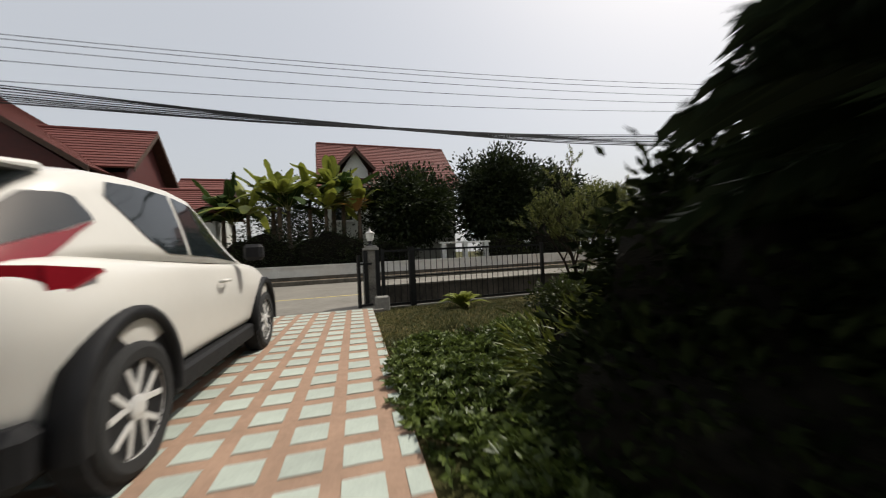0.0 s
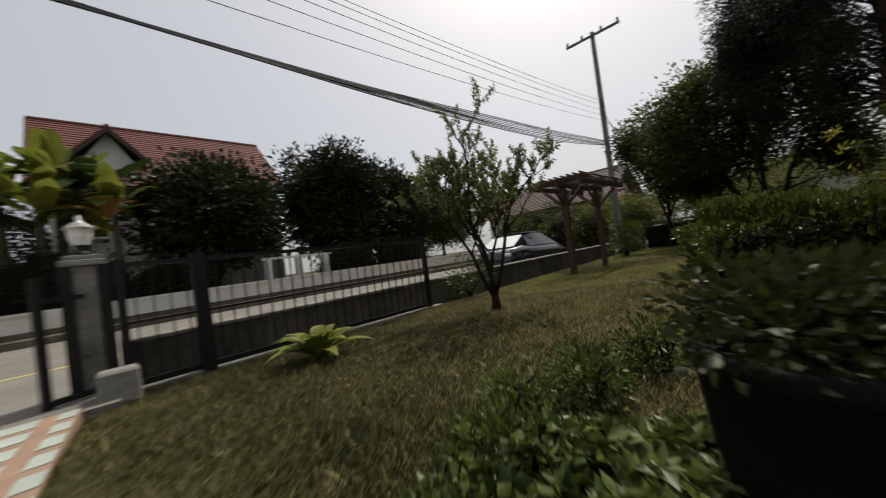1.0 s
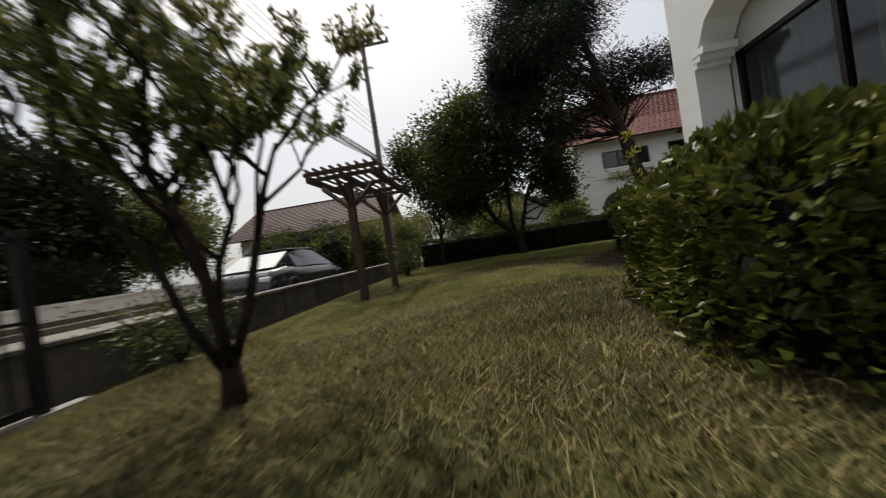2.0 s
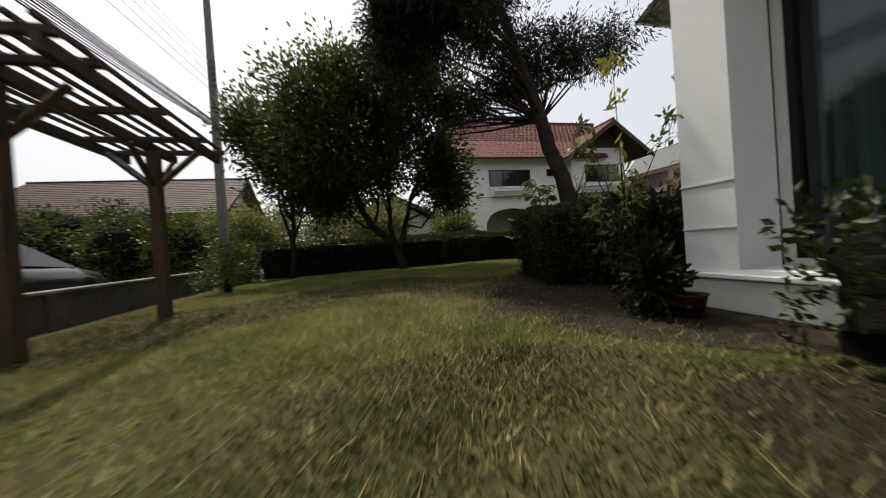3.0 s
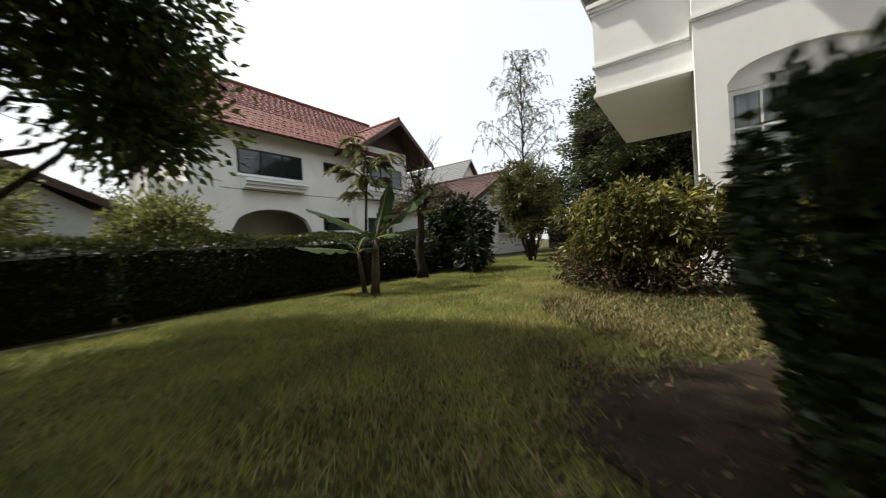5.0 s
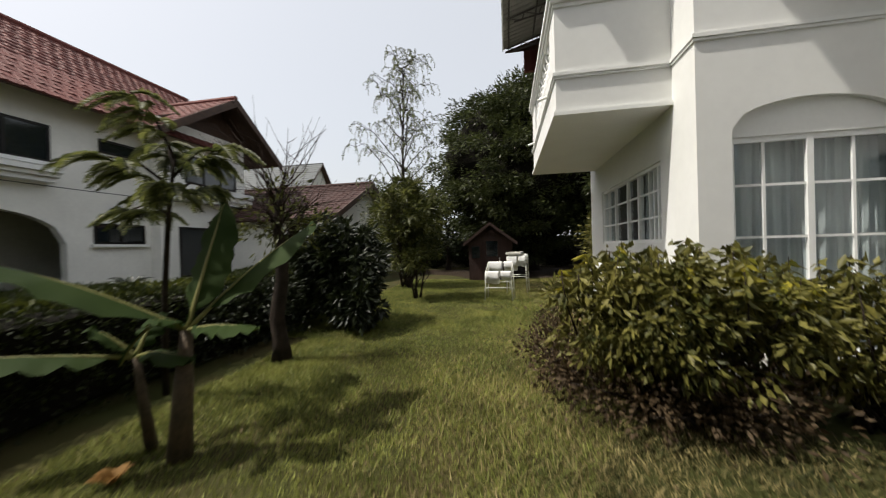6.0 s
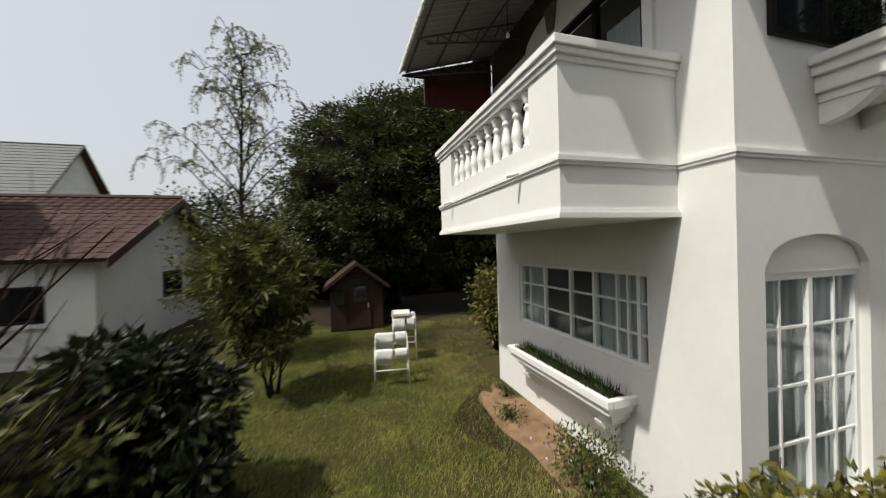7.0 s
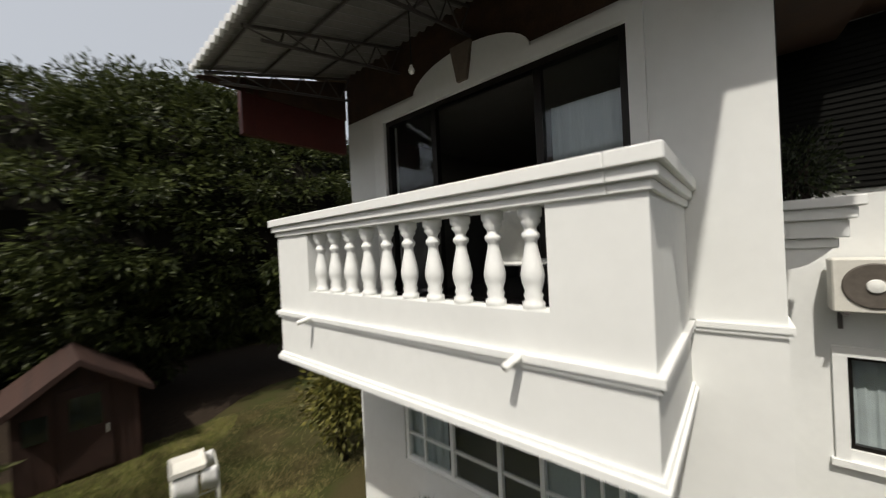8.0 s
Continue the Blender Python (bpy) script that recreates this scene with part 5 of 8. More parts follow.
def ground_cover(name, cx, cy, rx, ry, n, h, leaf, label, seed, leaf_m=L_COVER):
    """Small rosettes of broad leaves that fill a low uneven mound."""
    rng = np.random.default_rng(seed)
    m = n // 8
    a, r = rng.uniform(0, 2 * math.pi, m), np.sqrt(rng.uniform(0, 1, m)) * (1 + 0.12 * np.sin(5 * rng.uniform(0, 6.28, m)))
    x, y = cx + rx * r * np.cos(a), cy + ry * r * np.sin(a)
    top = h * (1 - 0.55 * r**3) * (0.72 + 0.28 * np.sin(x * 6.3) * np.cos(y * 5.1))
    z = rng.uniform(0.05, 1, m) ** 0.5 * top
    p = np.repeat(np.stack([x, y, z], 1), 8, axis=0)
    turn = (np.repeat(rng.uniform(0, 6.28, m), 8).reshape(m, 8) + np.arange(8) * 0.79).reshape(-1)
    rise = rng.uniform(0.0, 0.6, 8 * m)
    t = thing(name, (cx, cy, 0), label, "ground cover")
    part("foliage", leaves("foliage", p, np.stack([np.cos(turn), np.sin(turn), rise], 1), leaf, leaf * 0.6, rng, spread=0.2), leaf_m, t, world=True)
    return tagged(t, kind="stuff")


ground_cover("ground_cover", 0.42, 2.5, 0.68, 1.65, 14000, 0.27, 0.068, "low leafy ground cover spilling onto the drive edge", 21)
for k, (x, y, r, h) in enumerate(((1.25, 3.75, 0.20, 0.13), (1.6, 4.0, 0.24, 0.10), (1.95, 3.75, 0.18, 0.15), (2.3, 3.95, 0.22, 0.09), (2.55, 3.62, 0.22, 0.16), (1.30, 3.95, 0.16, 0.08), (0.85, 3.72, 0.2, 0.09))):
    bush("weed_clump", (x, y, 0), (r, r * 0.85, h), 34, 22, 0.05, L_COVER, "leafy weed clump at the lawn's edge", 220 + k, sigma=0.05, stems=4, centre_z=h * 0.6)
ground_cover("ground_cover", 1.15, 3.2, 0.6, 0.75, 5200, 0.26, 0.068, "low leafy ground cover round the foot of the plant pot", 22)
# Darker leaf here, so that the colour holds the palms' shade.
ground_cover("ground_cover", 0.75, 0.6, 0.8, 1.0, 7000, 0.28, 0.05, "low leafy ground cover with the palms' shade put into its leaf colour", 23, L_DARK)


def frond(bm, root, way, length, n, leaflet, rng, droop=0.5, w=0.03):
    """A feather leaf: a bent midrib with leaflets on both sides; returns nothing, adds to bm."""
    root, way = Vector(root), Vector(way).normalized()
    side = way.cross(Vector((0, 0, 1)))
    side = side.normalized() if side.length > 1e-3 else Vector((1, 0, 0))
    pts = []
    for k in range(9):
        s = k / 8
        pts.append(root + way * length * s - Vector((0, 0, droop * length * s * s)))
    tube(bm, pts, [0.011 * (1 - 0.1 * k) for k in range(9)], 4)
    for k in range(1, n + 1):
        s = 0.12 + 0.88 * k / n
        i = min(int(s * 8), 7)
        p = pts[i].lerp(pts[i + 1], s * 8 - i)
        d = (pts[i + 1] - pts[i]).normalized()
        ln = leaflet * (0.45 + 0.9 * math.sin(math.pi * min(s * 0.95 + 0.05, 1))) * rng.uniform(0.85, 1.1)
        for sgn in (-1, 1):
            q = (side * sgn * 0.85 + d * 0.6 + Vector((0, 0, rng.uniform(-0.25, 0.15)))).normalized()
            tip = p + q * ln - Vector((0, 0, 0.12 * ln))
            up = d * w * 0.5
            a, b, c = bm.verts.new(p - up), bm.verts.new(p + up), bm.verts.new(tip)
            m = bm.verts.new(p + q * ln * 0.5 + Vector((0, 0, 0.02)) + up * 0.8)
            bm.faces.new((a, m, c)), bm.faces.new((a, b, m))


def palm(base, height, n_fronds, length, seed, label, leaf_m=L_PALM, leaflet=0.3, r=0.06, droop=0.5, name="palm", pairs=26):
    rng = np.random.default_rng(seed)
    t = thing(name, base, label, "palm")
    bm = bmesh.new()
    tube(bm, [(0, 0, 0), (0.03, 0.02, height * 0.5), (0.0, 0.0, height)], [r * 1.3, r, r * 0.9], 9)
    part("trunk", bm, M_BARK, t, smooth=True)
    for k in range(n_fronds):
        a = 2.4 * k + rng.uniform(-0.2, 0.2)
        el = 0.15 + 1.1 * (k / n_fronds)
        fb = bmesh.new()
        frond(fb, (0, 0, height - 0.04 + 0.004 * k), (math.cos(a), math.sin(a), el), length * rng.uniform(0.85, 1.1), pairs, leaflet, rng, droop)
        me = bpy.data.meshes.new("frond")
        fb.to_mesh(me)
        fb.free()
        part("frond", me, leaf_m, t)
    return t


bush("tall_shrub", (1.17, 1.2, 0), (0.68, 0.68, 0.72), 480, 34, 0.085, L_SHADE, "dense shrub under the palms with shade put into its leaf colour", 14, sigma=0.07, shell=0.6, centre_z=0.78, stems=14, core=0.88)
# Low shrub added where shade lies; its leaves are near black for that.
bush("low_shrub", (0.68, 1.12, 0), (0.48, 0.75, 0.42), 260, 34, 0.08, L_SHADE, "low shrub added at the drive's edge, near black to stand for shade", 15, sigma=0.08, centre_z=0.36, stems=10, core=0.9)
palm((1.3, 1.05, 0), 0.95, 22, 0.75, 31, "dark cycad palm with stiff feather fronds beside the drive", droop=0.35)
palm((0.85, 0.25, 0), 1.35, 28, 0.85, 32, "dark cycad palm with stiff feather fronds beside the drive", droop=0.4)
palm((1.3, -0.5, 0), 1.2, 16, 1.1, 33, "dark cycad palm with stiff feather fronds beside the drive", droop=0.4)


def strap_plant(base, n, length, width, seed, label, leaf_m, name="lily_plant"):
    rng = np.random.default_rng(seed)
    t = thing(name, base, label, "plant")
    for k in range(n):
        a = 2.4 * k
        el = rng.uniform(0.9, 2.6)
        w = Vector((math.cos(a), math.sin(a), el)).normalized()
        s = w.cross(Vector((0, 0, 1))).normalized()
        bm = bmesh.new()
        rows = []
        for i in range(7):
            u = i / 6
            p = w * length * u - Vector((0, 0, 0.55 * length * u * u))
            p.z = max(p.z, 0.01)
            ww = width * math.sin(math.pi * (0.12 + 0.86 * u)) * 0.5
            rows.append([bm.verts.new(p - s * ww), bm.verts.new(p - Vector((0, 0, ww * 0.35))), bm.verts.new(p + s * ww)])
        for r0, r1 in zip(rows, rows[1:]):
            for j in range(2):
                bm.faces.new((r0[j], r0[j + 1], r1[j + 1], r1[j]))
        part("leaf", bm, leaf_m, t, smooth=True)
    return t


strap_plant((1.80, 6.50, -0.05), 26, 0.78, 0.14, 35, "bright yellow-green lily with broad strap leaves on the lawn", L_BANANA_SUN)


def tree(name, base, trunk_pts, trunk_r, crowns, leaf, leaf_m, label, seed, bark=M_BARK, wide=0.5, n_limbs=8, limb_r=0.05, more_trunks=(), droop=0.0, category="tree", bend=0.35, flat=1.0, core=0.0):
    """crowns: (centre, radii, clumps, leaves in each, clump size, shell)."""
    rng = np.random.default_rng(seed)
    t = thing(name, base, label, category)
    for pts, r in ((trunk_pts, trunk_r), *more_trunks):
        bm = bmesh.new()
        pts = [Vector(p) for p in pts]
        fine = []
        for a, b in zip(pts, pts[1:]):
            fine += [a.lerp(b, k / 3) + Vector(rng.normal(0, 0.02, 3)) * (k > 0) for k in range(3)]
        fine.append(pts[-1])
        n = len(fine)
        tube(bm, fine, [r * (1.35 if i == 0 else 1.0 - 0.55 * i / n) for i in range(n)], 10)
        part("trunk", bm, bark, t, smooth=True, world=True)
    for c, radii, k, per, sigma, shell in crowns:
        p, way, cl = clumps(rng, c, radii, k, per, sigma, shell, flat)
        way[:, 2] -= droop
        part("crown", leaves("crown", p, way, leaf, leaf * wide, rng), leaf_m, t, world=True)
        # Added dark body in place of the shade inside the crown.
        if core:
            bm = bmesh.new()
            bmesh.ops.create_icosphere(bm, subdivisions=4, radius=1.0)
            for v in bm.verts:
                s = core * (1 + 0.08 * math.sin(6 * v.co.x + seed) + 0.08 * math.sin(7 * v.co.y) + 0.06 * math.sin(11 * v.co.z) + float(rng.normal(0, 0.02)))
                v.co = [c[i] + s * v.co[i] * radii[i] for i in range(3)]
            part("inner_growth", bm, M_HEDGECORE, t, "near-black core standing in for shade inside the crown", world=True)
        ends = cl[rng.choice(len(cl), min(n_limbs, len(cl)), replace=False)]
        for e in ends:
            stems = [[Vector(q) for q in pp[0]] for pp in ((trunk_pts, trunk_r), *more_trunks)]
            stem = min(stems, key=lambda st: (st[-1] - Vector(e)).length)
            spots = [stem[i].lerp(stem[i + 1], k / 4) for i in range(len(stem) // 2 - (len(stem) < 4), len(stem) - 1) for k in range(5)]
            low = [q for q in spots if q.z < e[2] - 0.15 * (stem[-1].z - stem[0].z)] or spots[:1]
            root = low[int(rng.integers(max(0, len(low) - 5), len(low)))]
            limbs(t, root, [e], limb_r, rng, bark, bend=bend)
    return t


# small airy tree by the fence
def airy_tree(base, stems, leaf, per, leaf_m, label, seed, split=(4, 4, 4)):
    """Thin stems that fork three times; the leaves sit along the last twigs. stems: lean in x and y, height and radius."""
    rng = np.random.default_rng(seed)
    t = thing("airy_tree", base, label, "tree")
    b = Vector(base)
    twigs, at, way = bmesh.new(), [], []

    def bough(root, aim, r, level):
        mid = root.lerp(root + aim, 0.5) + Vector(rng.normal(0, 0.05, 3)) * aim.length
        end = root + aim + Vector((0, 0, 0.03))
        line = [root, root.lerp(mid, 0.5) + Vector(rng.normal(0, 0.02, 3)) * aim.length, mid, mid.lerp(end, 0.5) + Vector(rng.normal(0, 0.03, 3)) * aim.length, end]
        if level == 3:
            tube(twigs, line, [r, r * 0.8, r * 0.65, r * 0.5, r * 0.3], 4)
            for _ in range(per):
                v = rng.uniform(0.15, 1.0) * 3.999
                at.append(line[int(v)].lerp(line[int(v) + 1], v % 1) + Vector(rng.normal(0, 0.012, 3)))
                way.append(aim.normalized() * 0.5 + Vector(rng.normal(0, 0.7, 3)) - Vector((0, 0, 0.25)))
            return
        bm = bmesh.new()
        tube(bm, line, [r, r * 0.88, r * 0.76, r * 0.62, r * 0.4], 7 if level == 0 else 5)
        part("stem" if level == 0 else "limb", bm, M_BARK, t, smooth=True, world=True)
        turn = rng.uniform(0, 6.28)
        for j in range(split[level]):
            u = 0.42 + 0.58 * (j + 0.7) / split[level]
            v = min(u, 0.999) * 4
            q = line[int(v)].lerp(line[int(v) + 1], v % 1)
            a = turn + 2.4 * j
            side = Vector((math.cos(a), math.sin(a), rng.uniform(0.1, 0.7)))
            go = (aim.normalized() * 0.75 + side * 0.75).normalized() * aim.length * rng.uniform(0.42, 0.62)
            bough(q, go, r * 0.5, level + 1)

    for dx, dy, h, r in stems:
        bough(b + Vector((dx * 0.04, dy * 0.04, 0.24)), Vector((dx, dy, h - 0.24)), r, 0)
    bm = bmesh.new()
    tube(bm, [b, b + Vector((0.01, 0, 0.14)), b + Vector((0, 0, 0.30))], [0.075, 0.06, 0.05], 9)
    part("trunk", bm, M_BARK, t, smooth=True, world=True)
    tagged(part("twig_growth", twigs, M_BARK, t, "thin leafy twigs", world=True), kind="stuff")
    part("crown", leaves("crown", np.array([tuple(v) for v in at]), np.array([tuple(v) for v in way]), leaf, leaf * 0.5, rng), leaf_m, t, world=True)
    return t


airy_tree((4.18, 5.95, -0.06), [(-0.14, 0.12, 1.68, 0.04), (0.32, -0.26, 1.5, 0.03), (-0.48, 0.44, 1.55, 0.03), (0.16, 0.36, 1.4, 0.026), (-0.32, -0.3, 1.3, 0.026)], 0.046, 56, L_LIGHT,
          "slender multi-stemmed tree with small light leaves by the fence", 51)
bush("fence_creeper", (5.6, 7.6, -0.12), (0.8, 0.35, 0.5), 60, 22, 0.05, L_COVER, "scraggly creeper growing at the fence", 52, sigma=0.1, centre_z=0.4)
bush("fence_creeper", (13.6, 6.9, -0.1), (0.8, 0.5, 0.6), 80, 24, 0.07, L_COVER, "leafy shrub at the end of the fence", 53, sigma=0.12, centre_z=0.5)

# trees by the boundary hedge
# The lobe at (13.6, 2.7) is added high up to shade the lawn.
tree("dark_tree", (15.2, 2.88, 0), [(15.2, 2.88, 0), (15.2, 2.95, 0.45), (15.2, 3.02, 0.72), (15.15, 3.42, 1.08), (15.1, 3.66, 1.3), (15.0, 3.95, 1.9), (14.8, 4.2, 2.7)], 0.15,
     [((14.1, 4.9, 3.2), (1.9, 1.5, 1.25), 150, 44, 0.24, 0.2), ((15.3, 3.2, 3.9), (1.8, 1.5, 1.6), 170, 44, 0.24, 0.2), ((13.8, 3.3, 4.3), (1.5, 1.3, 1.1), 75, 44, 0.22, 0.2), ((15.4, 5.2, 2.7), (1.3, 1.2, 0.8), 90, 60, 0.2, 0.2),
      ((14.6, 4.3, 4.6), (1.3, 1.1, 0.8), 70, 50, 0.22, 0.2), ((13.3, 5.0, 4.1), (1.1, 1.0, 0.8), 60, 50, 0.2, 0.2), ((13.6, 4.2, 4.8), (1.0, 0.9, 0.7), 56, 50, 0.2, 0.2), ((13.6, 2.7, 5.3), (1.1, 1.0, 0.8), 60, 50, 0.2, 0.2),
      ((15.0, 1.6, 3.2), (1.0, 0.95, 1.3), 120, 50, 0.2, 0.2), ((14.7, 1.6, 4.9), (0.9, 0.9, 0.7), 44, 55, 0.2, 0.2), ((15.3, 4.75, 2.05), (0.9, 0.9, 0.5), 60, 50, 0.17, 0.2), ((15.2, 1.3, 2.15), (0.7, 0.6, 0.45), 40, 50, 0.16, 0.2), ((15.1, 3.6, 2.7), (1.3, 1.3, 0.6), 60, 44, 0.2, 0.2), ((15.4, 2.2, 5.7), (1.3, 1.1, 0.9), 60, 55, 0.22, 0.2)], 0.13, L_TREE, "dark broad-leaved tree with a forked trunk by the hedge", 61, n_limbs=2, limb_r=0.04,
     more_trunks=[([(15.2, 2.97, 0.55), (15.2, 3.1, 1.1), (15.2, 3.13, 1.6), (15.2, 3.12, 2.5), (15.1, 3.0, 3.4)], 0.085), ([(15.2, 2.93, 0.5), (15.25, 2.78, 1.0), (15.2, 2.7, 1.3), (15.2, 2.58, 1.75), (15.1, 2.2, 2.8)], 0.10),
                  ([(15.15, 3.55, 1.2), (15.15, 3.8, 1.27), (15.2, 4.05, 1.45), (15.3, 4.6, 2.1)], 0.045), ([(15.1, 3.64, 1.28), (15.15, 3.5, 1.6), (15.2, 3.4, 2.2)], 0.05)])
tree("dark_tree", (15.36, 5.87, -0.05), [(15.36, 5.87, -0.05), (15.3, 5.8, 1.0), (15.1, 5.7, 2.2)], 0.085,
     [((14.9, 5.7, 3.5), (1.5, 1.4, 1.6), 105, 44, 0.2, 0.2), ((15.0, 6.7, 3.9), (0.7, 0.5, 0.9), 60, 44, 0.16, 0.2)], 0.14, L_TREE, "slim dark tree with a light upper crown at the street corner", 62, n_limbs=5, limb_r=0.045)
# leaning conifer behind the dark hedge
# Lobes at (12.5, 1.0) and (10.7, 2.4) are added to darken the bed below.
tree("leaning_conifer", (9.17, 1.08, 0), [(9.17, 1.08, 0), (9.55, 1.09, 1.0), (10.14, 1.11, 2.5), (10.87, 1.2, 4.4), (11.5, 1.4, 6.2)], 0.14,
     [((11.6, 1.7, 6.6), (1.3, 1.2, 1.7), 260, 70, 0.15, 0.2), ((11.9, 2.05, 6.7), (1.0, 1.0, 2.5), 420, 70, 0.14, 0.2), ((11.6, 3.2, 4.9), (0.6, 0.55, 1.5), 230, 70, 0.13, 0.2), ((12.8, 2.2, 7.2), (1.3, 1.3, 1.3), 150, 70, 0.22, 0.2), ((12.5, 1.0, 6.6), (1.3, 1.3, 0.9), 170, 70, 0.22, 0.2), ((10.9, -0.9, 4.3), (0.7, 0.6, 0.4), 40, 70, 0.12, 0.2), ((10.9, 0.9, 3.6), (0.7, 0.5, 0.4), 46, 70, 0.13, 0.2), ((10.9, 1.9, 3.1), (0.5, 0.45, 0.45), 30, 60, 0.11, 0.2), ((10.7, 2.4, 5.0), (1.2, 1.1, 0.7), 190, 70, 0.15, 0.2), ((11.3, 0.8, 4.3), (0.9, 0.6, 0.35), 46, 70, 0.15, 0.2), ((10.5, 0.25, 3.95), (0.55, 0.5, 0.3), 26, 70, 0.14, 0.2), ((10.4, 1.9, 4.0), (0.8, 0.6, 0.3), 36, 70, 0.15, 0.2), ((12.4, 2.5, 4.9), (1.0, 0.8, 0.45), 46, 70, 0.13, 0.2), ((12.2, 1.9, 3.5), (0.7, 0.6, 0.45), 34, 60, 0.12, 0.2), ((11.8, 0.7, 3.8), (0.6, 0.5, 0.3), 24, 60, 0.11, 0.2), ((11.6, -0.6, 4.35), (0.6, 0.6, 0.3), 26, 60, 0.12, 0.2), ((12.7, 2.9, 3.2), (0.4, 0.4, 0.6), 20, 60, 0.1, 0.2)],
     0.11, L_NEEDLE, "leaning conifer with a reddish trunk and dark drooping sprays", 63, bark=M_BARK_RED, wide=0.22, n_limbs=4, limb_r=0.022, droop=0.5, bend=0.14)
br = thing("broken_branch", (10.25, 1.12, 2.62), "bare broken branches hanging from the leaning conifer", "branch")
for k, (a, b, c) in enumerate((((10.2, 1.1, 2.55), (10.9, 2.3, 2.75), (11.4, 2.9, 2.45)), ((10.45, 1.15, 3.2), (11.2, 1.9, 3.1), (11.3, 2.4, 2.5)), ((10.9, 1.3, 4.3), (11.8, 0.9, 3.9), (12.0, 0.7, 3.2)), ((10.9, 2.3, 2.75), (10.9, 2.7, 2.5), (10.9, 2.8, 2.0)))):
    bm = bmesh.new()
    a, b, c = Vector(a), Vector(b), Vector(c)
    b = b * 1.6 - (a + c) * 0.3
    tube(bm, [a * (1 - u) ** 2 + b * 2 * u * (1 - u) + c * u * u for u in (0, 0.17, 0.33, 0.5, 0.67, 0.83, 1)], [0.034, 0.03, 0.026, 0.021, 0.016, 0.010, 0.004], 6)
    part("limb", bm, M_BARK_RED, br, smooth=True, world=True)
bm = bmesh.new()
tube(bm, [(10.02, 1.05, 2.05), (10.25, 0.9, 2.25), (10.3, 0.87, 2.33)], [0.075, 0.065, 0.055], 8)
part("stub", bm, M_BARK_RED, br, smooth=True, world=True)
# croton clump by the wing's corner
rng = np.random.default_rng(70)
cr = thing("croton", (7.45, 2.05, 0), "leggy croton with pale green and yellow tufts by the house", "shrub")
for k in range(7):
    a = 2.4 * k + 0.6
    b0 = np.array([7.45, 2.05, 0]) + [0.012 * math.cos(a), 0.012 * math.sin(a), 0]
    h = 0.8 + 0.16 * k
    fork = b0 + [0.02 * math.cos(a), 0.02 * math.sin(a), 0.35 + 0.04 * k]
    tip = b0 + [0.34 * math.cos(a) * h / 1.4 + 0.05, 0.34 * math.sin(a) * h / 1.4, h]
    mid = (fork + tip) / 2 + [-0.03 * math.cos(a), -0.03 * math.sin(a), 0.05]
    bm = bmesh.new()
    tube(bm, [b0, fork, mid, tip], [0.007, 0.006, 0.004, 0.002], 6)
    part("stem", bm, M_BARK, cr, "thin grey-brown stem", smooth=True, world=True)
    for c, n in ((tip, 24), (mid + (tip - mid) * 0.6, 14), (mid, 8)):
        p = c + rng.normal(0, 0.03, (n, 3))
        part("foliage", leaves("foliage", p, rng.normal(0, 1, (n, 3)) + [0, 0, -0.1], 0.085, 0.03, rng), L_CROTON if k in (2, 6) else L_LIGHT, cr, world=True)
bush("house_bed_bush", (7.22, 2.08, 0), (0.15, 0.15, 0.24), 60, 26, 0.07, L_DARK, "dark leafy shrub hiding the foot of the wing", 77, sigma=0.05, centre_z=0.26, core=0.6)
bush("house_bed_bush", (8.35, 0.6, 0), (0.55, 0.5, 0.5), 70, 24, 0.08, L_DRYBUSH, "dry leafy shrub in the bed by the house", 71, sigma=0.1)
bush("house_bed_bush", (7.82, 1.42, 0), (0.34, 0.42, 0.5), 120, 26, 0.075, L_DARK, "dark leafy shrub at the wing's corner", 75, sigma=0.08, centre_z=0.5, core=0.6)
bush("house_bed_bush", (8.75, 1.1, 0), (0.45, 0.4, 0.5), 110, 24, 0.08, L_DRYBUSH, "dry leafy shrub between the hedge and the wing", 76, sigma=0.09, centre_z=0.5, core=0.5)
bush("house_bed_bush", (7.55, 0.75, 0), (0.5, 0.5, 0.42), 120, 26, 0.08, L_DARK, "dark leafy shrub in the bed by the house", 74, sigma=0.1, core=0.6)


def soil_patch(name, label, cx, cy, rx, ry, material, z=0.006, hump=0.02, seed=0):
    """Bare soil with a wandering edge, lying just over the lawn."""
    bm = bmesh.new()
    rings = []
    for r in (1.0, 0.6, 0.25):
        rings.append([bm.verts.new((cx + r * rx * (1 + 0.14 * math.sin(3 * a + seed) + 0.09 * math.sin(7 * a + 2 * seed)) * math.cos(a), cy + r * ry * (1 + 0.12 * math.sin(4 * a + seed) + 0.08 * math.sin(9 * a)) * math.sin(a), z + hump * (1 - r)))
                      for a in (2 * math.pi * k / 48 for k in range(48))])
    for p, q in zip(rings, rings[1:]):
        for k in range(48):
            bm.faces.new((p[k], p[(k + 1) % 48], q[(k + 1) % 48], q[k]))
    bm.faces.new(rings[-1])
    return tagged(part(name, bm, material), label, "soil", kind="structure")


soil_patch("flower_bed", "bare earth bed covered with dry leaves by the house", 8.25, 1.45, 2.05, 1.5, M_LITTER, seed=1)
soil_patch("flower_bed", "earth round the foot of the dark hedge, shade put into its colour", 10.0, 0.85, 1.25, 1.0, M_LITTER, z=0.010, seed=2)
# The pot's shade on the ground, drawn as a patch of dark earth.
soil_patch("flower_bed", "earth patch round the plant pot, darkened to stand for its shade", 1.7, 2.45, 1.2, 0.75, M_LITTER, z=0.008, seed=5)
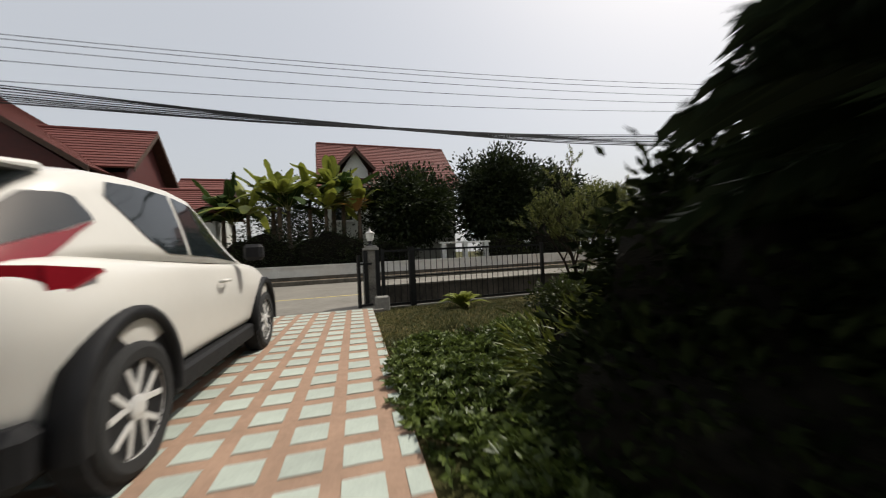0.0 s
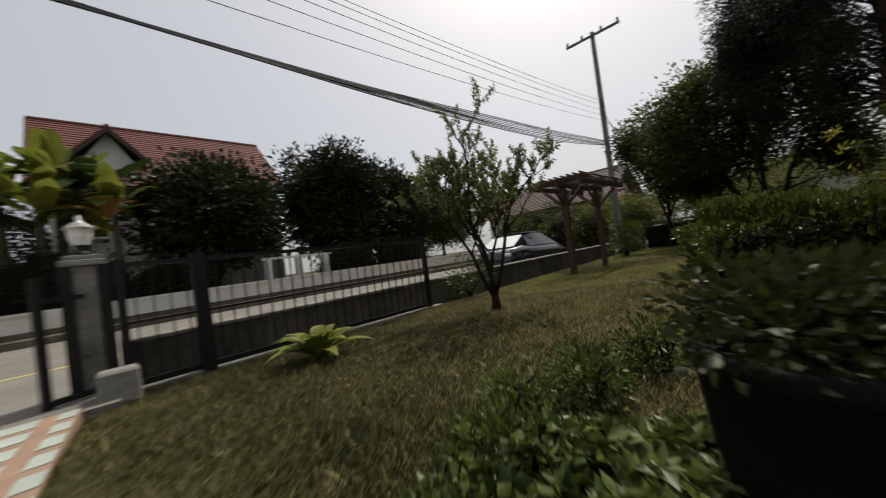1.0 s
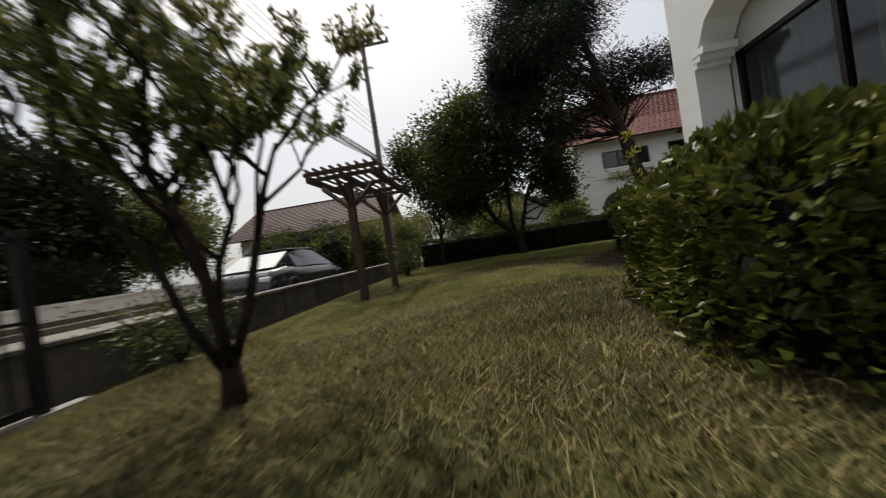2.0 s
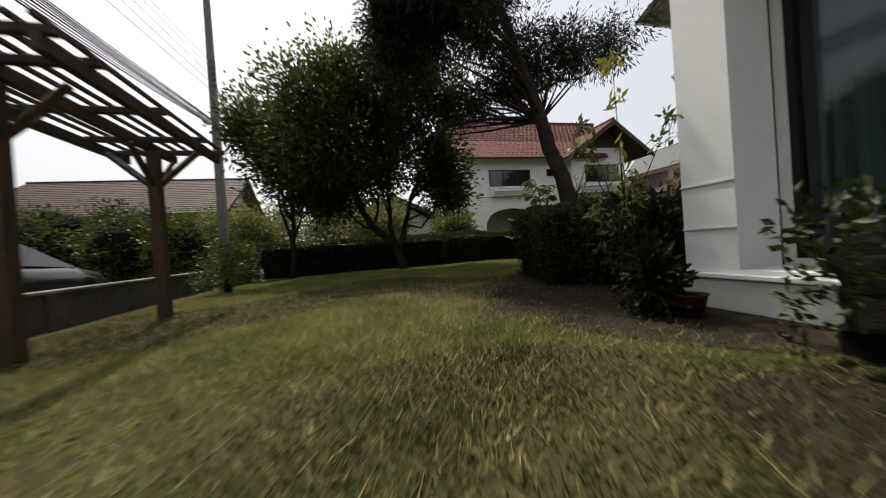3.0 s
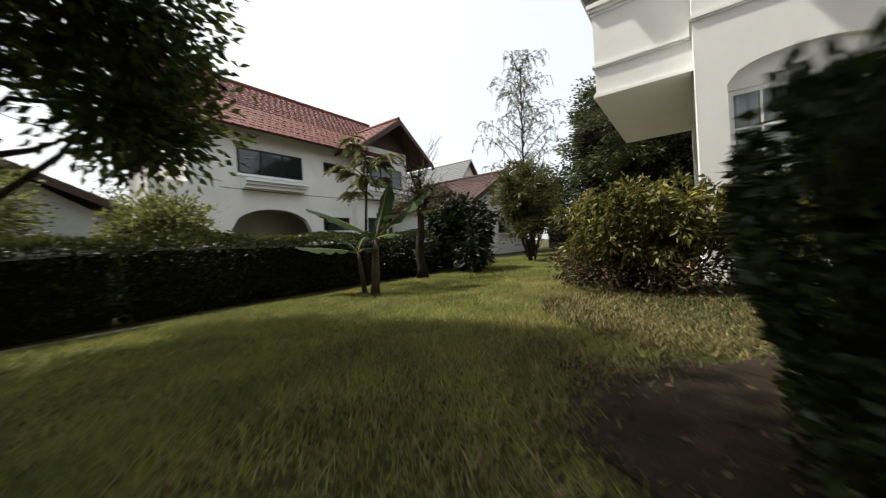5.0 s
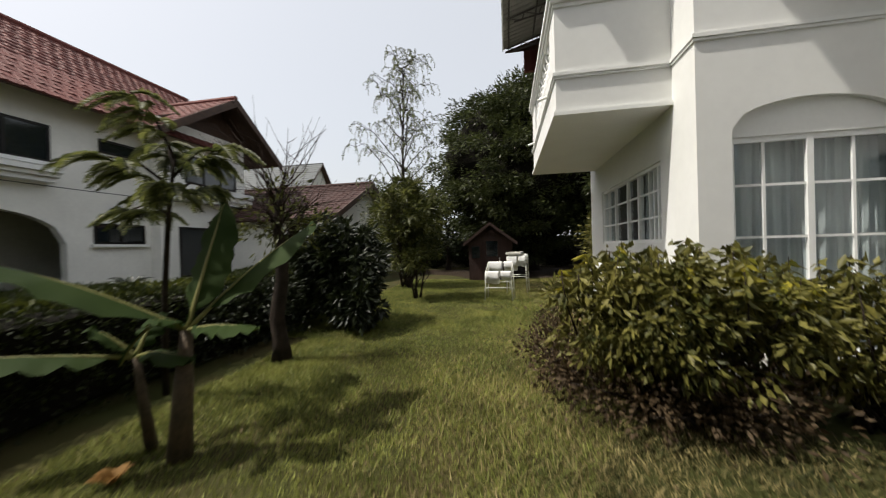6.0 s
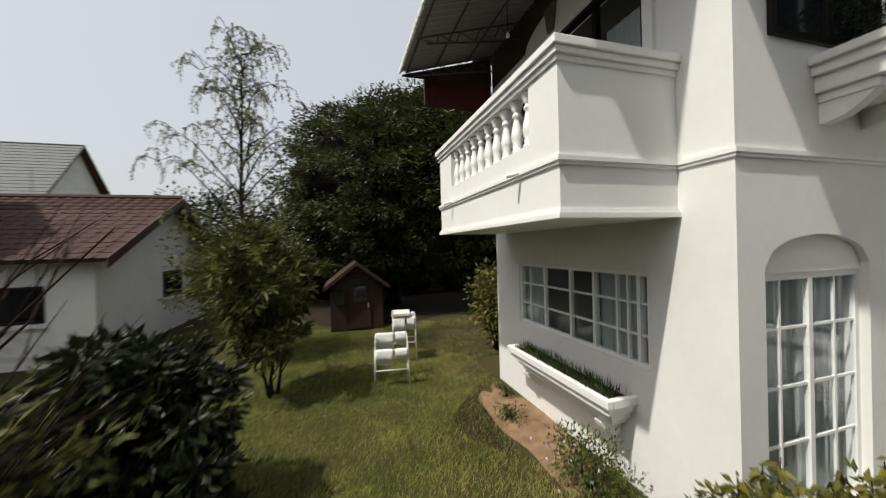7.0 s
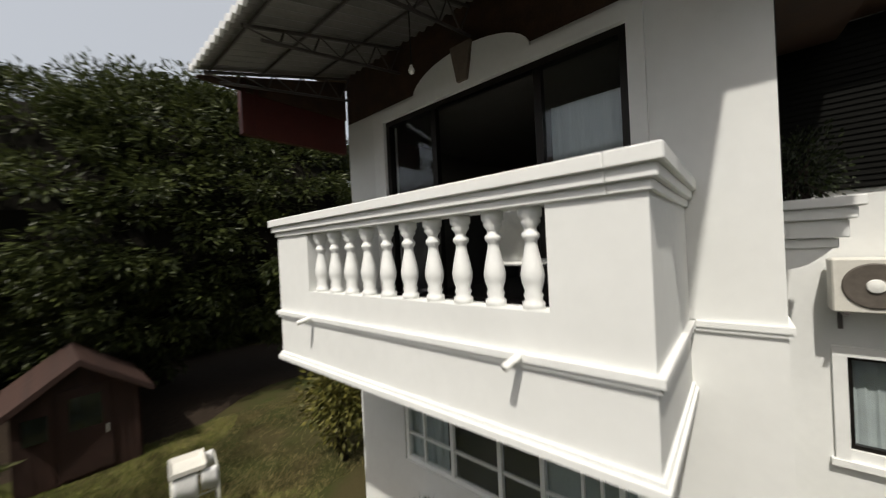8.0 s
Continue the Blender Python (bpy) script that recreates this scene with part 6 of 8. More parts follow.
soil_patch("flower_bed", "earth under the clipped hedge, shade put into its colour", 4.7, 2.6, 1.5, 1.25, M_LITTER, seed=3)
bush("house_bed_bush", (7.9, -2.3, 0), (0.4, 0.4, 0.45), 50, 22, 0.07, L_BUSH, "green shrub under the wing's window", 72, sigma=0.1)
bush("box_plant", (9.0, -2.95, 4.05), (0.75, 0.22, 0.35), 60, 22, 0.05, L_DARK, "wiry dark plant in the upper planter box", 73, sigma=0.09, centre_z=0.5, stems=16)

# yellowing bush at the house corner, dry at its foot
def shoots(t, c, r, n, lo, hi, seed):
    """Upright shoots over a bush, each ending in a drooping tuft."""
    rng = np.random.default_rng(seed)
    for k in range(n):
        a, q = 2.4 * k, math.sqrt((k + 0.5) / n)
        root = np.array([c[0] + r[0] * q * math.cos(a), c[1] + r[1] * q * math.sin(a), c[2] - 0.25 - 0.2 * q])
        tip = root + [rng.normal(0, 0.05), rng.normal(0, 0.05), 0.25 + rng.uniform(lo, hi)]
        bm = bmesh.new()
        tube(bm, [root, (root + tip) / 2 + np.append(rng.normal(0, 0.015, 2), 0), tip], [0.008, 0.006, 0.004], 5)
        part("shoot", bm, M_BARK, t, smooth=True, world=True)
        m = 26
        u = rng.uniform(0.55, 1.0, (m, 1))
        p = root + (tip - root) * u + rng.normal(0, 0.012, (m, 3))
        w = rng.normal(0, 1, (m, 3)) * [1, 1, 0.35] + [0, 0, -0.75]
        part("shoot_leaves", leaves("shoot_leaves", p, w, 0.12, 0.045, rng, spread=0.15), L_CROTON if k % 4 == 2 else L_BUSH, t, world=True)


yb1 = bush("yellowing_bush", (11.35, -2.3, 0), (0.95, 0.68, 0.50), 340, 22, 0.088, L_BUSH, "yellowing leafy bush at the house corner", 81, sigma=0.045, centre_z=0.76, stems=26, droop=0.55, wide=0.42)
shoots(yb1, (11.35, -2.3, 1.1), (0.85, 0.55), 34, 0.14, 0.38, 181)
yb2 = bush("yellowing_bush", (10.1, -2.25, 0), (0.85, 0.5, 0.42), 190, 22, 0.088, L_BUSH, "yellowing leafy bush in front of the patio door", 82, sigma=0.045, centre_z=0.62, stems=18, droop=0.55, wide=0.42)
shoots(yb2, (10.1, -2.25, 0.85), (0.75, 0.4), 16, 0.22, 0.62, 182)
bush("dry_bush", (12.0, -2.75, 0), (0.45, 0.75, 0.32), 110, 24, 0.05, L_DRYBUSH, "dry brown flowering bush at the lawn edge", 83, sigma=0.08, centre_z=0.33, stems=16)
bush("dry_bush", (11.2, -2.2, 0), (1.1, 0.62, 0.25), 130, 24, 0.06, L_DRYBUSH, "dry brown undergrowth below the yellowing bush", 84, sigma=0.08, centre_z=0.25, stems=16)
bush("flower_clump", (11.15, -4.35, 0), (0.35, 0.6, 0.30), 70, 24, 0.05, L_COVER, "flowering clump below the flower box", 85, sigma=0.07, centre_z=0.3)
rng = np.random.default_rng(86)
p = np.array([11.45, -3.9, 0.48]) + rng.normal(0, 1, (60, 3)) * [0.28, 0.65, 0.10]
tagged(part("flowers", leaves("flowers", p, rng.normal(0, 1, (60, 3)) + [0, 0, 1], 0.035, 0.035, rng), L_FLOWER), "small white and pale pink flowers over the bush", "flower", kind="stuff")
bush("weed_clump", (11.25, -6.0, 0), (0.16, 0.25, 0.12), 20, 20, 0.05, L_COVER, "small green weed in the bare earth", 87, sigma=0.05, stems=4)
bush("weed_clump", (10.95, -6.75, 0), (0.12, 0.15, 0.08), 12, 20, 0.04, L_COVER, "small green weed in the bare earth", 88, sigma=0.04, stems=4)
soil_patch("bare_patch", "bare reddish earth along the house wall", 11.1, -5.75, 0.42, 1.5, M_EARTH, hump=0.025, seed=4)
rng = np.random.default_rng(89)
n = 500
p = np.stack([rng.uniform(10.70, 10.98, n), rng.uniform(-6.35, -4.3, n), np.full(n, 0.965)], 1)
tagged(part("box_grass", leaves("box_grass", p, np.tile([0.1, 0, 1.0], (n, 1)), 0.16, 0.012, rng, spread=0.35), L_POTGRASS), "grassy herbs growing in the flower box", "grass", kind="stuff")


def banana(base, height, specs, seed, label, leaf_m=L_BANANA, r=0.06, lean=(0, 0)):
    """specs: for each leaf its yaw, rise, length, width and droop."""
    t = thing("banana_plant", base, label, "banana plant")
    bm = bmesh.new()
    top = Vector((lean[0], lean[1], height))
    tube(bm, [(0, 0, 0), top * 0.5, top], [r * 1.25, r, r * 0.6], 10)
    part("stem", bm, M_BANANA_STEM, t, smooth=True)
    rng = np.random.default_rng(seed)
    for yaw, el, ln, wd, droop in specs:
        a = radians(yaw)
        w = Vector((math.cos(a) * math.cos(el), math.sin(a) * math.cos(el), math.sin(el)))
        s = w.cross(Vector((0, 0, 1))).normalized() if abs(w.z) < 0.98 else Vector((math.sin(a), -math.cos(a), 0))
        bm = bmesh.new()
        rows, mid = [], []
        n = 16
        for i in range(n + 1):
            u = i / n
            p = top + w * ln * u - Vector((0, 0, droop * ln * u * u))
            nrm = s.cross(w).normalized()
            blade = max(0.0, (u - 0.14) / 0.86)
            ww = wd * 0.5 * (math.sin(math.pi * min(1, 0.06 + 0.94 * blade)) ** 0.55 if blade > 0 else 0) + 0.006
            tear = rng.uniform(-0.03, 0.03)
            mid.append(p)
            rows.append([bm.verts.new(p - s * ww + nrm * (tear - ww * 0.42)), bm.verts.new(p), bm.verts.new(p + s * ww - nrm * (tear + ww * 0.42))])
        for r0, r1 in zip(rows, rows[1:]):
            for j in range(2):
                bm.faces.new((r0[j], r0[j + 1], r1[j + 1], r1[j]))
        leaf_ob = part("leaf", bm, leaf_m, t, smooth=True)
        bm = bmesh.new()
        tube(bm, [q - Vector((0, 0, 0.008)) for q in mid], [0.017 * (1 - 0.75 * i / n) for i in range(n + 1)], 6)
        part("midrib", bm, L_RIB, leaf_ob, "pale yellow midrib", smooth=True)
    return t


M_BANANA_STEM = mat("banana_stem", (0.060, 0.050, 0.026), 0.75, 0.5, 5, 0.3, tint=(0.075, 0.050, 0.030))
banana((14.72, -1.22, 0), 0.85, [(-88, 1.2, 1.0, 0.30, 0.03), (-114.5, 0.77, 1.40, 0.32, 0.15), (32, 0.62, 1.30, 0.34, 0.18), (176, 0.25, 0.6, 0.22, 0.2), (40, 0.9, 0.55, 0.15, 1.1), (100, 0.8, 0.45, 0.13, 0.5)], 91,
       "young banana plant with broad ragged leaves on the lawn", lean=(-0.02, -0.06))
banana((15.04, -1.30, 0), 0.66, [(38, 0.22, 1.0, 0.27, 0.08), (175, 0.4, 0.55, 0.18, 0.4), (-80, 1.1, 0.5, 0.16, 0.35), (20, 0.9, 0.45, 0.14, 0.3)], 92, "small banana sucker beside the young banana plant", r=0.035, lean=(0.06, 0.04))
strap_plant((14.9, -0.95, 0), 9, 0.22, 0.06, 93, "dead brown leaf sheaths at the foot of the banana", L_DRYLEAF, "dead_leaves")

# slim tree with a lopped top and its feathery neighbour
tree("lopped_tree", (15.32, -3.12, 0), [(15.32, -3.12, 0), (15.33, -3.12, 0.8), (15.3, -3.1, 1.5), (15.27, -3.08, 2.12)], 0.095,
     [((15.25, -3.05, 1.75), (0.55, 0.5, 0.42), 26, 22, 0.09, 0.3)], 0.10, L_CTREE, "slim dark trunk with a lopped top and a few leaves", 101, n_limbs=4, limb_r=0.018, wide=0.3,
     more_trunks=[([(15.3, -3.1, 1.45), (15.2, -3.35, 1.75), (15.15, -3.5, 1.95)], 0.05)])
bt = thing("bare_twigs", (15.3, -3.1, 1.5), "bare reddish-grey twigs growing from the lopped trunk", "twigs")
rngb = np.random.default_rng(111)
for k in range(46):
    a = 2.4 * k
    q0 = Vector((15.3, -3.1, 1.45 + 0.0145 * k))
    out = Vector((math.cos(a) * rngb.uniform(0.2, 0.75), math.sin(a) * rngb.uniform(0.2, 0.75), rngb.uniform(0.2, 0.95)))
    bm = bmesh.new()
    mid, end = q0 + out * 0.5 + Vector(rngb.normal(0, 0.05, 3)), q0 + out + Vector(rngb.normal(0, 0.08, 3))
    tube(bm, [q0, mid, end], [0.010, 0.006, 0.002], 5)
    for _ in range(3):
        tube(bm, [mid.lerp(end, rngb.uniform(0, 0.7)), end + Vector(rngb.normal(0, 0.17, 3))], [0.004, 0.0015], 4)
    part("twig", bm, M_BARK_RED, bt, smooth=True, world=True)


def feather_tree(base, crown, label, seed):
    """A thin leaning stem with arching sprays of feather leaves."""
    rng = np.random.default_rng(seed)
    t = thing("feather_tree", base, label, "tree")
    b, c = Vector(base), Vector(crown)
    stem = [b, b.lerp(c, 0.4) + Vector((0.1, -0.05, 0.15)), b.lerp(c, 0.75) + Vector((0.08, -0.04, 0.1)), c]
    bm = bmesh.new()
    tube(bm, stem, [0.03, 0.024, 0.02, 0.012], 8)
    part("trunk", bm, M_BARK, t, smooth=True, world=True)
    for k in range(7):
        a = 2.4 * k
        root = stem[2].lerp(stem[3], k / 6)
        end = root + Vector((math.cos(a) * 0.42, math.sin(a) * 0.42, 0.05 + 0.05 * k))
        bm = bmesh.new()
        tube(bm, [root, root.lerp(end, 0.5) + Vector((0, 0, 0.08)), end], [0.014, 0.010, 0.006], 6)
        part("limb", bm, M_BARK, t, smooth=True, world=True)
        for m in range(13):
            d = a + rng.normal(0, 0.9)
            q = root.lerp(end, 0.35 + 0.65 * m / 12)
            bm = bmesh.new()
            frond(bm, q, (math.cos(d), math.sin(d), rng.uniform(0.0, 0.5)), rng.uniform(0.24, 0.38), 15, 0.075, rng, droop=0.7, w=0.026)
            part("spray", bm, L_LIGHT, t, world=True)
    return t


feather_tree((15.85, -2.1, 0), (15.22, -1.7, 2.15), "small tree with drooping sprays of feathery leaves at the hedge", 102)
strap_plant((17.3, -2.9, 0.9), 22, 0.5, 0.05, 114, "dark spiky rosette plant at the boundary hedge", L_SHRUB, "rosette_plant")
bush("dark_shrub", (15.55, -5.1, 0), (0.85, 0.8, 0.92), 230, 32, 0.17, L_SHRUB, "dark glossy broad-leaved shrub", 103, sigma=0.05, centre_z=1.15, stems=22, category="shrub", wide=0.36, droop=0.35, core=0.5)
bush("dark_shrub", (14.95, -4.6, 0), (0.45, 0.5, 0.4), 60, 26, 0.16, L_SHRUB, "small dark glossy shrub at the lawn edge", 104, sigma=0.04, wide=0.36, droop=0.35, centre_z=0.55, category="shrub")
bush("flower_border", (16.3, -3.9, 0), (0.5, 1.8, 0.55), 150, 26, 0.07, L_SHRUB, "tangled border plants along the hedge", 105, sigma=0.12, centre_z=0.5, stems=12)
bush("flower_border", (16.6, -7.0, 0), (0.6, 1.6, 0.6), 130, 26, 0.08, L_COVER, "green border plants along the neighbour boundary", 106, sigma=0.13, centre_z=0.5, stems=12)
# feathery multi-stem tree on the lawn
tree("feathery_tree", (14.98, -8.3, 0), [(14.98, -8.3, 0), (14.95, -8.25, 0.8), (14.9, -8.2, 1.7)], 0.035,
     [((15.05, -8.15, 2.15), (1.0, 0.95, 1.2), 170, 30, 0.04, 0.3), ((14.9, -8.0, 1.15), (0.7, 0.7, 0.35), 26, 26, 0.04, 0.3)], 0.20, L_CTREE, "multi-stemmed tree with narrow drooping green leaves", 107, n_limbs=22, limb_r=0.014, wide=0.25, droop=0.4,
     more_trunks=[([(15.05, -8.35, 0), (15.2, -8.4, 0.8), (15.5, -8.5, 1.7)], 0.03), ([(14.9, -8.35, 0), (14.8, -8.5, 0.7), (14.6, -8.6, 1.6)], 0.03), ([(15.0, -8.2, 0), (15.1, -7.9, 0.8), (15.3, -7.7, 1.6)], 0.028)])
# tall thin tree with hanging twigs
def weeping_tree(base, height, seed, label):
    """A thin trunk that forks into slender limbs, with twigs and strands of small leaves hanging from them."""
    rng = np.random.default_rng(seed)
    t = thing("weeping_tree", base, label, "tree")
    b = Vector(base)
    stem = [b + Vector(q) for q in ((0, 0, 0), (-0.05, 0.08, 2.2), (0.06, 0.2, height * 0.52), (-0.04, 0.3, height * 0.74), (-0.1, 0.35, height))]
    bm = bmesh.new()
    tube(bm, stem, [0.075, 0.055, 0.042, 0.026, 0.006], 8)
    part("trunk", bm, M_BARK, t, smooth=True, world=True)
    twigs, at, way = bmesh.new(), [], []
    for k in range(26):
        u = 0.30 + 0.66 * k / 25
        d = u * (len(stem) - 1)
        root = stem[int(d)].lerp(stem[min(int(d) + 1, len(stem) - 1)], d % 1)
        a = 2.4 * k + rng.normal(0, 0.3)
        reach = (1.3 - 0.9 * max(0, u - 0.45) / 0.55) * rng.uniform(0.75, 1.1)
        rise = rng.uniform(0.75, 1.25) * reach * 0.95
        end = root + Vector((math.cos(a) * reach, math.sin(a) * reach, rise))
        mid = root.lerp(end, 0.5) + Vector((0, 0, 0.16 * reach)) + Vector(rng.normal(0, 0.07, 3))
        over = end + Vector((math.cos(a) * 0.22, math.sin(a) * 0.22, -0.12))
        pts = [root, root.lerp(mid, 0.5) + Vector(rng.normal(0, 0.04, 3)), mid, mid.lerp(end, 0.5) + Vector((0, 0, 0.06)), end, over]
        bm = bmesh.new()
        tube(bm, pts, [0.024, 0.019, 0.015, 0.011, 0.007, 0.004], 5)
        part("limb", bm, M_BARK, t, smooth=True, world=True)
        for s in range(15):
            i = 1 + s // 3
            q = pts[i].lerp(pts[min(i + 1, 5)], rng.uniform(0, 1))
            b2 = rng.uniform(0, 6.28)
            out = rng.uniform(0.15, 0.5)
            e = q + Vector((math.cos(b2) * out, math.sin(b2) * out, rng.uniform(0.0, 0.25)))
            drop = rng.uniform(0.12, 0.5)
            f = e + Vector((math.cos(b2) * 0.1, math.sin(b2) * 0.1, -drop))
            line = [q, q.lerp(e, 0.6) + Vector((0, 0, 0.06)), e, e.lerp(f, 0.5) + Vector((math.cos(b2) * 0.04, math.sin(b2) * 0.04, 0)), f]
            tube(twigs, line, [0.006, 0.005, 0.004, 0.003, 0.002], 4)
            for m in range(28):
                v = rng.uniform(0.25, 1.0) * 3.999
                at.append(line[int(v)].lerp(line[int(v) + 1], v % 1))
                way.append((rng.normal(0, 0.5), rng.normal(0, 0.5), -1.0))
    tagged(part("twig_growth", twigs, M_BARK, t, "thin hanging twigs", world=True), kind="stuff")
    part("crown", leaves("crown", np.array([tuple(v) for v in at]), np.array(way), 0.07, 0.022, rng, spread=0.5), L_WILLOW, t, world=True)
    return t


weeping_tree((15.85, -10.6, 0), 7.6, 108, "tall thin tree with sparse hanging grey-green twigs")
bush("border_bush", (16.0, -10.9, 0), (1.6, 1.2, 1.6), 300, 28, 0.11, L_CTREE, "olive bush under the hanging twigs", 112, sigma=0.13, centre_z=2.2, stems=14)
# mango behind the shed
tree("mango_tree", (11.3, -18.0, 0), [(11.3, -18.0, 0), (11.2, -18.0, 1.6), (11.0, -17.8, 3.2)], 0.32,
     [((11.4, -17.3, 5.3), (4.4, 3.6, 4.2), 560, 135, 0.24, 0.87), ((8.0, -15.6, 5.3), (3.4, 2.6, 3.9), 350, 135, 0.24, 0.87), ((9.6, -17.2, 7.6), (2.6, 2.4, 2.5), 170, 120, 0.24, 0.85)], 0.21, L_MANGO, "huge dense dark mango tree behind the shed", 109, n_limbs=8, limb_r=0.13, wide=0.36, droop=0.35, flat=0.6, core=0.80)
soil_patch("leaf_litter", "leaf litter under the mango tree, darkened as by its shade", 11.6, -17.6, 5.6, 3.9, M_LITTER, hump=0.03, seed=9)
# Dark bushes added behind the mango, where there is only deep shade.
for k, x in enumerate((7.0, 9.6, 12.2, 14.8, 17.2)):
    bush("understory_bush", (x, -21.2, 0), (1.5, 0.6, 0.9), 120, 30, 0.14, L_DARK, "dark bush added in front of the back wall to stand for shade", 180 + k, sigma=0.16, centre_z=0.85, core=0.8)
bush("corner_shrub", (9.9, -9.3, 0), (0.6, 0.7, 0.9), 110, 24, 0.13, L_BUSH, "light green shrub behind the far house corner", 110, sigma=0.13, centre_z=1.3, stems=10, category="shrub")

# across the street: bananas and trees
rng = np.random.default_rng(120)
for k, (x, y, h) in enumerate(((-5.4, 19.6, 2.6), (-2.8, 18.9, 3.4), (-0.2, 20.2, 4.2), (-5.0, 19.8, 2.1), (-4.2, 19.0, 2.5), (-3.2, 19.9, 3.3), (-2.4, 19.1, 2.7), (-1.4, 19.7, 3.4), (-0.6, 19.0, 2.8), (0.3, 19.6, 3.6), (1.1, 19.1, 2.9))):
    specs = [(rng.uniform(0, 360) + 51 * j, rng.uniform(0.45, 1.45), rng.uniform(2.1, 3.2), rng.uniform(0.42, 0.62), rng.uniform(0.2, 0.85)) for j in range(16)]
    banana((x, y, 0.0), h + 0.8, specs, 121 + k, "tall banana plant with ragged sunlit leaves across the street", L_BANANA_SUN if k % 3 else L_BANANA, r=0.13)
strap_plant((0.9, 18.5, 3.4), 8, 1.7, 0.26, 131, "dry orange banana leaves hanging down", L_DRYLEAF, "dry_leaves")
for k, (x, rx, hz, lm) in enumerate(((-6.3, 1.6, 1.1, L_HEDGE_DARK), (-3.6, 1.8, 1.25, L_DARK), (-0.4, 1.8, 1.3, L_DARK), (2.4, 1.5, 1.0, L_DARK), (9.6, 1.8, 1.0, L_HEDGE_DARK), (13.0, 2.2, 1.1, L_DARK))):
    bush("street_shrub", (x, 18.6, 0), (rx, 0.6, hz), 200, 34, 0.13, lm, "dark undergrowth behind the low white wall", 132 + k, sigma=0.2, centre_z=hz * 0.9, core=0.85)
tree("round_tree", (4.1, 20.0, 0), [(4.1, 20, 0), (4.1, 20, 1.0), (4.15, 20, 2.2)], 0.14, [((4.25, 20, 3.8), (2.6, 2.3, 2.1), 460, 60, 0.30, 0.35)], 0.26, L_DARK, "rounded dark tree across the street", 134, limb_r=0.07)
tree("round_tree", (10.6, 20.5, 0), [(10.6, 20.5, 0), (10.6, 20.5, 1.0), (10.5, 20.5, 2.4)], 0.18, [((10.4, 20.5, 4.5), (3.1, 2.6, 3.1), 560, 60, 0.34, 0.35), ((14.0, 21.2, 4.1), (3.0, 2.6, 2.8), 460, 60, 0.34, 0.35)], 0.27, L_DARK, "broad dark tree across the street", 135, limb_r=0.08)
tree("street_tree", (18.0, 20.0, 0), [(18, 20, 0), (18, 20, 1.2), (18, 20, 2.2)], 0.14, [((18.2, 20, 3.4), (3.0, 2.4, 2.0), 340, 50, 0.32, 0.4)], 0.22, L_LIGHT, "light green tree across the street", 136, limb_r=0.06)
for k, (x, y, r, h) in enumerate(((17.2, 9.3, 1.0, 1.15), (17.6, 10.9, 1.2, 1.25), (16.9, 7.6, 0.6, 0.6))):
    bush("corner_bush", (x, y, -0.1), (r, r, h), 200, 30, 0.11, L_HEDGE, "leafy bush growing over the corner of the street wall", 170 + k, sigma=0.14, centre_z=h, core=0.7)
for k, (x, y) in enumerate(((18.6, 13.2), (21.5, 12.9), (20.0, 12.2), (24.0, 12.4), (26.0, 10.6), (19.5, 14.5), (23.0, 17.5), (27, 17))):
    bush("street_bush", (x, y, -0.1), (1.9, 1.2, 1.7), 200, 34, 0.13, L_HEDGE if k % 3 == 0 else L_DARK, "dark bushes along the far side of the street", 140 + k, sigma=0.22, centre_z=1.3, core=0.7)
for k, (x, y, r, h) in enumerate(((33, 3.5, 3.0, 4.5), (37, -3, 3.5, 5), (25.5, 5.4, 1.5, 3.0), (26.5, 8.2, 1.8, 3.3), (25, 11.2, 1.6, 3.0), (24, 2.6, 1.3, 3.2), (22, 8.6, 1.2, 2.4), (20.5, 3.2, 1.3, 2.3), (21.5, -0.5, 1.0, 2.0))):
    tree("garden_tree", (x, y, 0), [(x, y, 0), (x, y, h * 0.3), (x, y, h * 0.5)], 0.1, [((x, y, h * 0.7), (r, r, h * 0.38), 150, 36, 0.24, 0.4)], 0.15, L_LIGHT if k > 1 else L_DARK, "leafy garden tree beyond the boundary hedge", 150 + k, limb_r=0.05)
for k, (x, y, r, h) in enumerate(((4, -20.5, 2.6, 5.5), (16.0, -19.5, 2.4, 5.0), (20.5, -23, 3.0, 6.0), (-3, 27, 3, 6), (22, 27, 4, 7), (-8.5, -6, 2.5, 5))):
    tree("background_tree", (x, y, 0), [(x, y, 0), (x, y, h * 0.3), (x, y, h * 0.5)], 0.14, [((x, y, h * 0.62), (r, r, h * 0.42), 220, 36, 0.32, 0.5)], 0.2, L_DARK, "dark leafy tree beyond the yard", 160 + k, limb_r=0.07)


